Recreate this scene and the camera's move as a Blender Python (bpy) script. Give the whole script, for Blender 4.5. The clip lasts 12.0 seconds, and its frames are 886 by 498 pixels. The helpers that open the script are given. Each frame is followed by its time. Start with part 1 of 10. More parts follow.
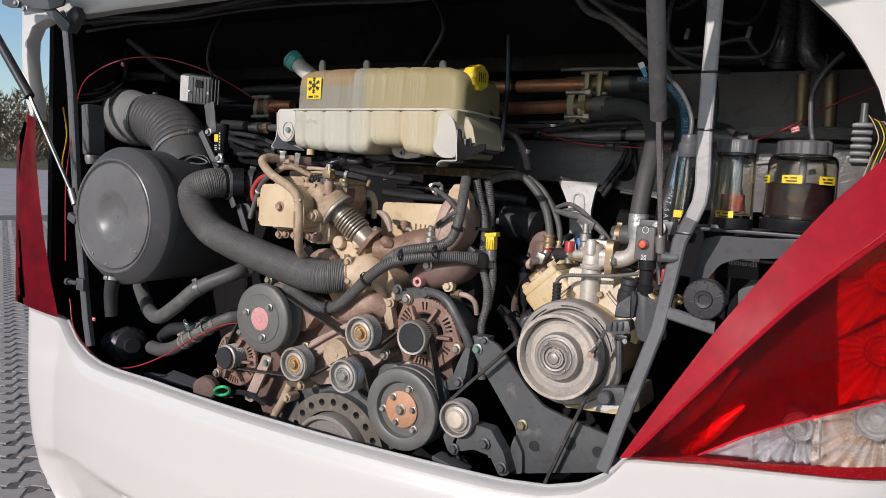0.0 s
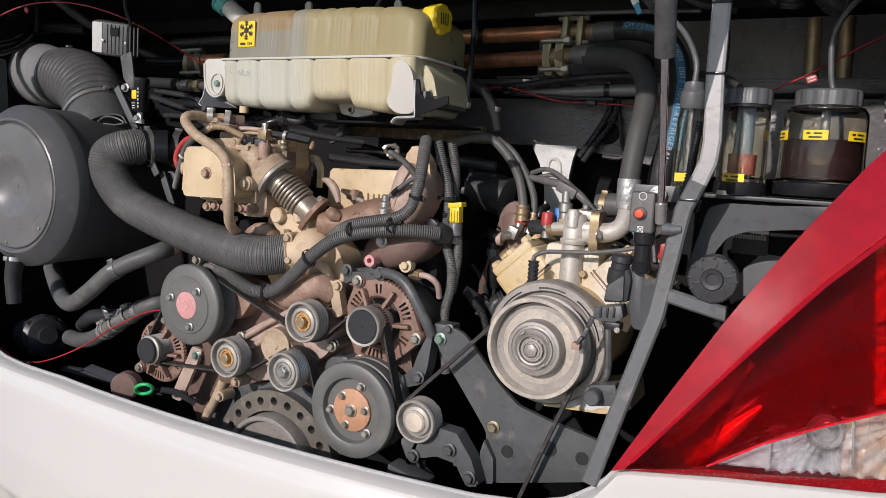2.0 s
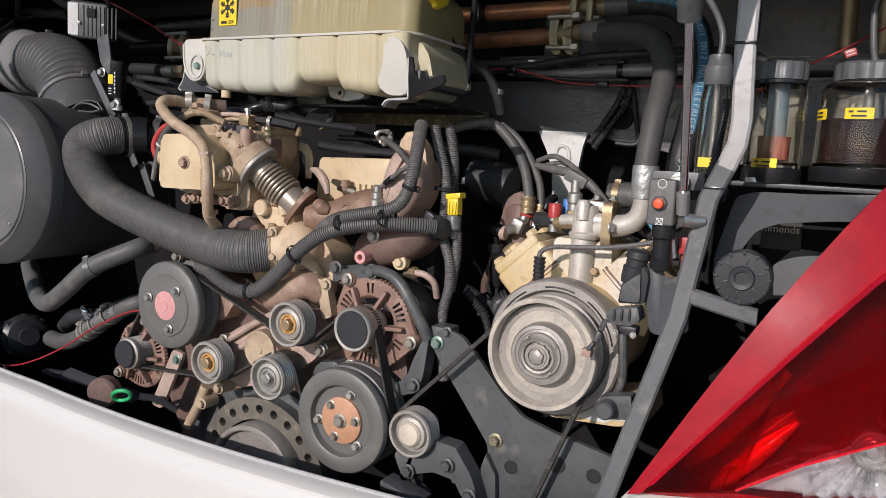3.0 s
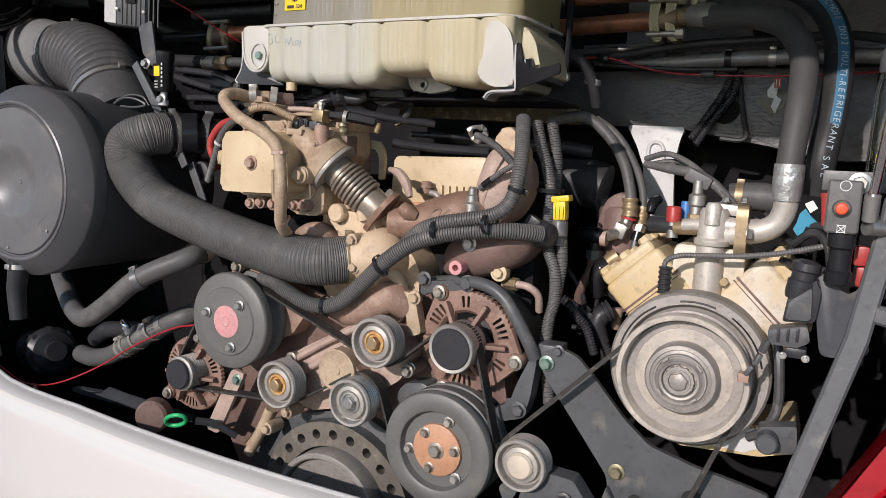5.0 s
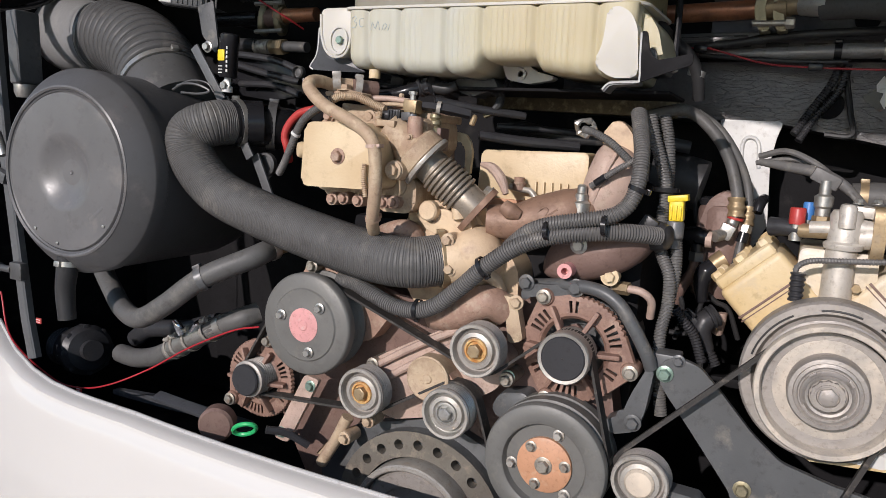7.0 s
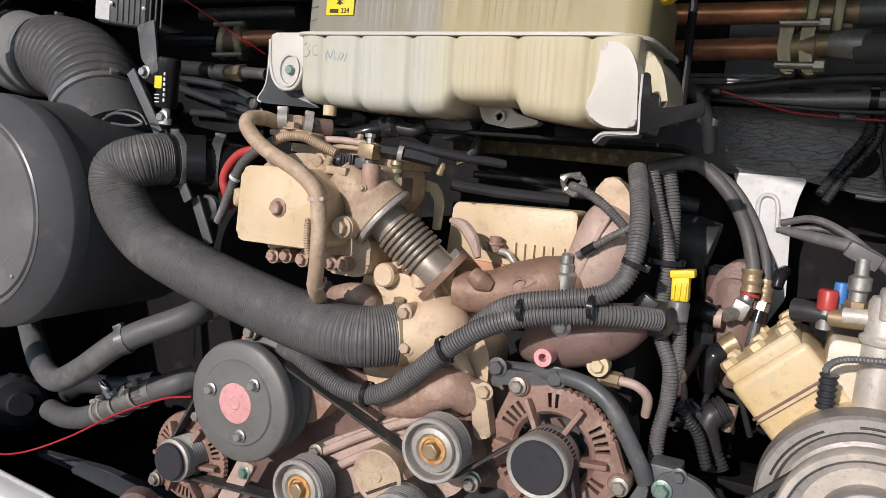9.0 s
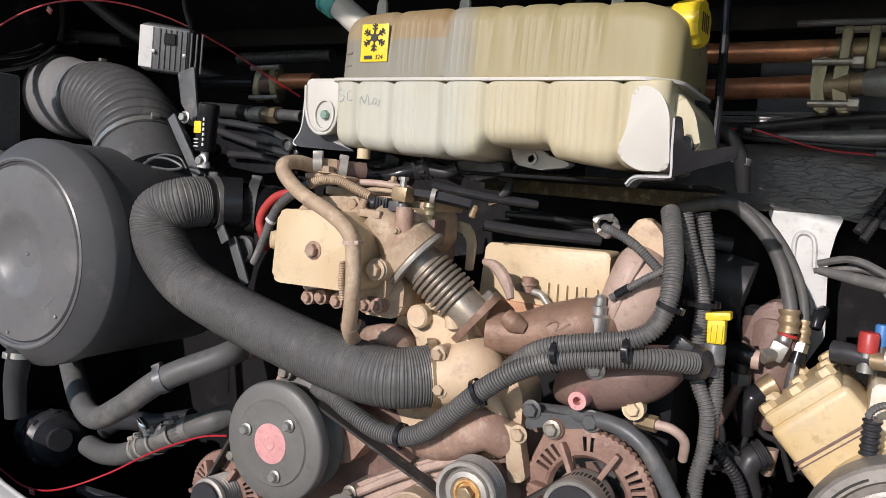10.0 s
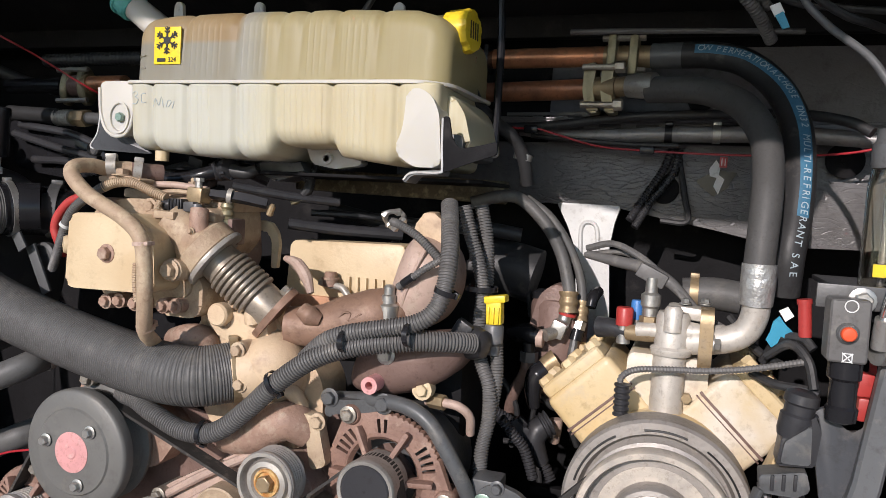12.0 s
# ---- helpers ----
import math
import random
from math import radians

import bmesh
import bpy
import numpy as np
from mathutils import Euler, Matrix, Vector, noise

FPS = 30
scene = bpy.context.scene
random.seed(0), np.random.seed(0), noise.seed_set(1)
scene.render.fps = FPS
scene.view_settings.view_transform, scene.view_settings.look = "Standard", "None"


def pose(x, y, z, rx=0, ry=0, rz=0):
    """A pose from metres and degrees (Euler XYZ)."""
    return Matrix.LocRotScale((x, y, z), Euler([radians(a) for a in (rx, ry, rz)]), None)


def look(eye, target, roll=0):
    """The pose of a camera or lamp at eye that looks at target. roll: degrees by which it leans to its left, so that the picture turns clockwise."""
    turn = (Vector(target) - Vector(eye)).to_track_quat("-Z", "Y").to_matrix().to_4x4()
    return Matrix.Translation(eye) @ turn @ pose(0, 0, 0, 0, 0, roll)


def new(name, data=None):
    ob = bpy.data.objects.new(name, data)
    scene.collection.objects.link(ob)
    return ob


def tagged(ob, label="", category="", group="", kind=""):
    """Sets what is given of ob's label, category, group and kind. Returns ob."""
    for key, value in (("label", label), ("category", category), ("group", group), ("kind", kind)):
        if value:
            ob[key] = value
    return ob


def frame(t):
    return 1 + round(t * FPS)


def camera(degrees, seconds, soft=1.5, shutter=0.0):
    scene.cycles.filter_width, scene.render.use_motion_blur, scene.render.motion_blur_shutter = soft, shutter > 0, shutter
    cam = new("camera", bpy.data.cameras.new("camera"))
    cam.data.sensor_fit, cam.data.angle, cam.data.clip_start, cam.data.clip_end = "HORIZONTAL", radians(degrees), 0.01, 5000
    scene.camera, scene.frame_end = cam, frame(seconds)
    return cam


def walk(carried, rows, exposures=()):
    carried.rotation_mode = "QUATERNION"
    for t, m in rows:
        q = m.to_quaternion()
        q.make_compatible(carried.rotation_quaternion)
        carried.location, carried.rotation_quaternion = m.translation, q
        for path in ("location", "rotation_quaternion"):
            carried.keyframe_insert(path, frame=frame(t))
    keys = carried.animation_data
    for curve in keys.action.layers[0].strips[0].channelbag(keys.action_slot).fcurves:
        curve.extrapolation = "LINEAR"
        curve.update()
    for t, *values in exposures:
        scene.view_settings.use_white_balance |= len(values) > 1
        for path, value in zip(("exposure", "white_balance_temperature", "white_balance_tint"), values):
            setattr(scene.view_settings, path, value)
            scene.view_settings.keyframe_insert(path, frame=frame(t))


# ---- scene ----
# camera
cam = camera(62.5, 12.0, soft=0.8)
PATH = [
    (0, (1.087, -1.627, 1.505), (0.065, 0.083, 1.329), 3.4),
    (0.5, (1.078, -1.634, 1.477), (0.094, 0.099, 1.299), 3.2),
    (1, (1.04, -1.575, 1.478), (0.098, 0.179, 1.283), 3.1),
    (1.5, (0.985, -1.458, 1.473), (0.064, 0.305, 1.263), 3.2),
    (2, (0.947, -1.366, 1.466), (0.021, 0.392, 1.238), 3.4),
    (2.5, (0.935, -1.279, 1.456), (-0.013, 0.465, 1.216), 3.3),
    (4.5, (0.689, -1.175, 1.447), (-0.244, 0.576, 1.199), 2.5),
    (5, (0.616, -1.186, 1.446), (-0.296, 0.576, 1.192), 2.8),
    (5.5, (0.543, -1.2, 1.444), (-0.357, 0.568, 1.187), 2.9),
    (6, (0.474, -1.207, 1.448), (-0.416, 0.565, 1.186), 2.9),
    (6.5, (0.413, -1.22, 1.447), (-0.464, 0.556, 1.174), 3.1),
    (6.7, (0.389, -1.22, 1.449), (-0.476, 0.56, 1.164), 3.1),
    (8.3, (0.307, -1.011, 1.444), (-0.529, 0.784, 1.159), 4.4),
    (8.5, (0.313, -0.988, 1.459), (-0.528, 0.807, 1.189), 4.7),
    (9, (0.315, -0.961, 1.505), (-0.555, 0.824, 1.275), 5.1),
    (9.5, (0.311, -0.967, 1.521), (-0.614, 0.796, 1.337), 5.1),
    (10, (0.312, -0.97, 1.526), (-0.64, 0.782, 1.368), 4.6),
    (10.5, (0.341, -0.947, 1.529), (-0.568, 0.829, 1.387), 4.0),
    (11, (0.389, -0.913, 1.531), (-0.416, 0.914, 1.402), 3.5),
    (11.5, (0.43, -0.909, 1.533), (-0.269, 0.96, 1.403), 3.3),
    (12, (0.46, -0.968, 1.525), (-0.186, 0.92, 1.399), 3.2),
]
walk(cam, [(t, look(eye, target, roll)) for t, eye, target, roll in PATH],
     ((0.0, -0.15), (2.7, -0.13), (5.0, -0.09), (6.7, -0.06), (8.5, 0.0), (10.5, 0.08), (12.0, 0.09)))

# world and sun
SUN_EL, SUN_AZ = 22.0, 8.0          # degrees up, and to the left of straight behind the coach
sun_way = Vector((-math.sin(radians(SUN_AZ)) * math.cos(radians(SUN_EL)), -math.cos(radians(SUN_AZ)) * math.cos(radians(SUN_EL)), math.sin(radians(SUN_EL))))
world = bpy.data.worlds.new("sky")
scene.world = world
world.use_nodes = True
wn = world.node_tree.nodes
sky = wn.new("ShaderNodeTexSky")
sky.sky_type, sky.sun_disc = "NISHITA", False
sky.air_density, sky.dust_density, sky.ozone_density = 1.0, 0.3, 2.6
sky.sun_elevation, sky.sun_rotation = radians(SUN_EL), math.atan2(sun_way.x, sun_way.y)
wn["Background"].inputs["Strength"].default_value = 0.15
world.node_tree.links.new(sky.outputs[0], wn["Background"].inputs["Color"])
sun = new("sun", bpy.data.lights.new("sun", "SUN"))
sun.data.energy, sun.data.angle, sun.data.color = 4.1, radians(0.55), (1.0, 0.91, 0.89)
sun.matrix_world = look(sun_way * 20, (0, 0, 0))


# ---- materials ----
def mat(name, base, rough=0.5, metal=0.0, dark=None, var=0.5, scale=18.0, bump=0.15, fine=180.0, dust=None, dust_amount=0.0, coat=0.0, trans=0.0, ior=1.45, spec=0.5, sss=0.0, rvar=0.1, speck=0.45):
    """A surface with a broad stain, a fine grain and, where given, dust or rust lying in patches on it."""
    m = bpy.data.materials.new(name)
    m.use_nodes = True
    nt = m.node_tree
    n, link = nt.nodes, nt.links.new
    b = n["Principled BSDF"]
    co = n.new("ShaderNodeTexCoord")
    broad, grain = n.new("ShaderNodeTexNoise"), n.new("ShaderNodeTexNoise")
    for tex, sc, det in ((broad, scale, 5.0), (grain, fine, 3.0)):
        tex.inputs["Scale"].default_value, tex.inputs["Detail"].default_value = sc, det
        link(co.outputs["Object"], tex.inputs["Vector"])
    ramp = n.new("ShaderNodeMapRange")
    ramp.inputs["From Min"].default_value, ramp.inputs["From Max"].default_value = 0.35, 0.68
    link(broad.outputs["Fac"], ramp.inputs["Value"])
    mix = n.new("ShaderNodeMix")
    mix.data_type = "RGBA"
    dk = dark or tuple(c * (1 - 0.5 * var) for c in base)
    mix.inputs["A"].default_value, mix.inputs["B"].default_value = (*base, 1), (*dk, 1)
    amount = n.new("ShaderNodeMath")
    amount.operation, amount.inputs[1].default_value = "MULTIPLY", 1.0
    link(ramp.outputs[0], amount.inputs[0])
    link(amount.outputs[0], mix.inputs["Factor"])
    colour = mix.outputs["Result"]
    if dust:
        patch = n.new("ShaderNodeTexNoise")
        patch.inputs["Scale"].default_value, patch.inputs["Detail"].default_value, patch.inputs["Roughness"].default_value = scale * 1.7, 7.0, 0.65
        link(co.outputs["Object"], patch.inputs["Vector"])
        cut = n.new("ShaderNodeMapRange")
        cut.inputs["From Min"].default_value, cut.inputs["From Max"].default_value = 0.72 - 0.5 * dust_amount, 0.92 - 0.5 * dust_amount
        link(patch.outputs["Fac"], cut.inputs["Value"])
        over = n.new("ShaderNodeMix")
        over.data_type = "RGBA"
        over.inputs["B"].default_value = (*dust, 1)
        link(colour, over.inputs["A"])
        link(cut.outputs[0], over.inputs["Factor"])
        colour = over.outputs["Result"]
    if speck:
        spot, edge = n.new("ShaderNodeTexNoise"), n.new("ShaderNodeMapRange")
        spot.inputs["Scale"].default_value, spot.inputs["Detail"].default_value, spot.inputs["Roughness"].default_value = scale * 5.0, 6.0, 0.7
        link(co.outputs["Object"], spot.inputs["Vector"])
        edge.inputs["From Min"].default_value, edge.inputs["From Max"].default_value, edge.inputs["To Max"].default_value = 0.53, 0.70, speck
        link(spot.outputs["Fac"], edge.inputs["Value"])
        grime = n.new("ShaderNodeMix")
        grime.data_type = "RGBA"
        grime.inputs["B"].default_value = (*[c * f for c, f in zip(dk, (0.42, 0.36, 0.32))], 1)
        link(colour, grime.inputs["A"])
        link(edge.outputs[0], grime.inputs["Factor"])
        colour = grime.outputs["Result"]
    link(colour, b.inputs["Base Color"])
    rr = n.new("ShaderNodeMapRange")
    rr.inputs["To Min"].default_value, rr.inputs["To Max"].default_value = max(0.02, rough - rvar), min(1.0, rough + rvar)
    link(grain.outputs["Fac"], rr.inputs["Value"])
    link(rr.outputs[0], b.inputs["Roughness"])
    b.inputs["Metallic"].default_value = metal
    b.inputs["Specular IOR Level"].default_value = spec
    b.inputs["Coat Weight"].default_value = coat
    b.inputs["Coat Roughness"].default_value = 0.05
    b.inputs["Transmission Weight"].default_value = trans
    b.inputs["IOR"].default_value = ior
    if sss:
        b.inputs["Subsurface Weight"].default_value = sss
        b.inputs["Subsurface Radius"].default_value = (0.02, 0.017, 0.01)
        b.inputs["Subsurface Scale"].default_value = 1.0
    if bump:
        both = n.new("ShaderNodeMath")
        both.operation = "ADD"
        link(broad.outputs["Fac"], both.inputs[0])
        link(grain.outputs["Fac"], both.inputs[1])
        bp = n.new("ShaderNodeBump")
        bp.inputs["Strength"].default_value, bp.inputs["Distance"].default_value = bump, 0.002
        link(both.outputs[0], bp.inputs["Height"])
        link(bp.outputs[0], b.inputs["Normal"])
    return m


DUST = (0.36, 0.30, 0.22)
M = dict(
    white=mat("white_paint", (0.60, 0.578, 0.545), 0.30, speck=0.0, coat=0.45, var=0.05, scale=2.0, bump=0.0, rvar=0.02),
    lip=mat("grey_edge", (0.46, 0.45, 0.44), 0.5, var=0.2, bump=0.05),
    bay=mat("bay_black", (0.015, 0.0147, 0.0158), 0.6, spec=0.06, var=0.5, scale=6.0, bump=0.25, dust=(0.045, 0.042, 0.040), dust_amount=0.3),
    beam=mat("bitumen_black", (0.125, 0.120, 0.120), 0.36, spec=0.6, var=0.5, scale=10.0, bump=0.9, fine=60.0, dust=(0.17, 0.16, 0.15), dust_amount=0.30),
    plastic=mat("black_plastic", (0.034, 0.034, 0.037), 0.38, spec=0.4, var=0.3, scale=12.0, bump=0.12, dust=(0.065, 0.060, 0.056), dust_amount=0.28),
    gloss=mat("gloss_black", (0.016, 0.016, 0.018), 0.22, spec=0.4, var=0.3, bump=0.05),
    rubber=mat("black_rubber", (0.034, 0.034, 0.035), 0.46, spec=0.4, var=0.35, scale=14.0, bump=0.15, dust=(0.10, 0.09, 0.082), dust_amount=0.3),
    hose=mat("grey_rubber", (0.105, 0.103, 0.100), 0.5, spec=0.4, var=0.35, scale=9.0, bump=0.2, fine=320.0, dust=(0.17, 0.16, 0.145), dust_amount=0.36),
    bellowrubber=mat("bellows_rubber", (0.085, 0.085, 0.085), 0.42, spec=0.28, var=0.3, scale=9.0, bump=0.1, dust=(0.16, 0.15, 0.14), dust_amount=0.3),
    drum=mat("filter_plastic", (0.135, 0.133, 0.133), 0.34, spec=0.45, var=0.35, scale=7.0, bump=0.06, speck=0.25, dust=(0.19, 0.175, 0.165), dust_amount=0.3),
    steel=mat("dark_steel", (0.11, 0.11, 0.11), 0.45, 0.35, spec=0.4, var=0.4, scale=14.0, bump=0.15, dust=(0.22, 0.20, 0.17), dust_amount=0.3),
    plate=mat("painted_plate", (0.098, 0.101, 0.103), 0.42, 0.1, spec=0.4, var=0.35, scale=11.0, bump=0.12, dust=(0.19, 0.175, 0.155), dust_amount=0.32),
    bar=mat("grey_bar_paint", (0.115, 0.118, 0.121), 0.4, 0.1, var=0.3, scale=12.0, bump=0.1, dust=(0.24, 0.22, 0.20), dust_amount=0.25),
    pulley=mat("pulley_steel", (0.145, 0.142, 0.132), 0.50, 0.15, var=0.25, scale=9.0, bump=0.10, speck=0.25, dust=(0.20, 0.185, 0.16), dust_amount=0.30),
    zinc=mat("zinc", (0.50, 0.49, 0.46), 0.38, 0.8, var=0.4, scale=30.0, bump=0.15, dust=DUST, dust_amount=0.25),
    alu=mat("cast_aluminium", (0.44, 0.42, 0.385), 0.42, 0.65, var=0.35, scale=24.0, bump=0.12, dust=(0.45, 0.40, 0.32), dust_amount=0.3),
    chrome=mat("chrome", (0.78, 0.78, 0.78), 0.10, 1.0, var=0.1, bump=0.0, rvar=0.04),
    bolt=mat("bolt_steel", (0.38, 0.35, 0.30), 0.42, 0.6, var=0.5, scale=60.0, bump=0.2, dust=(0.30, 0.20, 0.13), dust_amount=0.35),
    greenbolt=mat("passivated_bolt", (0.26, 0.36, 0.30), 0.35, 0.6, var=0.4, scale=60.0, bump=0.1),
    cream=mat("cream_engine_paint", (0.62, 0.50, 0.325), 0.42, speck=0.3, var=0.35, dark=(0.52, 0.39, 0.235), scale=7.0, bump=0.22, dust=(0.44, 0.33, 0.225), dust_amount=0.26),
    creamy=mat("cream_compressor_paint", (0.62, 0.50, 0.31), 0.4, speck=0.4, var=0.3, dark=(0.54, 0.39, 0.19), scale=9.0, bump=0.2, dust=(0.46, 0.38, 0.28), dust_amount=0.36),
    cast=mat("brown_casting", (0.36, 0.235, 0.175), 0.6, 0.05, var=0.45, dark=(0.25, 0.155, 0.115), scale=20.0, bump=0.5, dust=(0.42, 0.33, 0.25), dust_amount=0.42),
    altcast=mat("rusty_brown_casting", (0.27, 0.165, 0.125), 0.6, 0.05, var=0.45, dark=(0.18, 0.105, 0.08), scale=24.0, bump=0.5, dust=(0.36, 0.26, 0.20), dust_amount=0.34),
    dustcast=mat("dusty_casting", (0.44, 0.335, 0.225), 0.62, 0.05, var=0.4, dark=(0.34, 0.24, 0.165), scale=18.0, bump=0.45, dust=(0.52, 0.42, 0.29), dust_amount=0.42),
    pinkcast=mat("pinkish_primer", (0.46, 0.335, 0.275), 0.55, 0.05, var=0.4, scale=22.0, bump=0.3, dust=(0.45, 0.35, 0.28), dust_amount=0.36),
    manifold=mat("exhaust_iron", (0.27, 0.165, 0.115), 0.55, 0.15, var=0.45, dark=(0.19, 0.115, 0.08), scale=16.0, bump=0.35, dust=(0.31, 0.21, 0.145), dust_amount=0.34),
    bellow=mat("bellow_steel", (0.36, 0.31, 0.25), 0.36, 0.5, var=0.4, scale=24.0, bump=0.1, dust=(0.34, 0.26, 0.19), dust_amount=0.3),
    copper=mat("copper", (0.62, 0.27, 0.14), 0.34, 0.5, var=0.5, dark=(0.30, 0.14, 0.085), scale=16.0, bump=0.1, dust=(0.22, 0.14, 0.10), dust_amount=0.34),
    brass=mat("brass", (0.36, 0.27, 0.16), 0.45, 0.5, var=0.4, scale=26.0, bump=0.15, dust=(0.30, 0.24, 0.17), dust_amount=0.35),
    olive=mat("olive_zinc", (0.30, 0.265, 0.17), 0.45, 0.6, var=0.4, scale=24.0, bump=0.2, dust=(0.33, 0.28, 0.2), dust_amount=0.3),
    orange=mat("orange_primer", (0.52, 0.27, 0.155), 0.5, var=0.3, scale=25.0, bump=0.15, dust=(0.5, 0.36, 0.25), dust_amount=0.3),
    pink=mat("pink_paint", (0.62, 0.30, 0.29), 0.5, var=0.25, scale=30.0, bump=0.1, dust=(0.55, 0.4, 0.36), dust_amount=0.3),
    rust=mat("rust", (0.40, 0.17, 0.045), 0.6, var=0.6, dark=(0.55, 0.38, 0.16), scale=90.0, bump=0.3),
    clutch=mat("clutch_face", (0.62, 0.53, 0.42), 0.5, 0.15, var=0.45, dark=(0.38, 0.33, 0.28), scale=16.0, bump=0.3, fine=240.0, dust=(0.56, 0.47, 0.38), dust_amount=0.40),
    wornpaint=mat("worn_cream_paint", (0.66, 0.61, 0.53), 0.42, speck=0.4, var=0.9, dark=(0.56, 0.43, 0.24), scale=13.0, bump=0.25, dust=(0.40, 0.33, 0.25), dust_amount=0.3),
    pipegrey=mat("grey_pipe_steel", (0.27, 0.26, 0.255), 0.4, 0.3, var=0.45, scale=20.0, bump=0.2, dust=(0.30, 0.27, 0.24), dust_amount=0.3),
    clutchface=mat("worn_clutch_plate", (0.54, 0.475, 0.395), 0.42, 0.15, var=0.4, dark=(0.34, 0.31, 0.275), scale=26.0, bump=0.25, fine=240.0, dust=(0.46, 0.41, 0.35), dust_amount=0.30),
    clutchdark=mat("clutch_steel", (0.36, 0.33, 0.30), 0.5, 0.45, var=0.45, scale=18.0, bump=0.3, dust=(0.4, 0.35, 0.28), dust_amount=0.32),
    belt=mat("belt_rubber", (0.045, 0.042, 0.039), 0.6, spec=0.25, var=0.4, scale=30.0, bump=0.15, dust=(0.14, 0.12, 0.10), dust_amount=0.36),
    label=mat("white_label", (0.72, 0.72, 0.70), 0.45, var=0.1, bump=0.02),
    yellow=mat("yellow_plastic", (0.82, 0.60, 0.035), 0.38, var=0.15, bump=0.05, sss=0.1),
    sticker=mat("yellow_sticker", (0.82, 0.58, 0.02), 0.42, var=0.1, bump=0.02),
    ink=mat("black_ink", (0.02, 0.02, 0.02), 0.5, var=0.1, bump=0.0),
    teal=mat("teal_plastic", (0.10, 0.40, 0.36), 0.4, var=0.2, bump=0.05, sss=0.15),
    green=mat("green_plastic", (0.03, 0.42, 0.14), 0.35, var=0.2, bump=0.05),
    red=mat("red_wire", (0.40, 0.02, 0.03), 0.4, var=0.2, bump=0.02),
    redplastic=mat("red_plastic", (0.42, 0.045, 0.04), 0.4, var=0.2, bump=0.05),
    blue=mat("blue_plastic", (0.06, 0.20, 0.50), 0.4, var=0.2, bump=0.05),
    tape=mat("light_blue_tape", (0.03, 0.27, 0.42), 0.4, var=0.2, bump=0.1),
    stripe=mat("hose_stripe", (0.05, 0.16, 0.26), 0.5, var=0.2, bump=0.05),
    print=mat("hose_print", (0.42, 0.50, 0.55), 0.5, var=0.3, bump=0.0),
    ltgrey=mat("light_grey_metal", (0.60, 0.60, 0.585), 0.45, 0.1, var=0.25, scale=10.0, bump=0.15, dust=(0.4, 0.36, 0.3), dust_amount=0.25),
    sleeve=mat("silver_sleeve", (0.62, 0.62, 0.60), 0.35, 0.7, var=0.4, scale=70.0, bump=0.9, fine=120.0),
    cone=mat("grey_cone_plastic", (0.24, 0.24, 0.24), 0.4, var=0.25, scale=8.0, bump=0.05, speck=0.2, dust=(0.30, 0.29, 0.28), dust_amount=0.25),
    darkcast=mat("dark_brown_casting", (0.19, 0.125, 0.105), 0.5, 0.1, spec=0.3, var=0.4, scale=20.0, bump=0.4, dust=(0.18, 0.13, 0.105), dust_amount=0.34),
    ringsteel=mat("dusty_ring_steel", (0.20, 0.18, 0.15), 0.5, 0.4, var=0.4, scale=20.0, bump=0.3, dust=(0.33, 0.28, 0.22), dust_amount=0.36),
    dustybeam=mat("dusty_black_steel", (0.12, 0.10, 0.065), 0.7, spec=0.2, var=0.4, scale=30.0, bump=0.6, fine=260.0, dust=(0.30, 0.25, 0.15), dust_amount=0.42),
    castalu=mat("dull_cast_aluminium", (0.60, 0.56, 0.50), 0.48, 0.35, var=0.35, scale=22.0, bump=0.15, dust=(0.46, 0.38, 0.29), dust_amount=0.30),
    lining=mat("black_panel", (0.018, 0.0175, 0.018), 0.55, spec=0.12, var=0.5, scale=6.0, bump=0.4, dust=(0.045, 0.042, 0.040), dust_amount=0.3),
    # base lightened to carry the sky's reflection on the pad
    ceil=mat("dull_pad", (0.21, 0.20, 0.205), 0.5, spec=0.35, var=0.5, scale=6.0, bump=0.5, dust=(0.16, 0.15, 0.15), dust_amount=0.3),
    loom=mat("dusty_loom_plastic", (0.125, 0.121, 0.117), 0.46, spec=0.4, var=0.3, scale=16.0, bump=0.12, dust=(0.21, 0.195, 0.175), dust_amount=0.34),
    darkplate=mat("dark_grey_paint", (0.058, 0.061, 0.067), 0.4, spec=0.4, var=0.3, scale=9.0, bump=0.08, dust=(0.13, 0.12, 0.11), dust_amount=0.26),
    creamdusty=mat("dust_covered_cream", (0.62, 0.48, 0.32), 0.55, var=0.35, speck=0.25, dark=(0.50, 0.36, 0.24), scale=10.0, bump=0.35, dust=(0.36, 0.25, 0.175), dust_amount=0.42),
    wornsteel=mat("worn_bright_steel", (0.42, 0.395, 0.355), 0.42, 0.35, var=0.4, scale=30.0, bump=0.15, dust=(0.34, 0.27, 0.20), dust_amount=0.34),
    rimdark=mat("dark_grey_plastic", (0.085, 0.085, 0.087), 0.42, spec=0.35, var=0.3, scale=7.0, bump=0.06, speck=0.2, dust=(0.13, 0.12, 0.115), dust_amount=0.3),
    button=mat("orange_red_button", (0.72, 0.09, 0.03), 0.4, var=0.1, bump=0.02, speck=0.0),
    foam=mat("foam_sleeve", (0.070, 0.068, 0.066), 0.6, var=0.25, scale=30.0, bump=0.2, dust=(0.3, 0.3, 0.29), dust_amount=0.08),
)


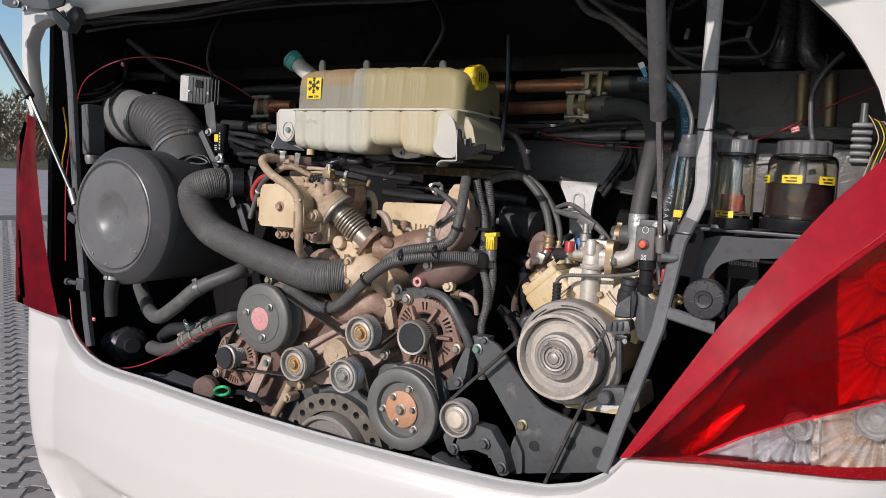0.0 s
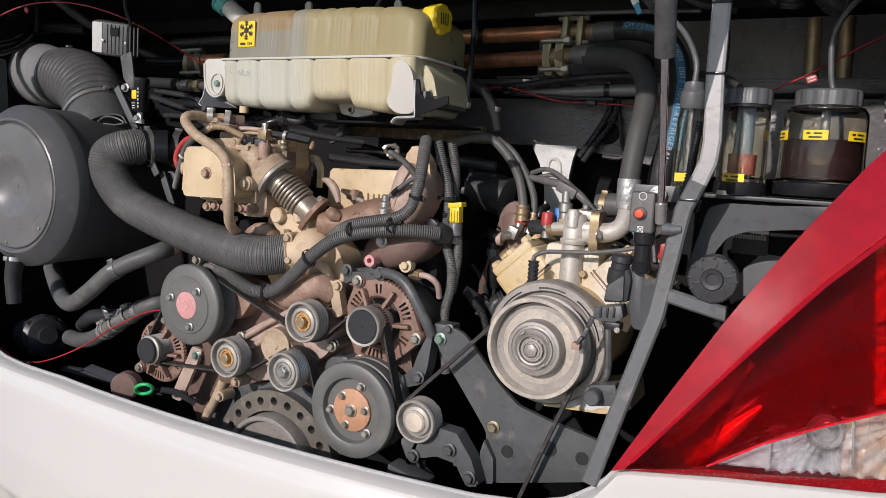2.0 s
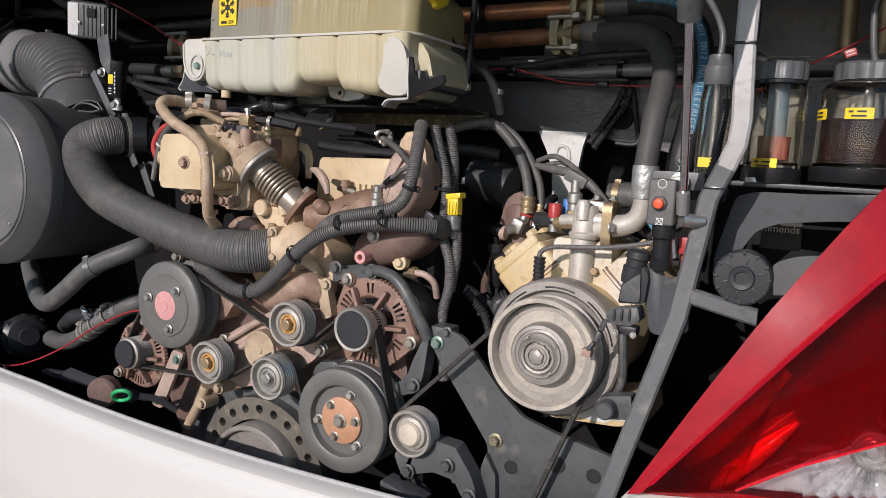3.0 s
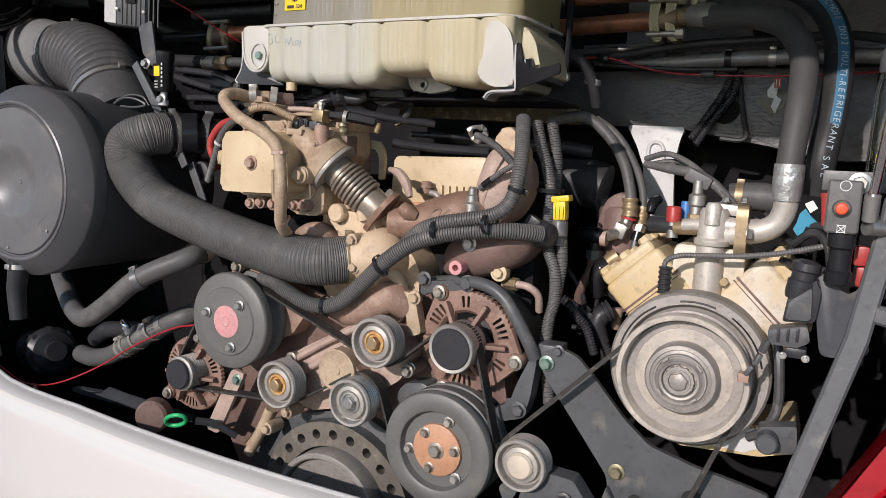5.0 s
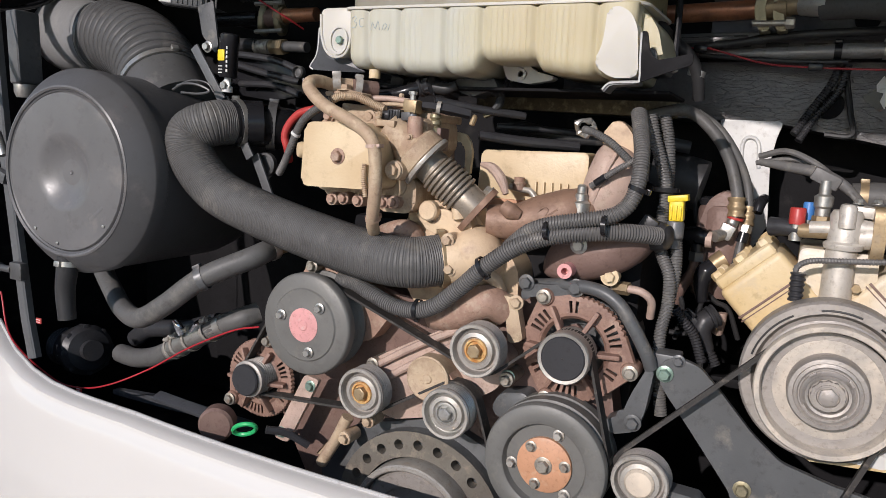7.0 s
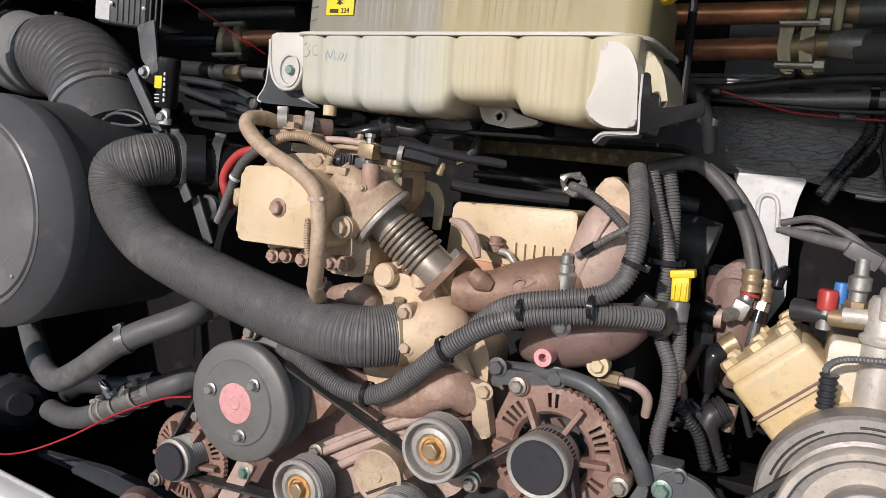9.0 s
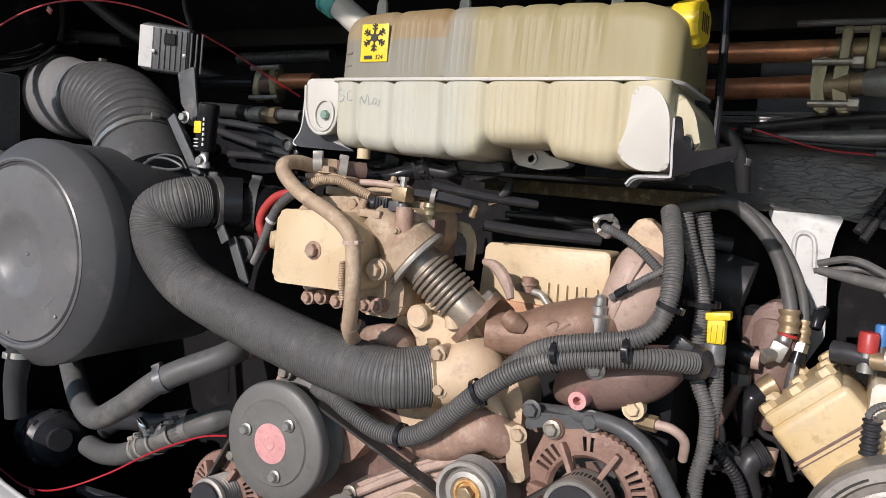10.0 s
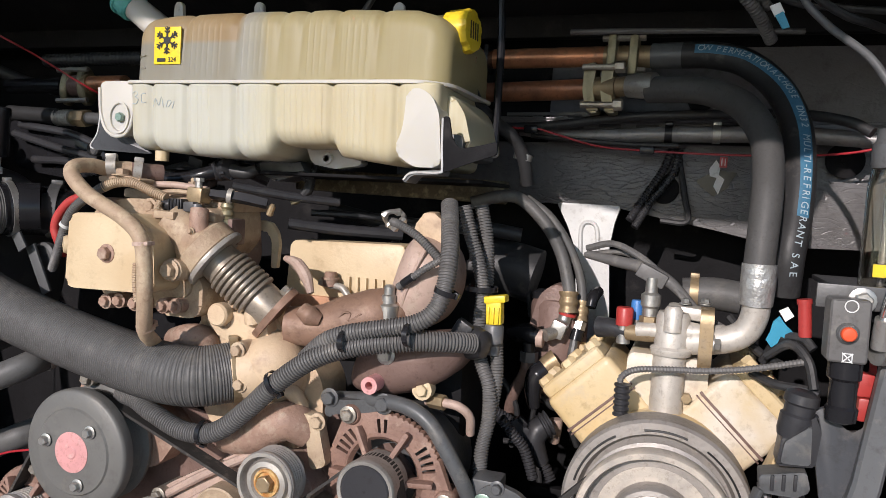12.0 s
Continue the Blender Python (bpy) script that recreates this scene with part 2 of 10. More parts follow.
def glassy(name, tint, rough=0.04, ior=1.49):
    m = bpy.data.materials.new(name)
    m.use_nodes = True
    b = m.node_tree.nodes["Principled BSDF"]
    b.inputs["Base Color"].default_value = (*tint, 1)
    b.inputs["Roughness"].default_value = rough
    b.inputs["Transmission Weight"].default_value = 1.0
    b.inputs["IOR"].default_value = ior
    return m


M["clear"] = glassy("clear_plastic", (0.93, 0.90, 0.80), 0.04, 1.35)
M["lampclear"] = glassy("clear_lens", (0.95, 0.96, 0.97), 0.03, 1.25)
M["lampred"] = glassy("red_lens", (0.78, 0.008, 0.018), 0.04, 1.4)


def wrinkle(m, turn, size, width, strength):
    """Adds a net of long fine cracks to a coating."""
    nt = m.node_tree
    n, link = nt.nodes, nt.links.new
    b = n["Principled BSDF"]
    co, mp, vo, cut, bp = n.new("ShaderNodeTexCoord"), n.new("ShaderNodeMapping"), n.new("ShaderNodeTexVoronoi"), n.new("ShaderNodeMapRange"), n.new("ShaderNodeBump")
    wob, add = n.new("ShaderNodeTexNoise"), n.new("ShaderNodeMixRGB")
    wob.inputs["Scale"].default_value = 9.0
    add.blend_type, add.inputs["Fac"].default_value = "ADD", 0.06
    link(co.outputs["Object"], wob.inputs["Vector"])
    link(co.outputs["Object"], add.inputs["Color1"])
    link(wob.outputs["Color"], add.inputs["Color2"])
    mp.inputs["Rotation"].default_value, mp.inputs["Scale"].default_value = (0, radians(turn), 0), size
    vo.feature, vo.inputs["Scale"].default_value = "DISTANCE_TO_EDGE", 1.0
    link(add.outputs[0], mp.inputs["Vector"])
    link(mp.outputs[0], vo.inputs["Vector"])
    cut.inputs["From Max"].default_value = width
    link(vo.outputs["Distance"], cut.inputs["Value"])
    bp.inputs["Strength"].default_value, bp.inputs["Distance"].default_value = strength, 0.004
    link(cut.outputs[0], bp.inputs["Height"])
    if b.inputs["Normal"].links:
        link(b.inputs["Normal"].links[0].from_socket, bp.inputs["Normal"])
    link(bp.outputs[0], b.inputs["Normal"])


wrinkle(M["beam"], 9, (19, 12, 125), 0.060, 0.30)
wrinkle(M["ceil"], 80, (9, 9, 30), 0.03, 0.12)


def tank_material():
    """Milky plastic: whiter to the left, yellowed to the right, darker and browner above the seam."""
    m = mat("milky_plastic", (0.7, 0.66, 0.5), 0.50, var=0.12, scale=5.0, bump=0.02, sss=0.22, spec=0.35)
    nt = m.node_tree
    n, link = nt.nodes, nt.links.new
    b = n["Principled BSDF"]
    co, sep = n.new("ShaderNodeTexCoord"), n.new("ShaderNodeSeparateXYZ")
    wob = n.new("ShaderNodeTexNoise")
    wob.inputs["Scale"].default_value, wob.inputs["Detail"].default_value = 7.0, 4.0
    link(co.outputs["Object"], wob.inputs["Vector"])
    link(co.outputs["Object"], sep.inputs[0])
    shift = n.new("ShaderNodeMath")
    shift.operation, shift.inputs[1].default_value, shift.inputs[2].default_value = "MULTIPLY_ADD", 0.05, -0.025
    link(wob.outputs["Fac"], shift.inputs[0])

    def ramp_x(stops):
        add, rng, ramp = n.new("ShaderNodeMath"), n.new("ShaderNodeMapRange"), n.new("ShaderNodeValToRGB")
        link(sep.outputs["X"], add.inputs[0])
        link(shift.outputs[0], add.inputs[1])
        rng.inputs["From Min"].default_value, rng.inputs["From Max"].default_value = -0.56, 0.10
        link(add.outputs[0], rng.inputs["Value"])
        link(rng.outputs[0], ramp.inputs["Fac"])
        while len(ramp.color_ramp.elements) < len(stops):
            ramp.color_ramp.elements.new(0.5)
        for e, (x, c) in zip(ramp.color_ramp.elements, stops):
            e.position, e.color = (x + 0.56) / 0.66, (*c, 1)
        return ramp.outputs["Color"]

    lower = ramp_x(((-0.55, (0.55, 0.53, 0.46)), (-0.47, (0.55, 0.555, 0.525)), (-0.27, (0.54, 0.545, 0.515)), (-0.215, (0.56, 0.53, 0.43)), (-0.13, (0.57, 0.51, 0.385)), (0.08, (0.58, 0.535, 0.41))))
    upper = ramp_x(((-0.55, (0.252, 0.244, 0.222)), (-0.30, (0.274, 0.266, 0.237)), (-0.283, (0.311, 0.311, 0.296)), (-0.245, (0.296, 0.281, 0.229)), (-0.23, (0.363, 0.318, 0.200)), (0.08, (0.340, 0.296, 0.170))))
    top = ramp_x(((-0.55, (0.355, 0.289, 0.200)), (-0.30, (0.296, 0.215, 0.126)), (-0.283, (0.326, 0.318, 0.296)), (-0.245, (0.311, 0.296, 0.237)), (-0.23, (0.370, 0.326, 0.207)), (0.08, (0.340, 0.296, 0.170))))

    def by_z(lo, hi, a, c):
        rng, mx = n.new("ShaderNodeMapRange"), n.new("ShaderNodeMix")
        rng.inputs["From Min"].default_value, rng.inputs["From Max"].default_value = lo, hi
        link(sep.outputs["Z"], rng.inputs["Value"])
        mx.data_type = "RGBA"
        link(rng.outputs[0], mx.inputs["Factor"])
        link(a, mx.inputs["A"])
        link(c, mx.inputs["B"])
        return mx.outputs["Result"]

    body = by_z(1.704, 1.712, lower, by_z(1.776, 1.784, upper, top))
    # runs and stains drawn out downwards
    for scale_x, scale_z, lo, hi, tint, most in ((55.0, 2.5, 0.50, 0.72, (0.80, 0.70, 0.54), 0.22), (16.0, 3.5, 0.50, 0.75, (0.82, 0.70, 0.52), 0.40), (170.0, 4.0, 0.52, 0.70, (0.80, 0.77, 0.70), 0.20)):
        size, run, cut, mul = n.new("ShaderNodeMapping"), n.new("ShaderNodeTexNoise"), n.new("ShaderNodeMapRange"), n.new("ShaderNodeMix")
        size.inputs["Scale"].default_value = (scale_x, scale_x * 0.3, scale_z)
        run.inputs["Scale"].default_value, run.inputs["Detail"].default_value = 1.0, 4.0
        cut.inputs["From Min"].default_value, cut.inputs["From Max"].default_value, cut.inputs["To Max"].default_value = lo, hi, most
        mul.data_type, mul.blend_type = "RGBA", "MULTIPLY"
        mul.inputs["B"].default_value = (*tint, 1)
        link(co.outputs["Object"], size.inputs["Vector"])
        link(size.outputs[0], run.inputs["Vector"])
        link(run.outputs["Fac"], cut.inputs["Value"])
        link(cut.outputs[0], mul.inputs["Factor"])
        link(body, mul.inputs["A"])
        body = mul.outputs["Result"]
    dim = n.new("ShaderNodeMix")
    dim.data_type, dim.blend_type = "RGBA", "MULTIPLY"
    dim.inputs["Factor"].default_value, dim.inputs["B"].default_value = 1.0, (0.86, 0.85, 0.77, 1)
    link(body, dim.inputs["A"])
    link(dim.outputs["Result"], b.inputs["Base Color"])
    return m


M["tank"] = tank_material()
M["tankwhite"] = mat("white_milky_plastic", (0.52, 0.50, 0.45), 0.45, var=0.08, scale=6.0, bump=0.02, sss=0.3, speck=0.0)


# ---- mesh tools ----
def spline(pts, sub=8):
    """A smooth line through the given points."""
    p = [Vector(q) for q in pts]
    if len(p) < 3:
        return [p[0].lerp(p[1], i / sub) for i in range(sub + 1)]
    p = [p[0] * 2 - p[1]] + p + [p[-1] * 2 - p[-2]]
    out = []
    for a, b, c, d in zip(p, p[1:], p[2:], p[3:]):
        for i in range(sub):
            t = i / sub
            out.append(0.5 * (2 * b + (c - a) * t + (2 * a - 5 * b + 4 * c - d) * t * t + (3 * b - a - 3 * c + d) * t ** 3))
    out.append(p[-2].copy())
    return out


def evenly(line, step):
    """The line cut into even steps."""
    lens = [0.0]
    for a, b in zip(line, line[1:]):
        lens.append(lens[-1] + (b - a).length)
    count = max(2, int(lens[-1] / step))
    out, j = [], 0
    for i in range(count + 1):
        s = lens[-1] * i / count
        while j < len(lens) - 2 and lens[j + 1] < s:
            j += 1
        out.append(line[j].lerp(line[j + 1], (s - lens[j]) / max(1e-9, lens[j + 1] - lens[j])))
    return out


def sweep(line, radii, seg=12, caps=True, flat=1.0, bm=None):
    bm = bm or bmesh.new()
    rings, up = [], Vector((0.13, -0.31, 0.94))
    for i, p in enumerate(line):
        way = (line[min(i + 1, len(line) - 1)] - line[max(i - 1, 0)]).normalized()
        side = way.cross(up).normalized()
        up = side.cross(way).normalized()
        r = radii[i]
        rings.append([bm.verts.new(p + side * (math.cos(2 * math.pi * k / seg) * r) + up * (math.sin(2 * math.pi * k / seg) * r * flat)) for k in range(seg)])
    for a, b in zip(rings, rings[1:]):
        for k in range(seg):
            bm.faces.new((a[k], b[k], b[(k + 1) % seg], a[(k + 1) % seg]))
    if caps:
        bm.faces.new(rings[0])
        bm.faces.new(rings[-1][::-1])
    return bm


def tube(pts, r, seg=12, sub=8, bm=None):
    line = spline(pts, sub)
    rr = r if isinstance(r, (list, tuple)) else (r, r)
    n = len(line) - 1
    radii = [float(np.interp(i / n, np.linspace(0, 1, len(rr)), rr)) for i in range(n + 1)]
    return sweep(line, radii, seg, bm=bm)


def ribbed(pts, r, pitch=0.006, depth=0.14, seg=12, bm=None, duty=0.5):
    """A corrugated conduit: rings with grooves between them."""
    line = evenly(spline(pts, 10), pitch / 4)
    radii = [r if (i % 4) < 4 * duty else r * (1 - depth) for i in range(len(line))]
    return sweep(line, radii, seg, bm=bm)


def lathe(profile, m, seg=40, bm=None):
    """Turns a profile of (radius, height) round the local z axis and sets it at the pose m."""
    bm = bm or bmesh.new()
    rings = []
    for r, h in profile:
        if r < 1e-5:
            rings.append([bm.verts.new(m @ Vector((0, 0, h)))])
        else:
            rings.append([bm.verts.new(m @ Vector((r * math.cos(2 * math.pi * k / seg), r * math.sin(2 * math.pi * k / seg), h))) for k in range(seg)])
    for a, b in zip(rings, rings[1:]):
        for k in range(seg):
            q = (k + 1) % seg
            if len(a) == 1 and len(b) == 1:
                break
            if len(a) == 1:
                bm.faces.new((a[0], b[q], b[k]))
            elif len(b) == 1:
                bm.faces.new((a[k], a[q], b[0]))
            else:
                bm.faces.new((a[k], a[q], b[q], b[k]))
    r0, r1 = profile[0][0], profile[-1][0]
    if len(profile) >= 4 and min(r0, r1) > 0.6 * max(r0, r1):
        a, b = rings[-1], rings[0]
        for k in range(seg):
            bm.faces.new((a[k], a[(k + 1) % seg], b[(k + 1) % seg], b[k]))
        return bm
    for ring, flip in ((rings[0], True), (rings[-1], False)):
        if len(ring) > 2:
            bm.faces.new(ring[::-1] if flip else ring)
    return bm


def merge(bm, other, m=Matrix()):
    """Adds a second bmesh to the first."""
    vs = [bm.verts.new(m @ v.co) for v in other.verts]
    other.verts.index_update()
    for f in other.faces:
        bm.faces.new([vs[v.index] for v in f.verts])
    other.free()
    return bm


def block(cx, cy, cz, sx, sy, sz, bevel=0.004, turn=(0, 0, 0), bm=None, seg=2):
    one = bmesh.new()
    bmesh.ops.create_cube(one, size=1.0)
    bmesh.ops.scale(one, vec=(sx, sy, sz), verts=one.verts)
    if bevel:
        bmesh.ops.bevel(one, geom=one.edges[:], offset=min(bevel, 0.45 * min(sx, sy, sz)), segments=seg, affect="EDGES", profile=0.6)
    return merge(bm or bmesh.new(), one, pose(cx, cy, cz, *turn))


def prism(outline, y0, y1, bevel=0.003, bm=None, m=Matrix()):
    """An outline in x and z, from y0 (front) to y1 (back)."""
    one = bmesh.new()
    front = [one.verts.new((x, y0, z)) for x, z in outline]
    back = [one.verts.new((x, y1, z)) for x, z in outline]
    n = len(outline)
    area = sum(outline[i][0] * outline[(i + 1) % n][1] - outline[(i + 1) % n][0] * outline[i][1] for i in range(n))
    if area < 0:
        front.reverse(), back.reverse()
    ff = one.faces.new(front)
    one.faces.new(back[::-1])
    for i in range(n):
        one.faces.new((front[(i + 1) % n], front[i], back[i], back[(i + 1) % n]))
    if bevel:
        bmesh.ops.bevel(one, geom=[e for e in ff.edges], offset=bevel, segments=2, affect="EDGES", profile=0.6)
    return merge(bm or bmesh.new(), one, m)


def domed(outline, y, swell, back, rings=7, bm=None):
    """A bulging casting: the outline at depth y, swelling out of the bay, with a flat back."""
    bm = bm or bmesh.new()
    cx, cz = sum(p[0] for p in outline) / len(outline), sum(p[1] for p in outline) / len(outline)
    loops = [[bm.verts.new((x, back, z)) for x, z in outline]]
    for i in range(rings):
        f = math.cos(math.pi / 2 * i / rings)
        loops.append([bm.verts.new((cx + (x - cx) * f, y - swell * math.sqrt(1 - f * f), cz + (z - cz) * f)) for x, z in outline])
    for a, b in zip(loops, loops[1:]):
        for k in range(len(a)):
            q = (k + 1) % len(a)
            bm.faces.new((a[k], a[q], b[q], b[k]))
    bm.faces.new(loops[0])
    bm.faces.new(loops[-1])
    return bm


def ngon(cx, cz, r, n, start=0.0, squash=1.0):
    return [(cx + r * math.cos(start + 2 * math.pi * i / n), cz + r * squash * math.sin(start + 2 * math.pi * i / n)) for i in range(n)]


def rounded(outline, r=0.01, seg=4):
    """The outline with rounded corners."""
    out, n = [], len(outline)
    for i in range(n):
        p, a, b = Vector(outline[i]), Vector(outline[i - 1]), Vector(outline[(i + 1) % n])
        da, db = (a - p), (b - p)
        k = min(r, 0.45 * da.length, 0.45 * db.length)
        s, e = p + da.normalized() * k, p + db.normalized() * k
        for j in range(seg + 1):
            t = j / seg
            q = s * (1 - t) ** 2 + p * 2 * t * (1 - t) + e * t * t
            out.append((q.x, q.y))
    return out


def facing(x, y, z, tilt=0.0, swing=0.0):
    """A pose whose local z axis points out of the bay, towards minus y."""
    return pose(x, y, z, 90 + tilt, 0, swing)


def bolt(bm, x, y, z, r=0.008, h=0.007, washer=True, m=None, turn=0.3):
    """A hexagon head with washer, standing out of the bay from y."""
    m = m or facing(x, y, z)
    if washer:
        lathe([(r * 1.45, 0), (r * 1.45, 0.0015), (r * 1.3, 0.0022)], m, 16, bm)
    lathe([(r, 0.002), (r, h), (r * 0.86, h + 0.0012)], m @ pose(0, 0, 0, 0, 0, math.degrees(turn)), 6, bm)
    return bm


def mesh_of(name, bm, smooth=35):
    me = bpy.data.meshes.new(name)
    bmesh.ops.recalc_face_normals(bm, faces=bm.faces)
    bm.to_mesh(me)
    bm.free()
    if smooth:
        me.polygons.foreach_set("use_smooth", [True] * len(me.polygons))
        me.set_sharp_from_angle(angle=radians(smooth))
    return me


BASE = {}


def thing(name, loc, label, category, group="", kind=""):
    ob = new(name)
    ob.empty_display_size = 0.02
    ob.location = loc
    BASE[ob.name] = Vector(loc)
    return tagged(ob, label, category, group, kind)


def part(name, bm, material, parent=None, label="", smooth=35):
    """One mesh object under a thing or under a part."""
    ob = new(name, mesh_of(name, bm, smooth))
    ob.data.materials.append(M[material] if isinstance(material, str) else material)
    if parent:
        ob.parent = parent
        if parent.name in BASE:
            ob.matrix_parent_inverse = Matrix.Translation(-BASE[parent.name])
    if label:
        ob["label"] = label
    return ob


def single(name, bm, material, label, category, group="", kind="", smooth=35):
    """A thing that is one mesh."""
    return tagged(part(name, bm, material, None, "", smooth), label, category, group, kind)


def writing(text, size, m, material, parent, depth=0.0005):
    """Raised letters, made into a mesh, at the pose m (x to the right, y up, facing local z)."""
    cu = bpy.data.curves.new("letters", "FONT")
    cu.body, cu.size, cu.extrude, cu.align_x, cu.align_y = text, size, depth, "CENTER", "CENTER"
    tmp = bpy.data.objects.new("letters", cu)
    scene.collection.objects.link(tmp)
    bpy.context.view_layer.update()
    me = bpy.data.meshes.new_from_object(tmp.evaluated_get(bpy.context.evaluated_depsgraph_get()))
    bpy.data.objects.remove(tmp)
    bpy.data.curves.remove(cu)
    me.transform(m)
    ob = new("lettering", me)
    me.materials.clear()
    me.materials.append(M[material])
    ob.parent = parent
    if parent.name in BASE:
        ob.matrix_parent_inverse = Matrix.Translation(-BASE[parent.name])
    return ob


def clamp_ring(p, way, r, width=0.012, parent=None, material="zinc", name="hose_clamp"):
    """A band round a hose with its screw box."""
    z = Vector(way).normalized()
    m = Matrix.Translation(p) @ z.to_track_quat("Z", "Y").to_matrix().to_4x4()
    bm = lathe([(r, -width / 2), (r * 1.05, -width / 2), (r * 1.05, width / 2), (r, width / 2)], m, 32)
    merge(bm, block(0, r * 1.1, 0, 0.018, 0.008, width * 1.1, 0.002), m)
    return part(name, bm, material, parent)


# ---- ground and distance ----
def paver_material():
    m = mat("concrete_paver", (0.40, 0.345, 0.305), 0.85, var=0.2, scale=9.0, bump=0.3, fine=150.0, speck=0.15, dust=(0.33, 0.285, 0.25), dust_amount=0.25)
    nt = m.node_tree
    b = nt.nodes["Principled BSDF"]
    was = b.inputs["Base Color"].links[0].from_socket
    info, hsv, rng = nt.nodes.new("ShaderNodeObjectInfo"), nt.nodes.new("ShaderNodeHueSaturation"), nt.nodes.new("ShaderNodeMapRange")
    rng.inputs["To Min"].default_value, rng.inputs["To Max"].default_value = 0.9, 1.08
    nt.links.new(info.outputs["Random"], rng.inputs["Value"])
    nt.links.new(rng.outputs[0], hsv.inputs["Value"])
    nt.links.new(was, hsv.inputs["Color"])
    nt.links.new(hsv.outputs[0], b.inputs["Base Color"])
    return m


M["paver"] = paver_material()
M["joint"] = mat("joint_sand", (0.15, 0.13, 0.115), 0.9, var=0.4, scale=30.0, bump=0.4)
M["yard"] = mat("yard_concrete", (0.42, 0.38, 0.345), 0.85, var=0.25, scale=0.6, bump=0.3, fine=40.0)
M["grass"] = mat("dry_grass", (0.16, 0.14, 0.07), 0.9, var=0.5, scale=0.4, bump=0.5, fine=20.0)
M["twig"] = mat("bare_twigs", (0.22, 0.145, 0.09), 0.8, var=0.5, scale=1.2, bump=0.2)

def ground_z(x):
    """The yard rises gently away from the coach's left side."""
    return 0.0 if x > -7 else (-7 - x) * 0.0135


bm = bmesh.new()
cuts = [900, -7, -900]
rows = [[bm.verts.new((x, y, ground_z(x))) for y in (-900, 900)] for x in cuts]
for p, q in zip(rows, rows[1:]):
    bm.faces.new((p[0], p[1], q[1], q[0]))
single("ground", bm, "yard", "pale concrete yard reaching to the horizon", "ground", kind="structure", smooth=0)

# paving: interlocking stones laid in courses
PAVE = pose(-2.0, 0.2, 0.0, 0, 0, 31)
LW, LD = 0.20, 0.165


def paver_outline(w, d, g=0.006, n=0.022):
    w, d = w - g, d - g
    half = [(-w / 2 + n, -d / 2), (-w / 4, -d / 2), (-w / 4 + n, -d / 2 + n), (w / 4 - n, -d / 2 + n), (w / 4, -d / 2), (w / 2 - n, -d / 2), (w / 2 - n, -d / 4), (w / 2, -d / 4 + n)]
    return half + [(-x, -y) for x, y in half]


def paver_mesh(bm, m, h):
    out = paver_outline(LW, LD)
    lo = [bm.verts.new(m @ Vector((x, y, -0.01))) for x, y in out]
    mid = [bm.verts.new(m @ Vector((x, y, h - 0.003))) for x, y in out]
    top = [bm.verts.new(m @ Vector((x * 0.955, y * 0.95, h))) for x, y in out]
    for a, b in ((lo, mid), (mid, top)):
        for k in range(len(out)):
            q = (k + 1) % len(out)
            bm.faces.new((a[k], a[q], b[q], b[k]))
    bm.faces.new(top)


bm = bmesh.new()
sheet = [[bm.verts.new((x, y, 0.0)) for y in range(-5, 14)] for x in range(-17, 5)]
for q in bm.verts:
    q.co.z = 0.004 + ground_z(q.co.x)
for a, b in zip(sheet, sheet[1:]):
    for k in range(len(a) - 1):
        bm.faces.new((a[k], b[k], b[k + 1], a[k + 1]))
pavement = single("pavement", bm, "joint", "interlocking concrete paving with sandy joints", "paving", kind="structure", smooth=0)
bm = bmesh.new()
rnd = random.Random(4)
v = [bm.verts.new((x, y, ground_z(x) + 0.03)) for x, y in ((-400, 60), (-400, 420), (-60, 90), (-60, 22))]
bm.faces.new(v)
single("verge", bm, "grass", "strip of dry grass beyond the yard", "grass", kind="structure", smooth=0)


def far_tree(x, y, h, seed):
    r = random.Random(seed)
    bm = bmesh.new()
    for i in range(7):
        a = r.uniform(0, 6.28)
        top = (x + math.cos(a) * h * 0.22 * (i > 0), y + math.sin(a) * h * 0.22 * (i > 0), h * r.uniform(0.6, 0.9))
        tube([(x, y, 0 if i == 0 else h * r.uniform(0.1, 0.35)), ((x + top[0]) / 2, (y + top[1]) / 2, h * 0.45), top], (h * 0.018, h * 0.004), 5, 3, bm)
    bmesh.ops.translate(bm, verts=bm.verts, vec=(0, 0, ground_z(x)))
    tree = thing("bare_tree", (x, y, ground_z(x)), "leafless brown tree standing behind the yard", "tree", "trees behind the yard")
    part("trunk", bm, "twig", tree)
    bm = bmesh.new()
    for i in range(900):
        a, e, d = r.uniform(0, 6.28), r.uniform(-0.5, 1.4), h * 0.40 * r.random() ** 0.5
        c = Vector((x + d * math.cos(a) * math.cos(e), y + d * math.sin(a) * math.cos(e), h * 0.55 + d * math.sin(e)))
        w = Vector((r.uniform(-1, 1), r.uniform(-1, 1), r.uniform(-0.2, 1.2))).normalized() * h * r.uniform(0.05, 0.14)
        s = w.cross(Vector((r.random(), r.random(), r.random()))).normalized() * h * 0.012
        bm.faces.new([bm.verts.new(q) for q in (c - s, c + s, c + w)])
    bmesh.ops.translate(bm, verts=bm.verts, vec=(0, 0, ground_z(x)))
    part("crown", bm, "twig", tree, smooth=0)


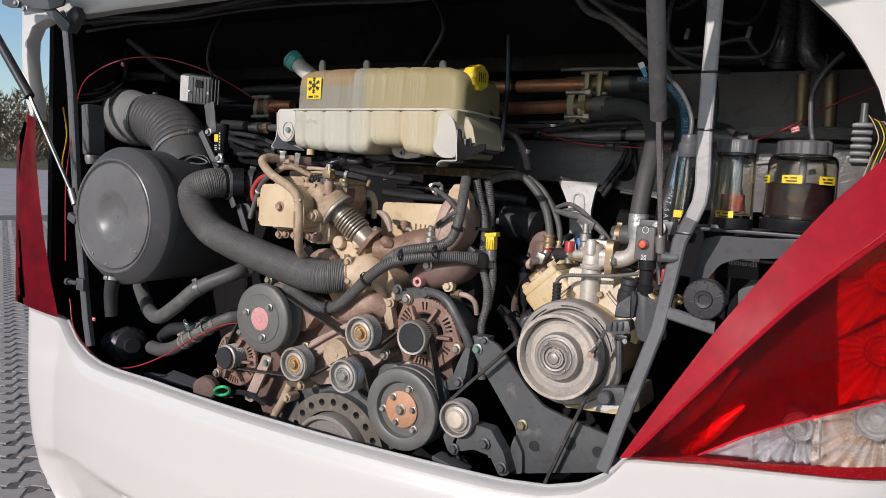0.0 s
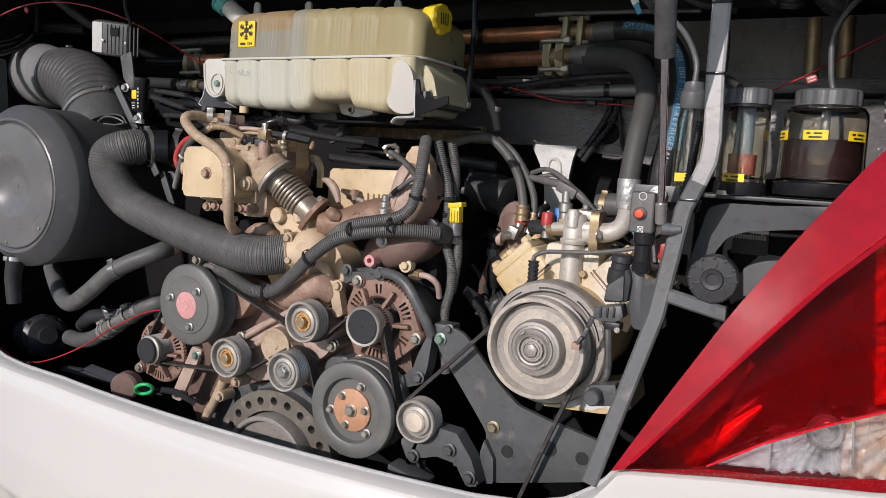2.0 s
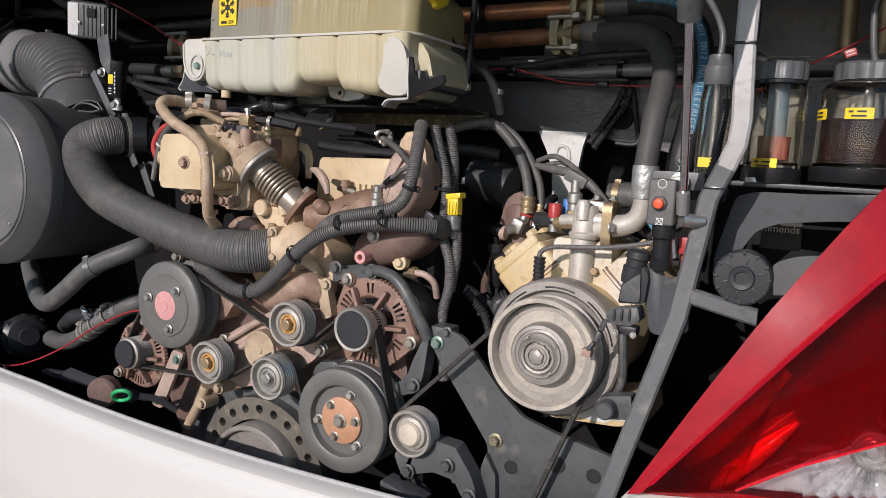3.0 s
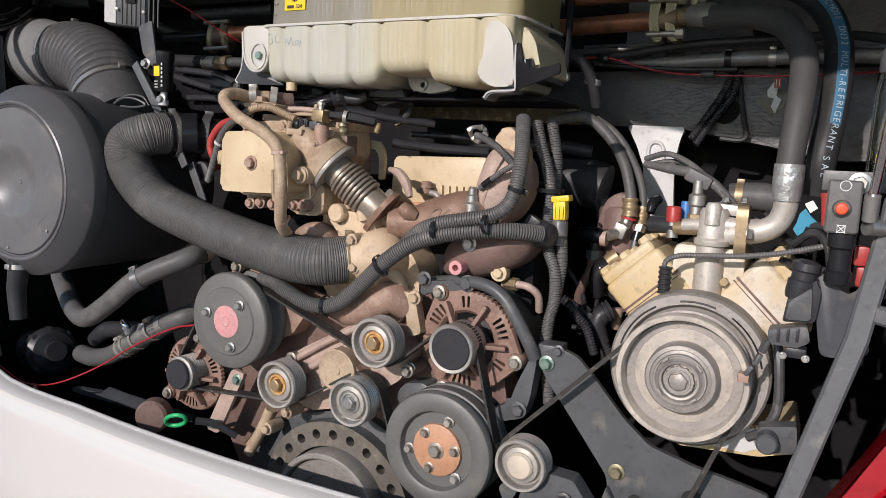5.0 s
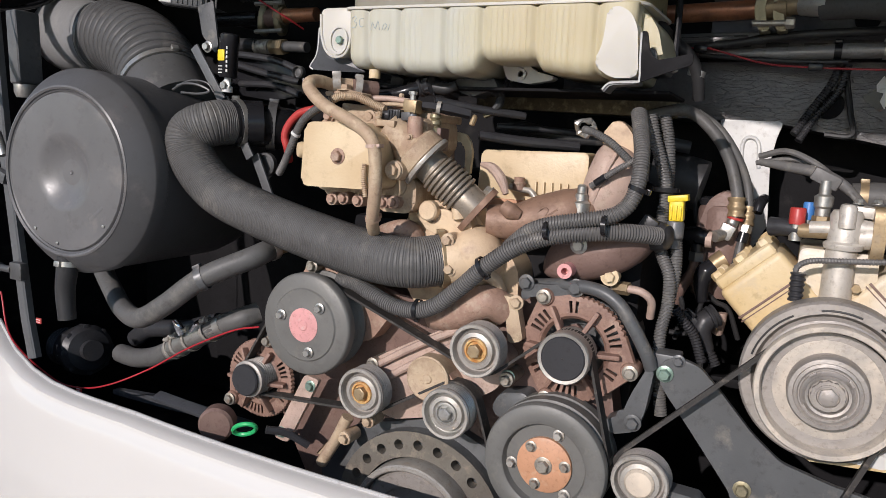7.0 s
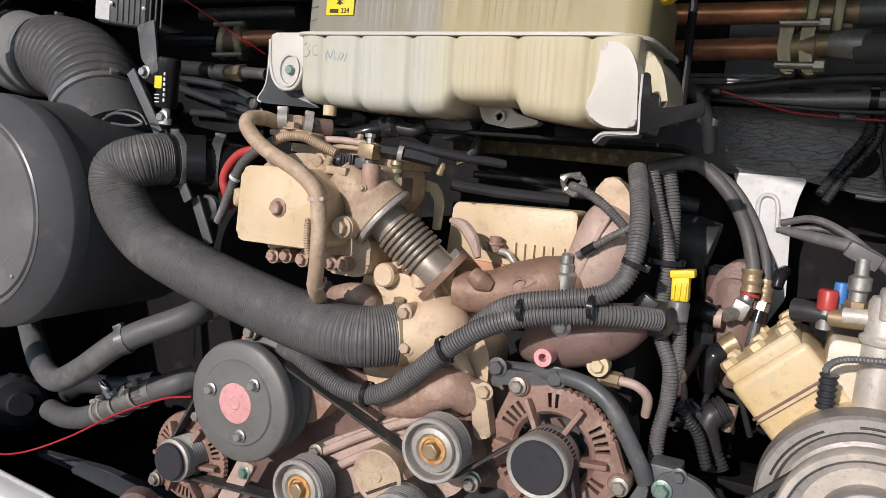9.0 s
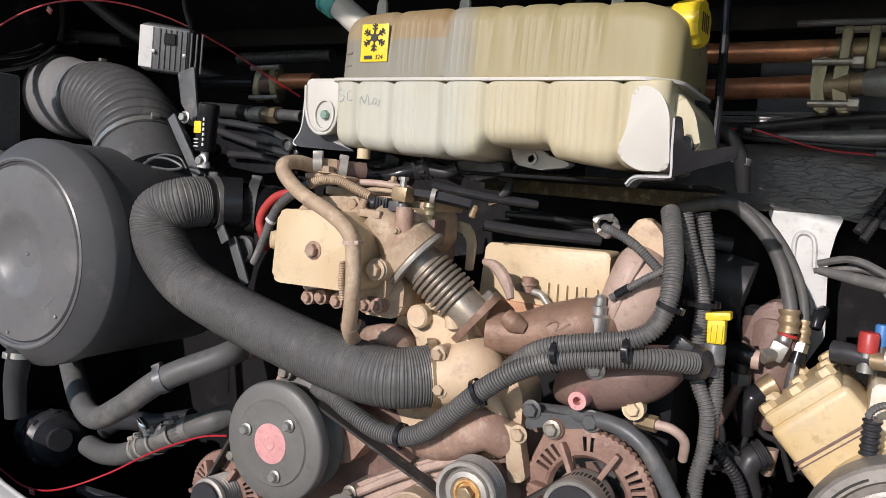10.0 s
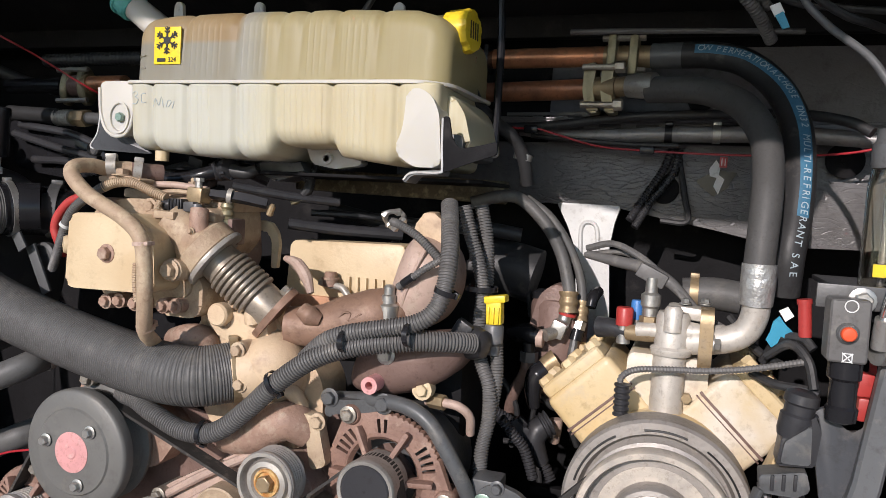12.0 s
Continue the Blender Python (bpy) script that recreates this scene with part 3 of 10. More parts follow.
def far_wood():
    """A dense brown wood of bare twigs behind the trees."""
    r = random.Random(8)
    bm = bmesh.new()
    for i in range(15000):
        s = r.random()
        x, y = -84 - 20 * r.random() ** 2 - 26 * s, 24 + 70 * s
        top = 4.6 + 1.5 * math.sin(s * 23) + 0.8 * math.sin(s * 61)
        z = ground_z(x) + top * r.random() ** 0.8
        c = Vector((x, y, z))
        w = Vector((r.uniform(-1, 1), r.uniform(-1, 1), r.uniform(0.2, 1.8))).normalized() * r.uniform(0.5, 1.3)
        k = w.cross(Vector((1, 0.4, r.uniform(-0.5, 0.5)))).normalized() * r.uniform(0.03, 0.11)
        bm.faces.new([bm.verts.new(q) for q in (c - k, c + k, c + w)])
    ob = single("far_wood", bm, "twig", "brown leafless wood behind the yard", "wood", kind="stuff", smooth=0)


far_wood()
for i in range(10):
    far_tree(-72 - 3.2 * (i // 2) + rnd.uniform(-1, 1), 34 + 3.4 * i + rnd.uniform(-1, 1), rnd.uniform(6.0, 9.0), 20 + i)

post = thing("road_sign", (-40, 25, 0.4), "small yellow road sign on a grey post", "sign")
part("post", tube([(-40, 21.5, 0.4), (-40, 21.5, 2.9)], 0.04, 8, 2), "bar", post)
part("sign_plate", prism(ngon(-40, 2.6, 0.33, 4), 21.40, 21.44, 0.005), "sticker", post)


# ---- coach body ----
def rear_y(x):
    """Where the skin of the coach's rear stands, seen from above: bowed, and rounded to the sides."""
    u = max(x + 0.33, -1.27)
    y = -0.135 + 0.09 * u * u
    for edge, sgn in ((-1.78, -1), (1.05, 1)):
        d = (x - edge) * sgn
        if d > 0:
            y += (5.0 if sgn < 0 else 1.9) * d ** 2 + 26 * d ** 4
    return y


def upper_y(x):
    """The same for the skin above the lip, whose far corner is squarer."""
    return rear_y(max(x, -1.80)) + 9.0 * max(0.0, -1.86 - x) ** 2


def lip_z(x):
    """The height of the opening's lower edge."""
    pts_x = (-1.95, -1.62, -1.50, -1.40, -1.30, -1.18, -0.95, 0.36, 0.47, 0.55, 0.61, 0.65, 0.82, 1.0, 1.3)
    pts_z = (0.93, 0.902, 0.826, 0.796, 0.784, 0.784, 0.795, 0.796, 0.806, 0.830, 0.872, 0.926, 0.945, 0.957, 0.975)
    return float(np.interp(x, pts_x, pts_z))


def bulge(z):
    """How far the lower skin stands out, by height."""
    return float(np.interp(z, (0.14, 0.30, 0.364, 0.370, 0.406, 0.412, 0.55, 0.74, 0.80, 1.2), (0.06, 0.020, 0.006, 0.004, -0.020, -0.022, -0.026, -0.016, 0.0, 0.0)))


coach = thing("coach", (-0.33, 0.6, 0.0), "white motor coach with its rear engine bay open", "coach")
xs = list(np.linspace(-1.93, -1.3, 26)) + list(np.linspace(-1.27, 0.36, 40)) + list(np.linspace(0.385, 0.66, 22)) + list(np.linspace(0.69, 1.33, 26))
bm = bmesh.new()
cols = []
for x in xs:
    top, y = lip_z(x), rear_y(x)
    col = [(x, y + 0.050, top - 0.012), (x, y + 0.038, top - 0.001), (x, y + 0.034, top), (x, y + 0.006, top - 0.007), (x, y - 0.001, top - 0.011), (x, y - 0.002, top - 0.024)]
    for f in np.linspace(0.0, 1.0, 56)[1:]:
        z = top - 0.024 + f * (0.14 - top + 0.024)
        near_side = min(1.0, max(0.0, (-1.40 - x) / 0.42))
        tuck = float(np.interp(z, (0.14, 0.20, 0.28, 0.41, 0.58), (0.24, 0.17, 0.085, 0.030, 0.0))) * near_side ** 1.5
        col.append((x + tuck, y - 0.002 + bulge(z + 0.05 * near_side) * (1 - near_side ** 3), z))
    cols.append([bm.verts.new(p) for p in col])
for a, b in zip(cols, cols[1:]):
    for k in range(len(a) - 1):
        bm.faces.new((a[k], a[k + 1], b[k + 1], b[k]))
low = part("rear_panel", bm, "white", coach, "white painted rear panel with a rolled edge", smooth=50)
sol = low.modifiers.new("thick", "SOLIDIFY")
sol.thickness, sol.offset = 0.006, 1.0
low.data.flip_normals()
bm = bmesh.new()
edge = [(x, rear_y(x) + 0.038, lip_z(x) + 0.0005) for x in np.linspace(-1.60, 0.645, 90)]
sweep([Vector(p) for p in edge], [0.0050] * len(edge), 8, bm=bm)
part("edge_trim", bm, "lip", low, "grey edge of the opening")
part("tow_cover", lathe([(0.042, 0.0), (0.042, 0.003), (0.038, 0.004), (0, 0.004)], facing(-1.005, rear_y(-1.005) - 0.0035, 0.405), 32), "white", coach)
bm = lathe([(0.0, 0.0), (0.016, 0.0), (0.020, 0.004), (0.024, 0.003), (0.025, -0.006)], pose(-1.70, 0.045, 0.262, 90, 0, -62) @ pose(0, 0, 0, 0, 0, 18) @ Matrix.Diagonal((0.62, 2.5, 1, 1)), 32)
part("side_reflector", bm, "ltgrey", coach, "small oval reflector low in the corner")
# side walls of the coach
for sx, name in ((-1.93, "side_panel"), (1.245, "side_panel")):
    part(name, block(sx, 4.0, 1.8, 0.04, 7.2, 3.0, 0.01), "white", coach)


def pillar(inner, outer, name):
    """A strip of skin between two edges that run upwards."""
    bm = bmesh.new()
    rows = []
    for (xi, zi), (xo, zo) in zip(inner, outer):
        row = [(xi, upper_y(xi) + 0.05, zi), (xi, upper_y(xi) + 0.004, zi)]
        for f in np.linspace(0.04, 1, 9):
            x, z = xi + f * (xo - xi), zi + f * (zo - zi)
            row.append((x, upper_y(x) - 0.002, z))
        rows.append([bm.verts.new(p) for p in row])
    for a, b in zip(rows, rows[1:]):
        for k in range(len(a) - 1):
            bm.faces.new((a[k], b[k], b[k + 1], a[k + 1]))
    return part(name, bm, "white", coach, smooth=40)


pillar([(-1.785, 1.66), (-1.795, 1.74), (-1.825, 1.83), (-1.838, 1.91), (-1.835, 1.97), (-1.80, 2.02), (-1.72, 2.038), (-1.62, 2.038)],
       [(-1.80, 1.66), (-1.845, 1.74), (-1.90, 1.83), (-1.925, 1.91), (-1.93, 1.98), (-1.93, 2.05), (-1.93, 2.12), (-1.93, 2.18)], "corner_pillar")
pillar([(-1.62, 2.038), (-1.2, 2.023), (-0.6, 2.008), (0, 2.0), (0.5, 1.995), (0.78, 1.975), (0.915, 1.925)],
       [(-1.93, 2.18), (-1.2, 2.2), (-0.6, 2.2), (0, 2.2), (0.6, 2.2), (1.1, 2.18), (1.31, 2.12)], "top_panel")
pillar([(0.915, 1.925), (0.967, 1.875), (0.998, 1.838), (1.029, 1.791), (1.056, 1.74), (1.073, 1.69), (1.10, 1.62), (1.11, 1.55)],
       [(1.31, 2.12), (1.31, 2.06), (1.31, 1.99), (1.31, 1.92), (1.31, 1.85), (1.31, 1.77), (1.31, 1.69), (1.31, 1.60)], "corner_pillar")


# two unseen panels added in place of the hatch, outlined to fit the shade
SHADE_NEAR = rounded([(0.14, -0.03), (0.02, -0.62), (-0.062, -0.86), (-0.06, -1.03), (0.10, -1.10), (0.42, -1.115), (0.52, -0.82), (0.85, -0.76), (1.15, -0.50), (1.22, -0.03)], 0.05)
SHADE_FAR = rounded([(-1.60, -0.03), (-1.60, -1.10), (-0.09, -1.10), (-0.09, -0.86), (0.0, -0.62), (0.12, -0.03)], 0.04)
for outline, z in ((SHADE_NEAR, 2.212), (SHADE_FAR, 2.350)):
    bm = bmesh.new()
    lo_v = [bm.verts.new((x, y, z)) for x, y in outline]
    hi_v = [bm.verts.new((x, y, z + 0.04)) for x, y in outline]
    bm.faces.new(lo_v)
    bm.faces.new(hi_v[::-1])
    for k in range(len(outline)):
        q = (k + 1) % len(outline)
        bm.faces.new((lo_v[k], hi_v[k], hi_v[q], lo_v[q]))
    part("raised_hatch", bm, "white", coach, "unseen white panel added to shade the bay")
# plain upper body and roof that close the coach
part("upper_rear", block(-0.33, 0.13, 2.75, 3.16, 0.05, 1.12, 0.02), "white", coach)
part("roof", block(-0.33, 3.86, 3.33, 3.24, 7.5, 0.06, 0.03), "white", coach)


# ---- tail lamps ----
def skin_patch(grid_fn, nu, nv, off, thick=0.004, skin=rear_y):
    """A sheet laid on the coach's rear skin, given in x and z, and moved out by off."""
    bm = bmesh.new()
    g = [[None] * (nv + 1) for _ in range(nu + 1)]
    for i in range(nu + 1):
        for j in range(nv + 1):
            x, z = grid_fn(i / nu, j / nv)
            g[i][j] = bm.verts.new((x, skin(x) + off(i / nu, j / nv), z))
    for i in range(nu):
        for j in range(nv):
            bm.faces.new((g[i][j], g[i + 1][j], g[i + 1][j + 1], g[i][j + 1]))
    r = bmesh.ops.solidify(bm, geom=bm.faces[:], thickness=thick)
    return bm


def lerp_line(pts, f):
    s = f * (len(pts) - 1)
    i = min(int(s), len(pts) - 2)
    a, b = Vector(pts[i]), Vector(pts[i + 1])
    return a.lerp(b, s - i)


M["lampbody"] = mat("red_rim_plastic", (0.55, 0.005, 0.014), 0.26, coat=0.5, speck=0.1, var=0.3, bump=0.02)
M["lampdark"] = mat("crimson_housing", (0.20, 0.003, 0.008), 0.30, coat=0.5, speck=0.1, var=0.3, bump=0.02)
M["streak"] = mat("red_frosted", (0.62, 0.010, 0.034), 0.21, var=0.35, scale=24.0, bump=0.03, fine=220.0, coat=0.1, speck=0.1, spec=0.4)
M["reflector"] = mat("lamp_reflector", (0.88, 0.89, 0.91), 0.16, 0.35, var=0.5, scale=40.0, bump=0.05, speck=0.0)
M["amberchrome"] = mat("amber_tinted_reflector", (0.86, 0.84, 0.82), 0.16, 0.35, dark=(0.80, 0.60, 0.44), scale=40.0, bump=0.05, speck=0.0)
M["bulbglass"] = mat("ringed_bulb_cover", (0.50, 0.49, 0.48), 0.10, 0.6, var=0.5, scale=60.0, bump=0.05, speck=0.0)
M["bulbred"] = mat("ringed_red_cover", (0.60, 0.02, 0.015), 0.08, 0.6, var=0.5, scale=60.0, bump=0.05, speck=0.0)
M["redchrome"] = mat("red_reflector", (0.92, 0.045, 0.03), 0.2, 0.35, var=0.3, scale=20.0, bump=0.05, speck=0.0)


def fluted(edge_a, edge_b, u0, u1, v0, v1, cx, cz, r, flutes, nu=64, nv=48):
    """A reflector sheet behind a stretch of lens: a bowl round its bulb, with fine flutes running outwards."""
    def at(u, v):
        return tuple(lerp_line(edge_a, u0 + (u1 - u0) * u).lerp(lerp_line(edge_b, u0 + (u1 - u0) * u), v0 + (v1 - v0) * v))

    def depth(u, v):
        x, z = at(u, v)
        d, a = math.hypot(x - cx, z - cz), math.atan2(z - cz, x - cx)
        bowl = 0.056 - 0.036 * min(1.0, (d / r) ** 1.5)
        return bowl + 0.0060 * min(1.0, d / (0.4 * r)) * math.sin(a * flutes) + 0.0012 * math.sin(d * 700)
    return skin_patch(at, nu, nv, depth, 0.002)


def bulb_rings(cx, cz, r, y):
    """The ringed lens over a bulb."""
    return lathe([(r, -0.012), (r, 0.004), (r * 0.90, 0.008), (r * 0.82, 0.003), (r * 0.70, 0.003), (r * 0.62, 0.008), (r * 0.52, 0.002), (r * 0.42, 0.004), (r * 0.25, 0.012), (0, 0.014)], facing(cx, y, cz), 36)


# right-hand lamp: a long sweep from a low inner point up to the corner
EDGE_UP = [(0.64, 0.926), (0.721, 1.077), (0.813, 1.241), (0.908, 1.388), (0.997, 1.513), (1.08, 1.608)]
EDGE_UP = EDGE_UP + [(1.14, 1.70), (1.20, 1.78)]
SEAM = [(EDGE_UP[0][0] + 0.02, EDGE_UP[0][1] + 0.008), (0.75, 1.055), (0.86, 1.20), (0.95, 1.315), (1.02, 1.39), (1.10, 1.47), (1.18, 1.545), (1.26, 1.62)]
CLEAR_TOP = [(0.80, 0.966), (0.885, 1.022), (0.975, 1.068), (1.06, 1.105), (1.15, 1.142), (1.27, 1.19)]
CLEAR_LOW = [(0.80, 0.962), (0.89, 0.968), (0.98, 0.978), (1.06, 0.988), (1.15, 1.0), (1.27, 1.02)]
RIM = [(x, lip_z(x) + 0.002) for x in (0.652, 0.74, 0.82, 0.98, 1.12, 1.29)]
lamp = part("tail_lamp", skin_patch(lambda u, v: tuple(lerp_line(EDGE_UP, u).lerp(lerp_line(SEAM, u), v)), 30, 8, lambda u, v: -0.026 + (0.12 + 0.22 * min(1.0, max(0.0, (0.46 - u) / 0.12))) * (lerp_line(EDGE_UP, u) - lerp_line(SEAM, u)).length * (1 - v) ** 1.04, 0.01), "streak", coach, "long red tail lamp with clear lower lenses")
lens_a = part("lens", skin_patch(lambda u, v: tuple(lerp_line(SEAM, u).lerp(lerp_line(CLEAR_TOP, u), v)), 24, 10, lambda u, v: -0.022 - 0.004 * math.sin(3.14 * v), 0.004), "lampred", lamp, "deep red lens")
lens_b = part("clear_lens", skin_patch(lambda u, v: tuple(lerp_line(CLEAR_TOP, u).lerp(lerp_line(CLEAR_LOW, u), v)), 20, 4, lambda u, v: -0.022, 0.003), "lampclear", lamp, "clear lens of the indicator and reversing light")
part("lower_rim", skin_patch(lambda u, v: tuple(lerp_line(CLEAR_LOW if u > 0.0 else CLEAR_LOW, u).lerp(lerp_line(RIM, u), v)), 24, 4, lambda u, v: -0.024 + 0.012 * v, 0.008), "lampbody", lamp, "red lower rim")
lens_c = part("red_tip", skin_patch(lambda u, v: tuple(lerp_line(SEAM[:3], u).lerp(lerp_line([(0.66, 0.938), (0.73, 0.955), (0.80, 0.966)], u), v)), 12, 4, lambda u, v: -0.021, 0.004), "lampred", lamp)
for pane in (lens_a, lens_b, lens_c):
    pane.visible_shadow = False
part("housing", skin_patch(lambda u, v: tuple(lerp_line(EDGE_UP, u).lerp(lerp_line(RIM, u), v)), 30, 60, lambda u, v: 0.060 if 0.02 < v < 0.98 else 0.0, 0.004), "lampdark", lamp)
# two red chambers one above the other, and two clear ones below
for v0, v1, cx, cz in ((0.05, 0.49, 1.098, 1.375), (0.52, 0.97, 1.106, 1.226)):
    bowl = part("reflector", fluted(SEAM, CLEAR_TOP, 0.56, 0.99, v0, v1, cx, cz, 0.11, 26), "redchrome", lamp, "fluted red reflector")
    part("bulb", bulb_rings(cx, cz, 0.034, rear_y(cx) + 0.025), "bulbred", bowl)
for u0, u1, cx, cz, r, mt in ((0.20, 0.465, 0.976, 1.050, 0.032, "reflector"), (0.465, 0.99, 1.112, 1.085, 0.044, "amberchrome")):
    bowl = part("reflector", fluted(CLEAR_TOP, CLEAR_LOW, u0, u1, 0.03, 1.25, cx, cz, 0.10, 30, 72, 36), mt, lamp, "fluted bright reflector")
    part("bulb", bulb_rings(cx, cz, r, rear_y(cx) + 0.020), "bulbglass", bowl)
# two soft red glows in the lens tip, built as bright red bodies
for line_, radii in (([(0.690, 0.030, 0.945), (0.72, 0.030, 0.982), (0.755, 0.032, 1.028), (0.80, 0.034, 1.088), (0.85, 0.040, 1.15)], (0.003, 0.011, 0.018, 0.019, 0.006)),
                     ([(0.752, 0.030, 0.948), (0.775, 0.030, 0.968), (0.805, 0.032, 1.000), (0.835, 0.034, 1.035), (0.87, 0.040, 1.075)], (0.004, 0.012, 0.016, 0.013, 0.004))):
    part("glow_body", tube(line_, radii, 20, 8), "redchrome", lamp)
part("bright_strip", skin_patch(lambda u, v: tuple(lerp_line(SEAM, 0.02 + 0.97 * u).lerp(lerp_line(CLEAR_TOP, 0.02 + 0.97 * u), 0.012 + 0.038 * v)), 40, 2, lambda u, v: -0.0285, 0.003), "streak", lamp, "bright red strip along the seam")
part("flat_reflector", skin_patch(lambda u, v: tuple(lerp_line(CLEAR_TOP, 0.02 + 0.20 * u).lerp(lerp_line(CLEAR_LOW, 0.02 + 0.20 * u), 0.03 + 0.94 * v)), 8, 4, lambda u, v: 0.012, 0.002), "reflector", lamp, "plain bright tip")
part("divider", tube([(1.017, 0.012, 1.080), (1.021, 0.012, 1.04), (1.023, 0.012, 1.000)], 0.0022, 8, 3), "bulbglass", lamp)
# dark seams between the panes
for line_, w in ((SEAM, 0.0028), (CLEAR_TOP, 0.0022)):
    pts = [lerp_line(line_, i / 40) for i in range(41)]
    part("seam", sweep([Vector((p.x, rear_y(p.x) - 0.0235, p.y)) for p in pts], [w] * 41, 6), "lampbody", lamp)

# left-hand lamp, wrapped round the far corner
L_IN = [(-1.600, 0.905), (-1.655, 1.05), (-1.70, 1.2), (-1.735, 1.36), (-1.76, 1.5), (-1.775, 1.67)]
L_OUT = [(-1.915, 0.94), (-1.925, 1.08), (-1.93, 1.22), (-1.93, 1.36), (-1.895, 1.52), (-1.80, 1.69)]
M["crimson"] = mat("crimson_lens", (0.30, 0.003, 0.016), 0.2, coat=0.25, speck=0.1, var=0.5, dark=(0.12, 0.002, 0.010), scale=7.0, bump=0.02, spec=0.3)
lamp2 = part("tail_lamp", skin_patch(lambda u, v: tuple(lerp_line(L_IN, u).lerp(lerp_line(L_OUT, u), v)), 24, 16, lambda u, v: -0.004 - 0.016 * math.sin(1.57 * min(1, v * 1.6)), 0.012, upper_y), "crimson", coach, "red tail lamp wrapped round the corner")


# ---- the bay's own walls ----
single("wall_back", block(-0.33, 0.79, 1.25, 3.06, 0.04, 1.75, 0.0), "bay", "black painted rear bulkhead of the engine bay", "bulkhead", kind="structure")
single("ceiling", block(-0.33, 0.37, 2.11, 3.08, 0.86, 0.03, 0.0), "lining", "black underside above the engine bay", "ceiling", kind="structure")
# its grey holds the skylight that brightens this side of the bay
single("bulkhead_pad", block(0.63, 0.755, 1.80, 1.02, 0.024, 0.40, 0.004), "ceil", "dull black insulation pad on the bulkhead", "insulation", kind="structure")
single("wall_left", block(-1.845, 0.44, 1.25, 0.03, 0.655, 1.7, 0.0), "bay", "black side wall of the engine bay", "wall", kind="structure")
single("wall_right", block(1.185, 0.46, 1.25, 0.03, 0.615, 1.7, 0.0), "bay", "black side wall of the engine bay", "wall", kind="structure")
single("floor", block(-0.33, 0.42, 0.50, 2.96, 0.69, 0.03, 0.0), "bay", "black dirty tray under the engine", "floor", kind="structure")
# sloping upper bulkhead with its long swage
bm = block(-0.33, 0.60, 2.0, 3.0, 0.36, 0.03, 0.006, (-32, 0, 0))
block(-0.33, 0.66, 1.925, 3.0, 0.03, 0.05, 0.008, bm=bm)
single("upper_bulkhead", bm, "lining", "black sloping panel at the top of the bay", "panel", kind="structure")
# frame beam behind the compressor
bm = bmesh.new()
prism(rounded([(-0.2, 1.665), (1.16, 1.675), (1.16, 1.49), (0.62, 1.475), (0.5, 1.50), (0.3, 1.535), (-0.2, 1.545)], 0.01), 0.60, 0.76, 0.006, bm)
single("frame_beam", bm, "beam", "black wrinkle-coated frame beam across the bay", "beam", kind="structure")
bm = bmesh.new()
block(0.48, 0.62, 1.715, 1.4, 0.10, 0.006, 0.001, bm=bm)
block(0.48, 0.575, 1.70, 1.4, 0.004, 0.03, 0.001, bm=bm)
single("cable_rail", bm, "beam", "black angle rail with slots along the beam", "rail", kind="structure")
bm = bmesh.new()
for i in range(9):
    block(-0.02 + 0.075 * i, 0.571, 1.701, 0.045, 0.003, 0.008, 0.001, bm=bm)
single("rail_slots", bm, "ink", "dark slots in the rail", "slot", kind="stuff")


# ---- pulleys and belts ----
def pulley(name, x, z, r, front, label, face="pulley", grooves=5, width=0.03, hub=None, group="belt pulleys"):
    """A grooved belt wheel that faces out of the bay; front is the y of its rim."""
    t = thing(name, (x, front, z), label, "pulley", group)
    g = width / grooves
    prof = [(0, -0.012), (r * 0.30, -0.012), (r * 0.32, -0.006), (r * 0.80, -0.006), (r * 0.84, 0.0), (r * 0.97, 0.0), (r, -0.002)]
    for i in range(grooves):
        prof += [(r, -0.004 - g * i), (r * 0.95, -0.004 - g * (i + 0.4)), (r * 0.95, -0.004 - g * (i + 0.6)), (r, -0.004 - g * (i + 1))]
    prof += [(r * 0.9, -0.006 - width), (0, -0.006 - width)]
    part("wheel", lathe([(a, -b) if False else (a, b) for a, b in prof], facing(x, front, z), 48), face, t)
    return t


def ring_bolts(parent, cx, y, cz, r, n, start, size, material="bolt", h=0.007):
    for i in range(n):
        a = start + 2 * math.pi * i / n
        bm = bmesh.new()
        bolt(bm, cx + r * math.cos(a), y, cz + r * math.sin(a), size, h, turn=a)
        part("bolt", bm, material, parent)


# coolant pump wheel: flat dark disc with a pink hub
wp = thing("coolant_pump_pulley", (-0.533, 0.0, 1.057), "dark grey coolant pump pulley with a pink hub", "pulley", "belt pulleys")
R = 0.109
prof = [(0, 0.0), (R * 0.36, 0.0), (R * 0.40, -0.001), (R * 0.69, -0.001), (R * 0.715, -0.004), (R * 0.74, -0.0045), (R * 0.955, -0.0055), (R * 0.985, -0.008), (R, -0.012), (R * 0.995, -0.028), (R * 0.90, -0.030)]
for i in range(6):
    prof += [(R * 0.90, -0.031 - 0.006 * i), (R * 0.86, -0.033 - 0.006 * i), (R * 0.86, -0.034 - 0.006 * i), (R * 0.90, -0.0365 - 0.006 * i)]
prof += [(R * 0.97, -0.070), (R * 0.97, -0.076), (R * 0.5, -0.08), (R * 0.5, -0.14), (0, -0.14)]
part("wheel", lathe(prof, facing(-0.533, 0.004, 1.057), 64), "pulley", wp)
part("hub", lathe([(0.036, -0.002), (0.036, 0.0008), (0.034, 0.0014), (0.012, 0.0014), (0.010, 0.003), (0, 0.003)], facing(-0.533, 0.004, 1.057), 40), "pink", wp, "pink painted hub")
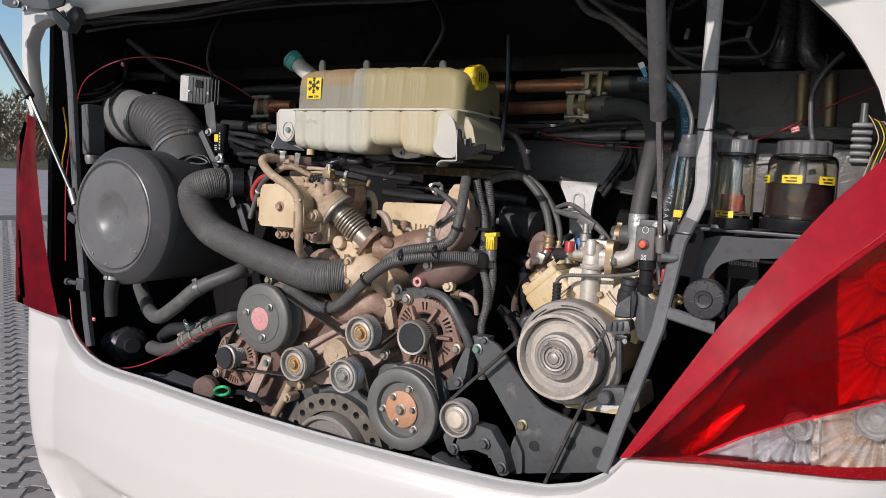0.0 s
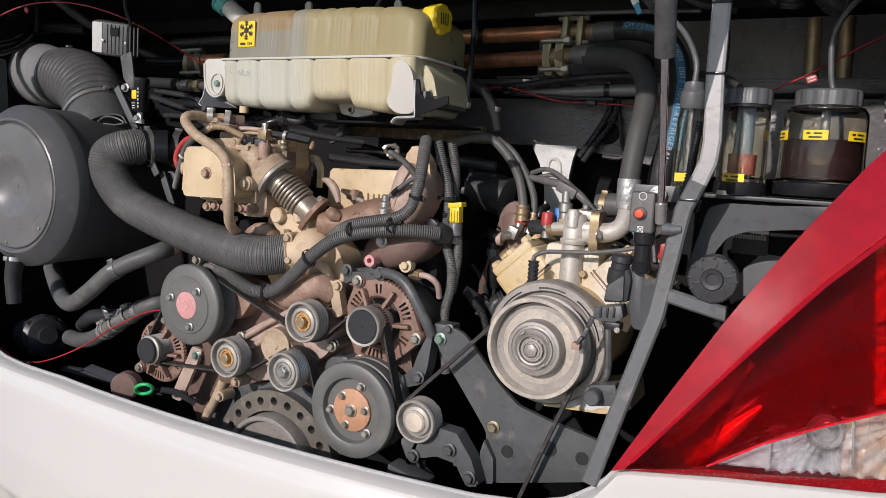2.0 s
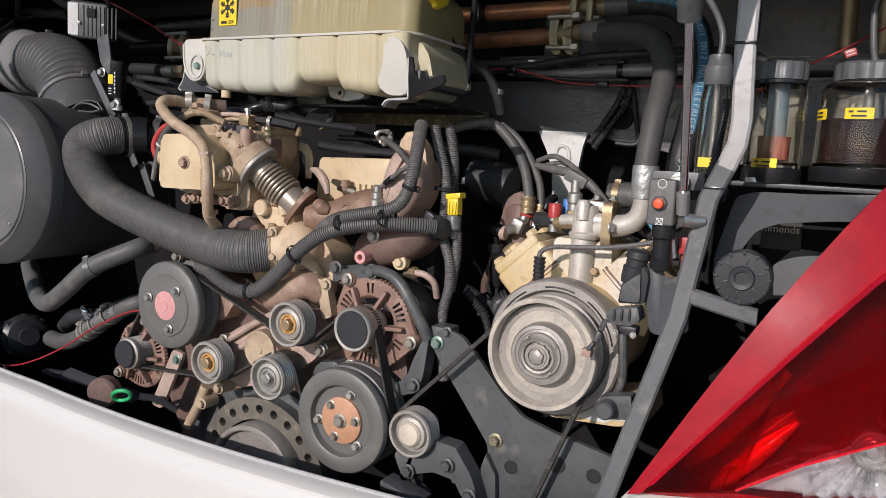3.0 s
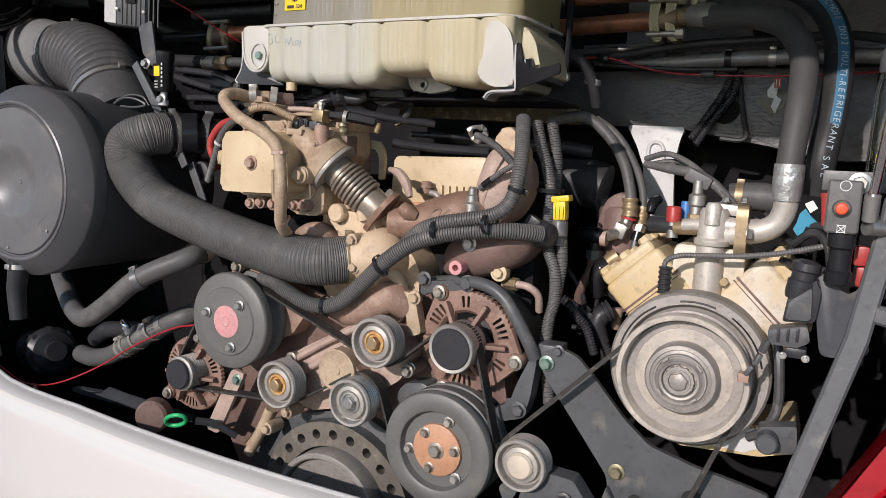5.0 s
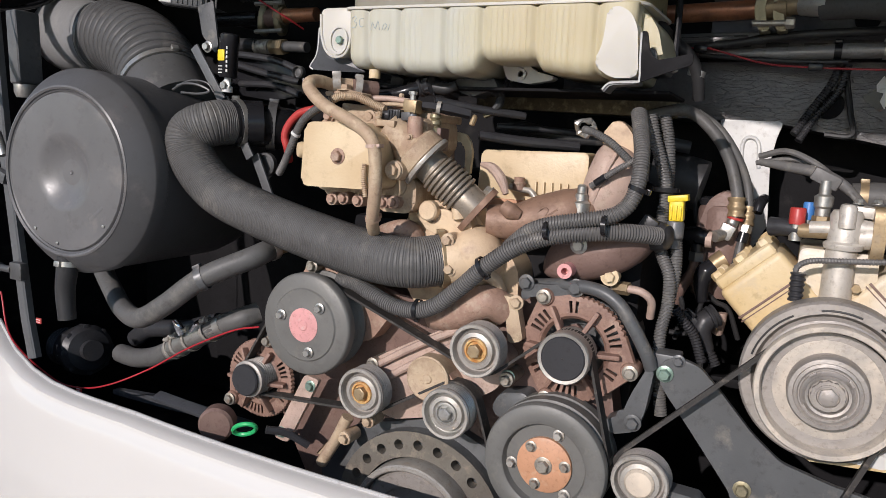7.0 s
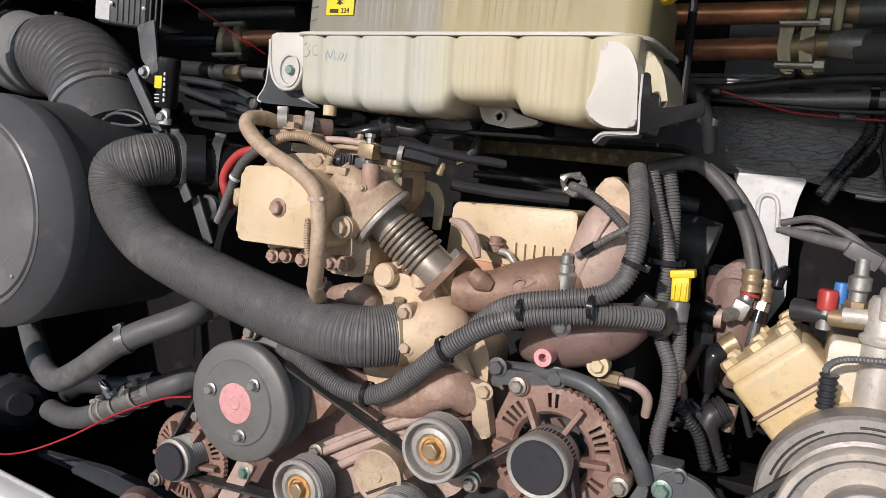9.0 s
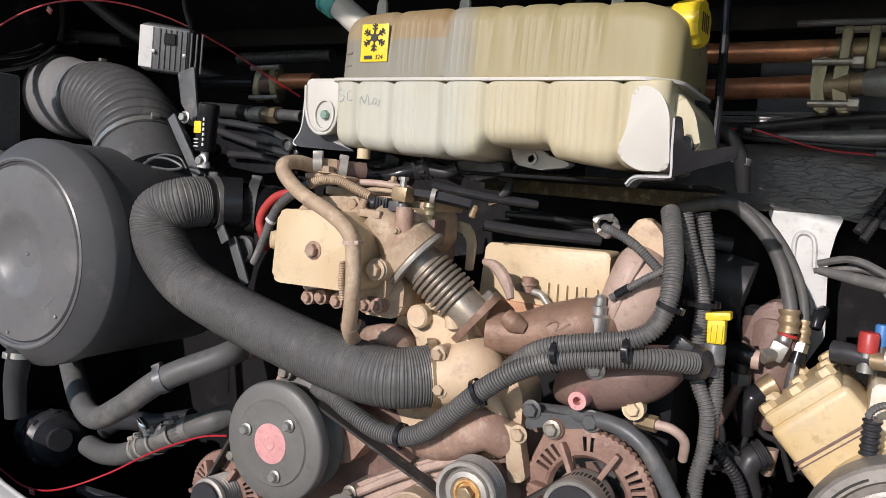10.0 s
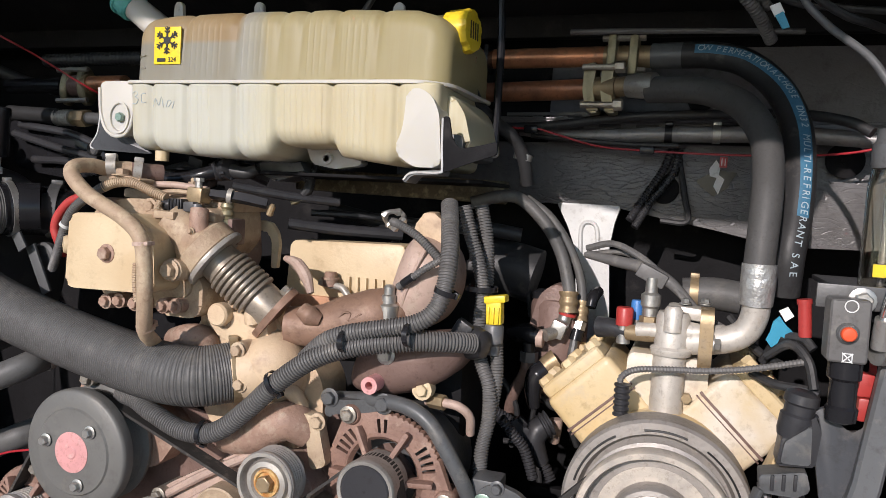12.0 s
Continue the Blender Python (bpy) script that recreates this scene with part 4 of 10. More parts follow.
ring_bolts(wp, -0.533, 0.003, 1.057, 0.058, 3, radians(46), 0.0080, "zinc", 0.010)


def idler(name, x, z, r, front, label, steel="clutchdark", centre="rust", bolt_mat="brass", smooth_face=False):
    t = thing(name, (x, front, z), label, "pulley", "belt pulleys")
    prof = [(0, -0.016), (r * 0.36, -0.016), (r * 0.38, -0.010), (r * 0.66, -0.010), (r * 0.74, -0.014), (r * 0.80, -0.014), (r * 0.86, 0.0), (r * 0.94, 0.001), (r, -0.003), (r, -0.008)]
    for i in range(5):
        prof += [(r * 0.985, -0.009 - 0.006 * i), (r * 0.95, -0.011 - 0.006 * i), (r * 0.95, -0.012 - 0.006 * i), (r * 0.985, -0.014 - 0.006 * i)]
    prof += [(r, -0.040), (r * 0.9, -0.042), (r * 0.4, -0.042), (r * 0.4, -0.09), (0, -0.09)]
    part("wheel", lathe(prof, facing(x, front, z), 44), steel, t)
    part("rim", lathe([(r * 0.84, -0.004), (r * 0.86, 0.0012), (r * 0.95, 0.0018), (r * 0.975, 0.0005), (r * 0.96, -0.004)], facing(x, front, z), 48), "wornsteel", t)
    part("bearing_shield", lathe([(r * 0.25, -0.015), (r * 0.70, -0.0095), (r * 0.67, -0.005), (r * 0.52, -0.003), (r * 0.46, -0.008), (0, -0.010)], facing(x, front, z), 40), "wornsteel", t)
    part("bearing_seal", lathe([(r * 0.20, -0.009), (r * 0.45, -0.0075), (r * 0.43, -0.0045), (r * 0.36, -0.004), (r * 0.32, -0.008), (0, -0.008)], facing(x, front, z), 36), centre, t)
    bm = bmesh.new()
    bolt(bm, x, front + 0.012, z, r * 0.26, 0.016)
    part("bolt", bm, bolt_mat, t)
    return t


idler("idler_pulley", -0.386, 0.940, 0.052, 0.0, "ribbed idler pulley with a rusty bearing")
idler("idler_pulley", -0.144, 1.072, 0.051, 0.0, "ribbed idler pulley with a rusty bearing")
idler("idler_pulley", -0.196, 0.939, 0.050, 0.0, "bright steel idler pulley with a hexagon bolt", "zinc", "zinc", "zinc")
tpul = idler("tension_pulley", 0.170, 0.888, 0.050, 0.022, "dusty steel tension pulley with a smooth cap", "clutchdark", "clutch", "clutchdark")
bm = lathe([(0.026, 0), (0.026, 0.004), (0.022, 0.009), (0.0, 0.012)], facing(0.170, 0.026, 0.888), 32)
part("dust_cap", bm, "clutch", tpul)

# belt tensioner drum behind the idlers
tens = thing("belt_tensioner", (-0.262, 0.05, 0.985), "cast belt tensioner drum with an arm", "tensioner")
part("drum", lathe([(0, 0.0), (0.008, 0.0), (0.010, -0.003), (0.036, -0.003), (0.043, 0.0), (0.046, -0.002), (0.046, -0.06), (0, -0.06)], facing(-0.255, 0.035, 0.987), 40), "dustcast", tens)
part("arm", prism(rounded([(-0.30, 0.96), (-0.19, 0.915), (-0.17, 0.955), (-0.235, 1.03)], 0.015), 0.045, 0.085, 0.004), "cast", tens)

# crank pulley
cr = thing("crank_pulley", (0, 0.03, 0.88), "black crankshaft pulley with an orange centre plate", "pulley", "belt pulleys")
R = 0.116
part("wheel", lathe([(0, -0.018), (R * 0.40, -0.018), (R * 0.645, -0.020), (R * 0.655, -0.017), (R * 0.675, -0.006), (R * 0.70, -0.004), (R * 0.93, -0.004), (R * 0.975, -0.007), (R, -0.014), (R, -0.022), (R * 0.93, -0.026), (R * 0.93, -0.032), (R, -0.036), (R, -0.06), (R * 0.94, -0.062), (R * 0.94, -0.068), (R, -0.072), (R * 1.0, -0.095), (0, -0.1)], facing(0, 0.006, 0.88), 72), "pulley", cr)
part("centre_plate", lathe([(0, 0.002), (0.048, 0.002), (0.0515, 0.0), (0.052, -0.012), (0, -0.012)], facing(0, 0.018, 0.88), 48), "orange", cr, "orange primed round plate")
ring_bolts(cr, 0, 0.017, 0.88, 0.040, 3, radians(10), 0.0075, "bolt", 0.010)
bm = bmesh.new()
bolt(bm, 0, 0.016, 0.88, 0.0115, 0.012)
part("bolt", bm, "bolt", cr)
ring_bolts(cr, 0, 0.024, 0.88, 0.064, 3, radians(70), 0.0075, "wornsteel", 0.012)
# toothed ring with holes, low beside the crank pulley
hx, hz = -0.282, 0.656
ring = thing("perforated_ring", (hx, 0.09, hz), "dusty steel ring with a row of round holes", "ring")
bm = bmesh.new()
ri, ro, rh, nh = 0.142, 0.197, 0.169, 23
half = math.pi / nh
pegs = []
for k in range(nh):
    am = 2 * math.pi * (k + 0.9) / nh
    hole, back = [], []
    for i in range(12):
        q = am + 2 * math.pi * i / 12
        p = (hx + math.cos(am) * rh + math.cos(q) * 0.0112, hz + math.sin(am) * rh + math.sin(q) * 0.0112)
        hole.append(bm.verts.new((p[0], 0.08, p[1])))
        back.append(bm.verts.new((p[0], 0.105, p[1])))
    for i in range(12):
        bm.faces.new((hole[i], hole[(i + 1) % 12], back[(i + 1) % 12], back[i]))
    edge = [bm.verts.new((hx + math.cos(am + da) * rr_, 0.08, hz + math.sin(am + da) * rr_)) for da, rr_ in ((0, ro), (half, ro), (half, rh), (half, ri), (0, ri), (-half, ri), (-half, rh), (-half, ro))]
    pegs.append(edge)
    step_to = (0, 0, 1, 2, 3, 4, 4, 4, 5, 6, 7, 7)
    for i in range(12):
        j = (i + 1) % 12
        a, b = edge[step_to[i]], edge[step_to[j]]
        if a is b:
            bm.faces.new((hole[i], hole[j], a))
        else:
            bm.faces.new((hole[i], hole[j], b, a))
bmesh.ops.remove_doubles(bm, verts=bm.verts, dist=0.0006)
part("ring_face", bm, "ringsteel", ring)
part("ring_body", lathe([(ri, 0.0), (ri - 0.002, -0.03), (ri - 0.002, -0.06), (ro, -0.06), (ro, 0.0), (ro - 0.001, -0.026), (ri + 0.001, -0.026)], facing(hx, 0.081, hz), 64), "plate", ring)
part("inner_rim", lathe([(0.118, -0.03), (0.121, 0.0), (0.124, 0.003), (0.131, 0.003), (0.134, 0.0), (0.135, -0.05)], facing(-0.288, 0.052, 0.655), 80), "wornsteel", ring, "bright worn inner rim")
part("inner_disc", lathe([(0, -0.012), (0.080, -0.012), (0.084, -0.006), (0.112, -0.006), (0.119, -0.014), (0.119, -0.05), (0, -0.05)], facing(-0.288, 0.052, 0.655), 64), "clutchdark", ring)
def belt(circles, y0, y1, thick, name, label, ribs=0):
    """A belt laid round the given circles: (x, z, radius, way), way -1 clockwise and +1 counter-clockwise."""
    n = len(circles)
    pts = []
    legs = []
    for i in range(n):
        (x0, z0, r0, s0), (x1, z1, r1, s1) = circles[i], circles[(i + 1) % n]
        d = Vector((x1 - x0, z1 - z0))
        L, base = d.length, math.atan2(d.y, d.x)
        k = (s0 * r0 - s1 * r1) / L
        a = math.acos(max(-1, min(1, k)))
        ang = base - s0 * a if s0 == s1 else base - s0 * math.acos(max(-1, min(1, (r0 + r1) / L)))
        if s0 == s1:
            ang = base - s0 * math.acos(max(-1, min(1, (r0 - r1) / L)))
            p0 = Vector((x0 + r0 * math.cos(ang), z0 + r0 * math.sin(ang)))
            p1 = Vector((x1 + r1 * math.cos(ang), z1 + r1 * math.sin(ang)))
        else:
            p0 = Vector((x0 + r0 * math.cos(ang), z0 + r0 * math.sin(ang)))
            p1 = Vector((x1 - r1 * math.cos(ang), z1 - r1 * math.sin(ang)))
        legs.append((p0, p1))
    for i in range(n):
        x, z, r, s = circles[i]
        a = legs[i - 1][1]
        b = legs[i][0]
        a0, a1 = math.atan2(a.y - z, a.x - x), math.atan2(b.y - z, b.x - x)
        turn = (a1 - a0) * s % (2 * math.pi)
        m = max(2, int(turn / 0.12))
        for j in range(m + 1):
            q = a0 + s * turn * j / m
            pts.append((Vector((x + r * math.cos(q), z + r * math.sin(q))), Vector((math.cos(q), math.sin(q))) * s))
    bm = bmesh.new()
    rows = []
    for p, out in pts:
        q = p + out * thick
        rows.append([bm.verts.new(v) for v in ((p.x, y0, p.y), (q.x, y0, q.y), (q.x, y1, q.y), (p.x, y1, p.y))])
    for a, b in zip(rows, rows[1:] + rows[:1]):
        for k in range(4):
            bm.faces.new((a[k], a[(k + 1) % 4], b[(k + 1) % 4], b[k]))
    return single(name, bm, "belt", label, "belt", smooth=30)


SA = (-0.690, 0.905)
belt([(SA[0], SA[1], 0.040, -1), (-0.533, 1.057, 0.098, -1), (-0.144, 1.072, 0.051, 1), (0.018, 1.083, 0.046, -1), (0.0, 0.88, 0.116, -1), (-0.196, 0.939, 0.050, 1), (-0.386, 0.940, 0.052, -1)],
     0.037, 0.066, 0.005, "ribbed_belt", "black ribbed belt running round the engine pulleys")
belt([(0.434, 1.096, 0.096, 1), (0.170, 0.888, 0.050, 1), (0.30, 0.66, 0.07, 1)], 0.058, 0.070, 0.008, "drive_belt", "narrow black belt driving the compressor")
low = pulley("lower_pulley", 0.30, 0.66, 0.07, 0.055, "dark lower pulley behind the rear panel")

# ---- alternators ----
def alternator(x, y, z, r, squash_ears, face, label, name="alternator"):
    """A slotted alternator casing with bars, lugs, cover disc and belt wheel."""
    t = thing(name, (x, y, z), label, "alternator", "alternators")
    part("stator", lathe([(r * 0.98, 0.0), (r * 1.0, -0.02), (r * 1.0, -0.10), (r * 0.9, -0.13), (0, -0.13)], facing(x, y + 0.048, z), 48), "steel", t)
    # front casing: boss, spokes over an open ring, then a plate with groups of short slots that runs out into the lugs
    n = 180
    tangent = math.acos(1 / 1.22)

    def reach(q):
        d = min(abs((q - e + math.pi) % (2 * math.pi) - math.pi) for e in squash_ears)
        return r / math.cos(tangent - d) if d < tangent else r * (1 - 0.03 * math.cos(q * 30) ** 8)

    rows = ((0.34, -0.022), (0.44, -0.022), (0.62, -0.010), (0.67, -0.006), (0.885, -0.006), (0.975, -0.004), (1.0, 0.004))
    bm = bmesh.new()
    grid = []
    for f, dy in rows:
        ring_ = []
        for k in range(n):
            q = 2 * math.pi * k / n
            rad = f * r if f < 0.9 else (reach(q) - r * (1 - f))
            ring_.append(bm.verts.new((x + rad * math.cos(q), y + dy, z + rad * math.sin(q))))
        grid.append(ring_)
    for j in range(len(rows) - 1):
        for k in range(n):
            spoke = k % 30 in (0, 1, 2, 28, 29)
            slot = k % 30 in (6, 7, 10, 11, 14, 15, 18, 19) and 24 < (k + 30) % 60 + k % 30
            if (j == 1 and not spoke) or (j == 3 and slot):
                continue
            k2 = (k + 1) % n
            bm.faces.new((grid[j][k], grid[j][k2], grid[j + 1][k2], grid[j + 1][k]))
    bmesh.ops.recalc_face_normals(bm, faces=bm.faces)
    bmesh.ops.solidify(bm, geom=bm.faces[:], thickness=0.010)
    part("slotted_casing", bm, face, t)
    for k in range(6):
        q = 2 * math.pi * (k * 30 + 0.5) / n
        bm = block(0, 0, 0, r * 0.52, 0.020, 0.009, 0.003, seg=2)
        bm2 = merge(bmesh.new(), bm, pose(x + math.cos(q) * r * 0.60, y - 0.018, z + math.sin(q) * r * 0.60, 0, -math.degrees(q), 0) @ pose(0, 0, 0, 0, 0, 12))
        part("rib", bm2, face, t)
    part("winding", lathe([(r * 0.40, 0.0), (r * 0.93, 0.0), (r * 0.93, -0.01), (r * 0.40, -0.01)], facing(x, y + 0.034, z), 48), "steel", t, "dark windings")
    for a in squash_ears:
        c, s = math.cos(a), math.sin(a)
        bm = lathe([(0.0, 0.004), (0.015, 0.004), (0.017, 0.0), (0.017, -0.035), (0, -0.035)], facing(x + c * 1.06 * r, y - 0.008, z + s * 1.06 * r), 20)
        lug = part("lug", bm, face, t)
        b2 = bmesh.new()
        bolt(b2, x + c * 1.08 * r, y - 0.015, z + s * 1.08 * r, 0.010, 0.009)
        part("bolt", b2, "bolt", lug)
    return t


alt = alternator(0.016, 0.10, 1.083, 0.103, (radians(124), radians(348), radians(246)), "altcast", "rust-brown alternator with slotted casing")
ap = thing("alternator_pulley", (0.018, 0.0, 1.083), "alternator belt wheel with a flat black cover", "pulley", "belt pulleys")
part("wheel", lathe([(0, 0), (0.040, 0.0), (0.0405, 0.002), (0.046, 0.003), (0.048, 0.0), (0.048, -0.006), (0.046, -0.03), (0.046, -0.06), (0.03, -0.065), (0.03, -0.09), (0, -0.09)], facing(0.018, 0.022, 1.083), 44), "alu", ap)
part("cover", lathe([(0, 0.004), (0.038, 0.004), (0.040, 0.002), (0.040, -0.002), (0, -0.002)], facing(0.018, 0.022, 1.083), 40), "plastic", ap, "flat black cover disc")
part("centre_mark", lathe([(0, 0.0048), (0.0022, 0.0046), (0.0025, 0.003), (0, 0.003)], facing(0.018, 0.022, 1.083), 10), "ink", ap)

alternator(-0.696, 0.072, 0.892, 0.092, (radians(218), radians(75)), "altcast", "dusty second alternator low in the bay")
sp = thing("alternator_pulley", (SA[0], 0.0, SA[1]), "small ribbed alternator wheel with a black cover", "pulley", "belt pulleys")
prof = [(0, 0.0), (0.034, 0.0), (0.036, -0.004), (0.041, -0.006), (0.042, -0.012)]
for i in range(7):
    prof += [(0.0405, -0.014 - 0.006 * i), (0.037, -0.016 - 0.006 * i), (0.037, -0.017 - 0.006 * i), (0.0405, -0.019 - 0.006 * i)]
prof += [(0.042, -0.06), (0.02, -0.07), (0.02, -0.1), (0, -0.1)]
part("wheel", lathe(prof, facing(SA[0], 0.012, SA[1]), 44), "clutchdark", sp)
part("cover", lathe([(0, 0.006), (0.033, 0.006), (0.0355, 0.003), (0.0355, -0.001), (0, -0.001)], facing(SA[0], 0.012, SA[1]), 40), "plastic", sp, "flat black cover disc")

# link bar in front of the second alternator
bm = prism(rounded([(-0.562, 0.932), (-0.524, 0.925), (-0.604, 0.764), (-0.643, 0.770)], 0.010), 0.055, 0.066, 0.002)
lk = single("link_bar", bm, "pinkcast", "pinkish flat link bar with two bolts", "bracket")
for p in ((-0.546, 0.055, 0.908), (-0.620, 0.055, 0.786)):
    b2 = bmesh.new()
    bolt(b2, *p, 0.009, 0.009)
    part("bolt", b2, "greenbolt", lk)
# green filler ring and its brown cap
gx = (-0.65, -0.02, 0.82)
bm = bmesh.new()
tor = [Vector((gx[0] - 0.012 + 0.027 * math.cos(a) - 0.004 * math.sin(a), gx[1] - 0.014 * math.sin(a), gx[2] - 0.012 + 0.014 * math.cos(a) + 0.013 * math.sin(a))) for a in [2 * math.pi * i / 28 for i in range(29)]]
sweep(tor, [0.005] * 29, 8, bm=bm)
single("dipstick_ring", bm, "green", "bright green oil dipstick ring", "dipstick")
bx = (-0.754, -0.01, 0.793)
bm = lathe([(0, 0.006), (0.034, 0.006), (0.040, 0.0), (0.040, -0.03), (0, -0.03)], facing(*bx, 0, 25), 36)
single("filler_plug", bm, "darkcast", "dull brown round filler plug below the pulleys", "plug")
bm = tube([(gx[0] + 0.03, 0.0, gx[2] - 0.01), (gx[0] + 0.06, 0.03, gx[2] - 0.02), (gx[0] + 0.10, 0.06, gx[2] - 0.05)], 0.009, 10, 6)
single("dipstick_tube", bm, "plastic", "black dipstick tube below the pulleys", "tube")
single("tray_bar", merge(bmesh.new(), block(0, 0, 0, 0.30, 0.03, 0.012, 0.003), Matrix.Translation((-0.884, 0.08, 0.767)) @ pose(0, 0, 0, 20, 4, 0)), "darkplate", "dark grey bar low behind the rear panel", "bar")


# ---- air filter ----
af = thing("air_filter_housing", (-1.175, 0.2, 1.331), "large black drum-shaped air filter housing", "air filter")
FX, FY, FZ, FR = -1.129, -0.097, 1.333, 0.234
FM = facing(FX, FY, FZ, 0, 2)
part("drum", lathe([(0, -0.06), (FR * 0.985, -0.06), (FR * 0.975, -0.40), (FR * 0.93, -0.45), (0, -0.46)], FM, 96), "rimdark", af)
part("lid", lathe([(0, -0.020), (0.004, -0.018), (0.007, -0.021), (0.025, -0.021), (0.050, -0.015), (0.070, -0.005), (0.082, 0.001), (0.092, 0.002), (0.12, 0.001), (0.160, 0.001), (0.176, 0.0), (0.179, -0.004), (0.181, -0.010), (0.1835, -0.010), (0.185, 0.001), (0.189, 0.004), (0.193, 0.002), (0.19, -0.02), (0, -0.02)], FM, 112), "drum", af, "matt grey lid with a dished centre")
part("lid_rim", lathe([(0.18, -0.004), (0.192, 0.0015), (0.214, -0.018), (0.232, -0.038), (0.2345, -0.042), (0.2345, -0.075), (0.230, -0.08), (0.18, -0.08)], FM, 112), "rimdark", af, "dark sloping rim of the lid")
for a in (235, 262, 318):
    c = radians(a)
    part("screw", lathe([(0.0035, 0.0), (0.0035, 0.003), (0, 0.004)], FM @ pose(0.165 * math.cos(c), 0.165 * math.sin(c), 0.001), 10), "zinc", af)
part("cast_print", merge(bmesh.new(), block(0, 0, 0, 0.05, 0.008, 0.0012, 0.0005), FM @ pose(0.10, -0.085, 0.0008, 0, 0, 40)), "drum", af)
sp = part("drain_spout", tube([(-1.148, -0.075, 1.139), (-1.153, -0.075, 1.103), (-1.161, -0.075, 1.053), (-1.155, -0.075, 0.985)], (0.024, 0.024, 0.022, 0.020), 20, 8), "rubber", af, "short rubber drain spout")
clamp_ring(Vector((-1.15, -0.075, 1.119)), (0, 0.1, 1), 0.0245, 0.012, af)
# wire clips on the drum's rim
bm = bmesh.new()
tube([(-0.952, 0.05, 1.533), (-0.914, 0.045, 1.546), (-0.873, 0.045, 1.545), (-0.842, 0.05, 1.532), (-0.871, 0.045, 1.525), (-0.921, 0.045, 1.527)], 0.0028, 6, 6, bm)
tube([(-0.941, 0.05, 1.542), (-0.889, 0.045, 1.554), (-0.844, 0.045, 1.549), (-0.829, 0.05, 1.53)], 0.0022, 6, 6, bm)
part("wire_clip", bm, "steel", af)

# ribbed intake bellows
BP = [(-1.053, 0.165, 1.483), (-1.099, 0.18, 1.523), (-1.144, 0.2, 1.564), (-1.192, 0.225, 1.604), (-1.251, 0.25, 1.638), (-1.324, 0.275, 1.666), (-1.408, 0.3, 1.684), (-1.482, 0.32, 1.691)]
bl = thing("intake_bellows", BP[2], "ribbed black rubber intake bellows over the air filter", "hose")
line = evenly(spline(BP[2:], 10), 0.0021)
nn = len(line) - 1
part("collar", tube(BP[:3], (0.100, 0.103, 0.104), 44, 8), "bellowrubber", bl, "smooth lower sleeve")
part("bellows", sweep(line, [0.105 * (0.87, 0.95, 0.985, 1.0, 1.005, 1.01, 1.01, 1.01, 1.01, 1.01, 1.01, 1.005, 1.0, 0.985, 0.95)[i % 15] for i in range(nn + 1)], 48), "bellowrubber", bl)
IN2 = [(-1.476, 0.319, 1.691), (-1.544, 0.34, 1.695), (-1.696, 0.395, 1.708), (-1.932, 0.49, 1.748)]
part("inlet_elbow", tube(IN2, (0.102, 0.104, 0.115, 0.12), 36, 8), "cone", bl, "pale grey inlet cone")
clamp_ring(Vector(BP[-1]).lerp(Vector(BP[-2]), 0.15), Vector(BP[-1]) - Vector(BP[-2]), 0.101, 0.014, bl)
clamp_ring(Vector(BP[2]).lerp(Vector(BP[1]), 0.25), Vector(BP[2]) - Vector(BP[1]), 0.105, 0.014, bl, "zinc")

# ---- big charge-air hose ----
HP = [(-0.779, 0.155, 1.468), (-0.818, 0.115, 1.466), (-0.843, 0.06, 1.461), (-0.883, 0.035, 1.435), (-0.868, 0.03, 1.378), (-0.794, 0.03, 1.314), (-0.68, 0.03, 1.276), (-0.531, 0.03, 1.242), (-0.395, 0.03, 1.218), (-0.311, 0.04, 1.213), (-0.255, 0.085, 1.22)]
big = thing("charge_air_hose", HP[5], "thick grey ribbed rubber hose bending down to the engine", "hose")
line = evenly(spline(HP, 10)[9:], 0.0007)
part("hose", sweep(line, [0.0504 + 0.0006 * math.cos(2 * math.pi * i / 6) for i in range(len(line))], 40), "hose", big)
clamp_ring(Vector(HP[1]), Vector(HP[1]) - Vector(HP[2]), 0.0525, 0.012, big)
clamp_ring(Vector(HP[-1]).lerp(Vector(HP[-2]), 0.08), Vector(HP[-1]) - Vector(HP[-2]), 0.0525, 0.014, big, "brass")
part("end_sleeve", tube([HP[0], HP[1], tuple(Vector(HP[1]).lerp(Vector(HP[2]), 0.35))], 0.0520, 36, 6), "gloss", big, "smooth black sleeve")
part("steel_elbow", tube([(-0.79, 0.15, 1.465), (-0.763, 0.2, 1.46), (-0.77, 0.26, 1.456)], (0.050, 0.050, 0.052), 28, 6), "gloss", big)
clamp_ring(Vector((-0.773, 0.185, 1.464)), Vector((0.8, 0.55, -0.05)), 0.054, 0.02, big, "steel")

# support bar beside the filter, with the sensor bottle
bm = bmesh.new()
sb = [(-0.935, 0.1, 1.633), (-0.852, 0.1, 1.518), (-0.775, 0.12, 1.392), (-0.734, 0.14, 1.309)]
line = [Vector(p) for p in sb]
for a, b in zip(line, line[1:]):
    d = (b - a)
    ang = math.degrees(math.atan2(d.z, d.x))
    block(*((a + b) / 2), d.length + 0.006, 0.006, 0.022, 0.001, (0, -ang, 0), bm=bm)
bar = single("support_bar", bm, "bar", "grey flat steel support bar beside the filter", "bracket")
for p in ((-0.891, 0.095, 1.634), (-0.837, 0.095, 1.548)):
    b2 = bmesh.new()
    bolt(b2, *p, 0.009, 0.01)
    part("bolt", b2, "zinc", bar)
sn = thing("service_indicator", (-0.822, 0.09, 1.604), "small black sensor bottle with a yellow mark", "sensor")
c = (-0.833, 0.1, 1.608)
m = pose(c[0], c[1], c[2], 0, 3, 0)
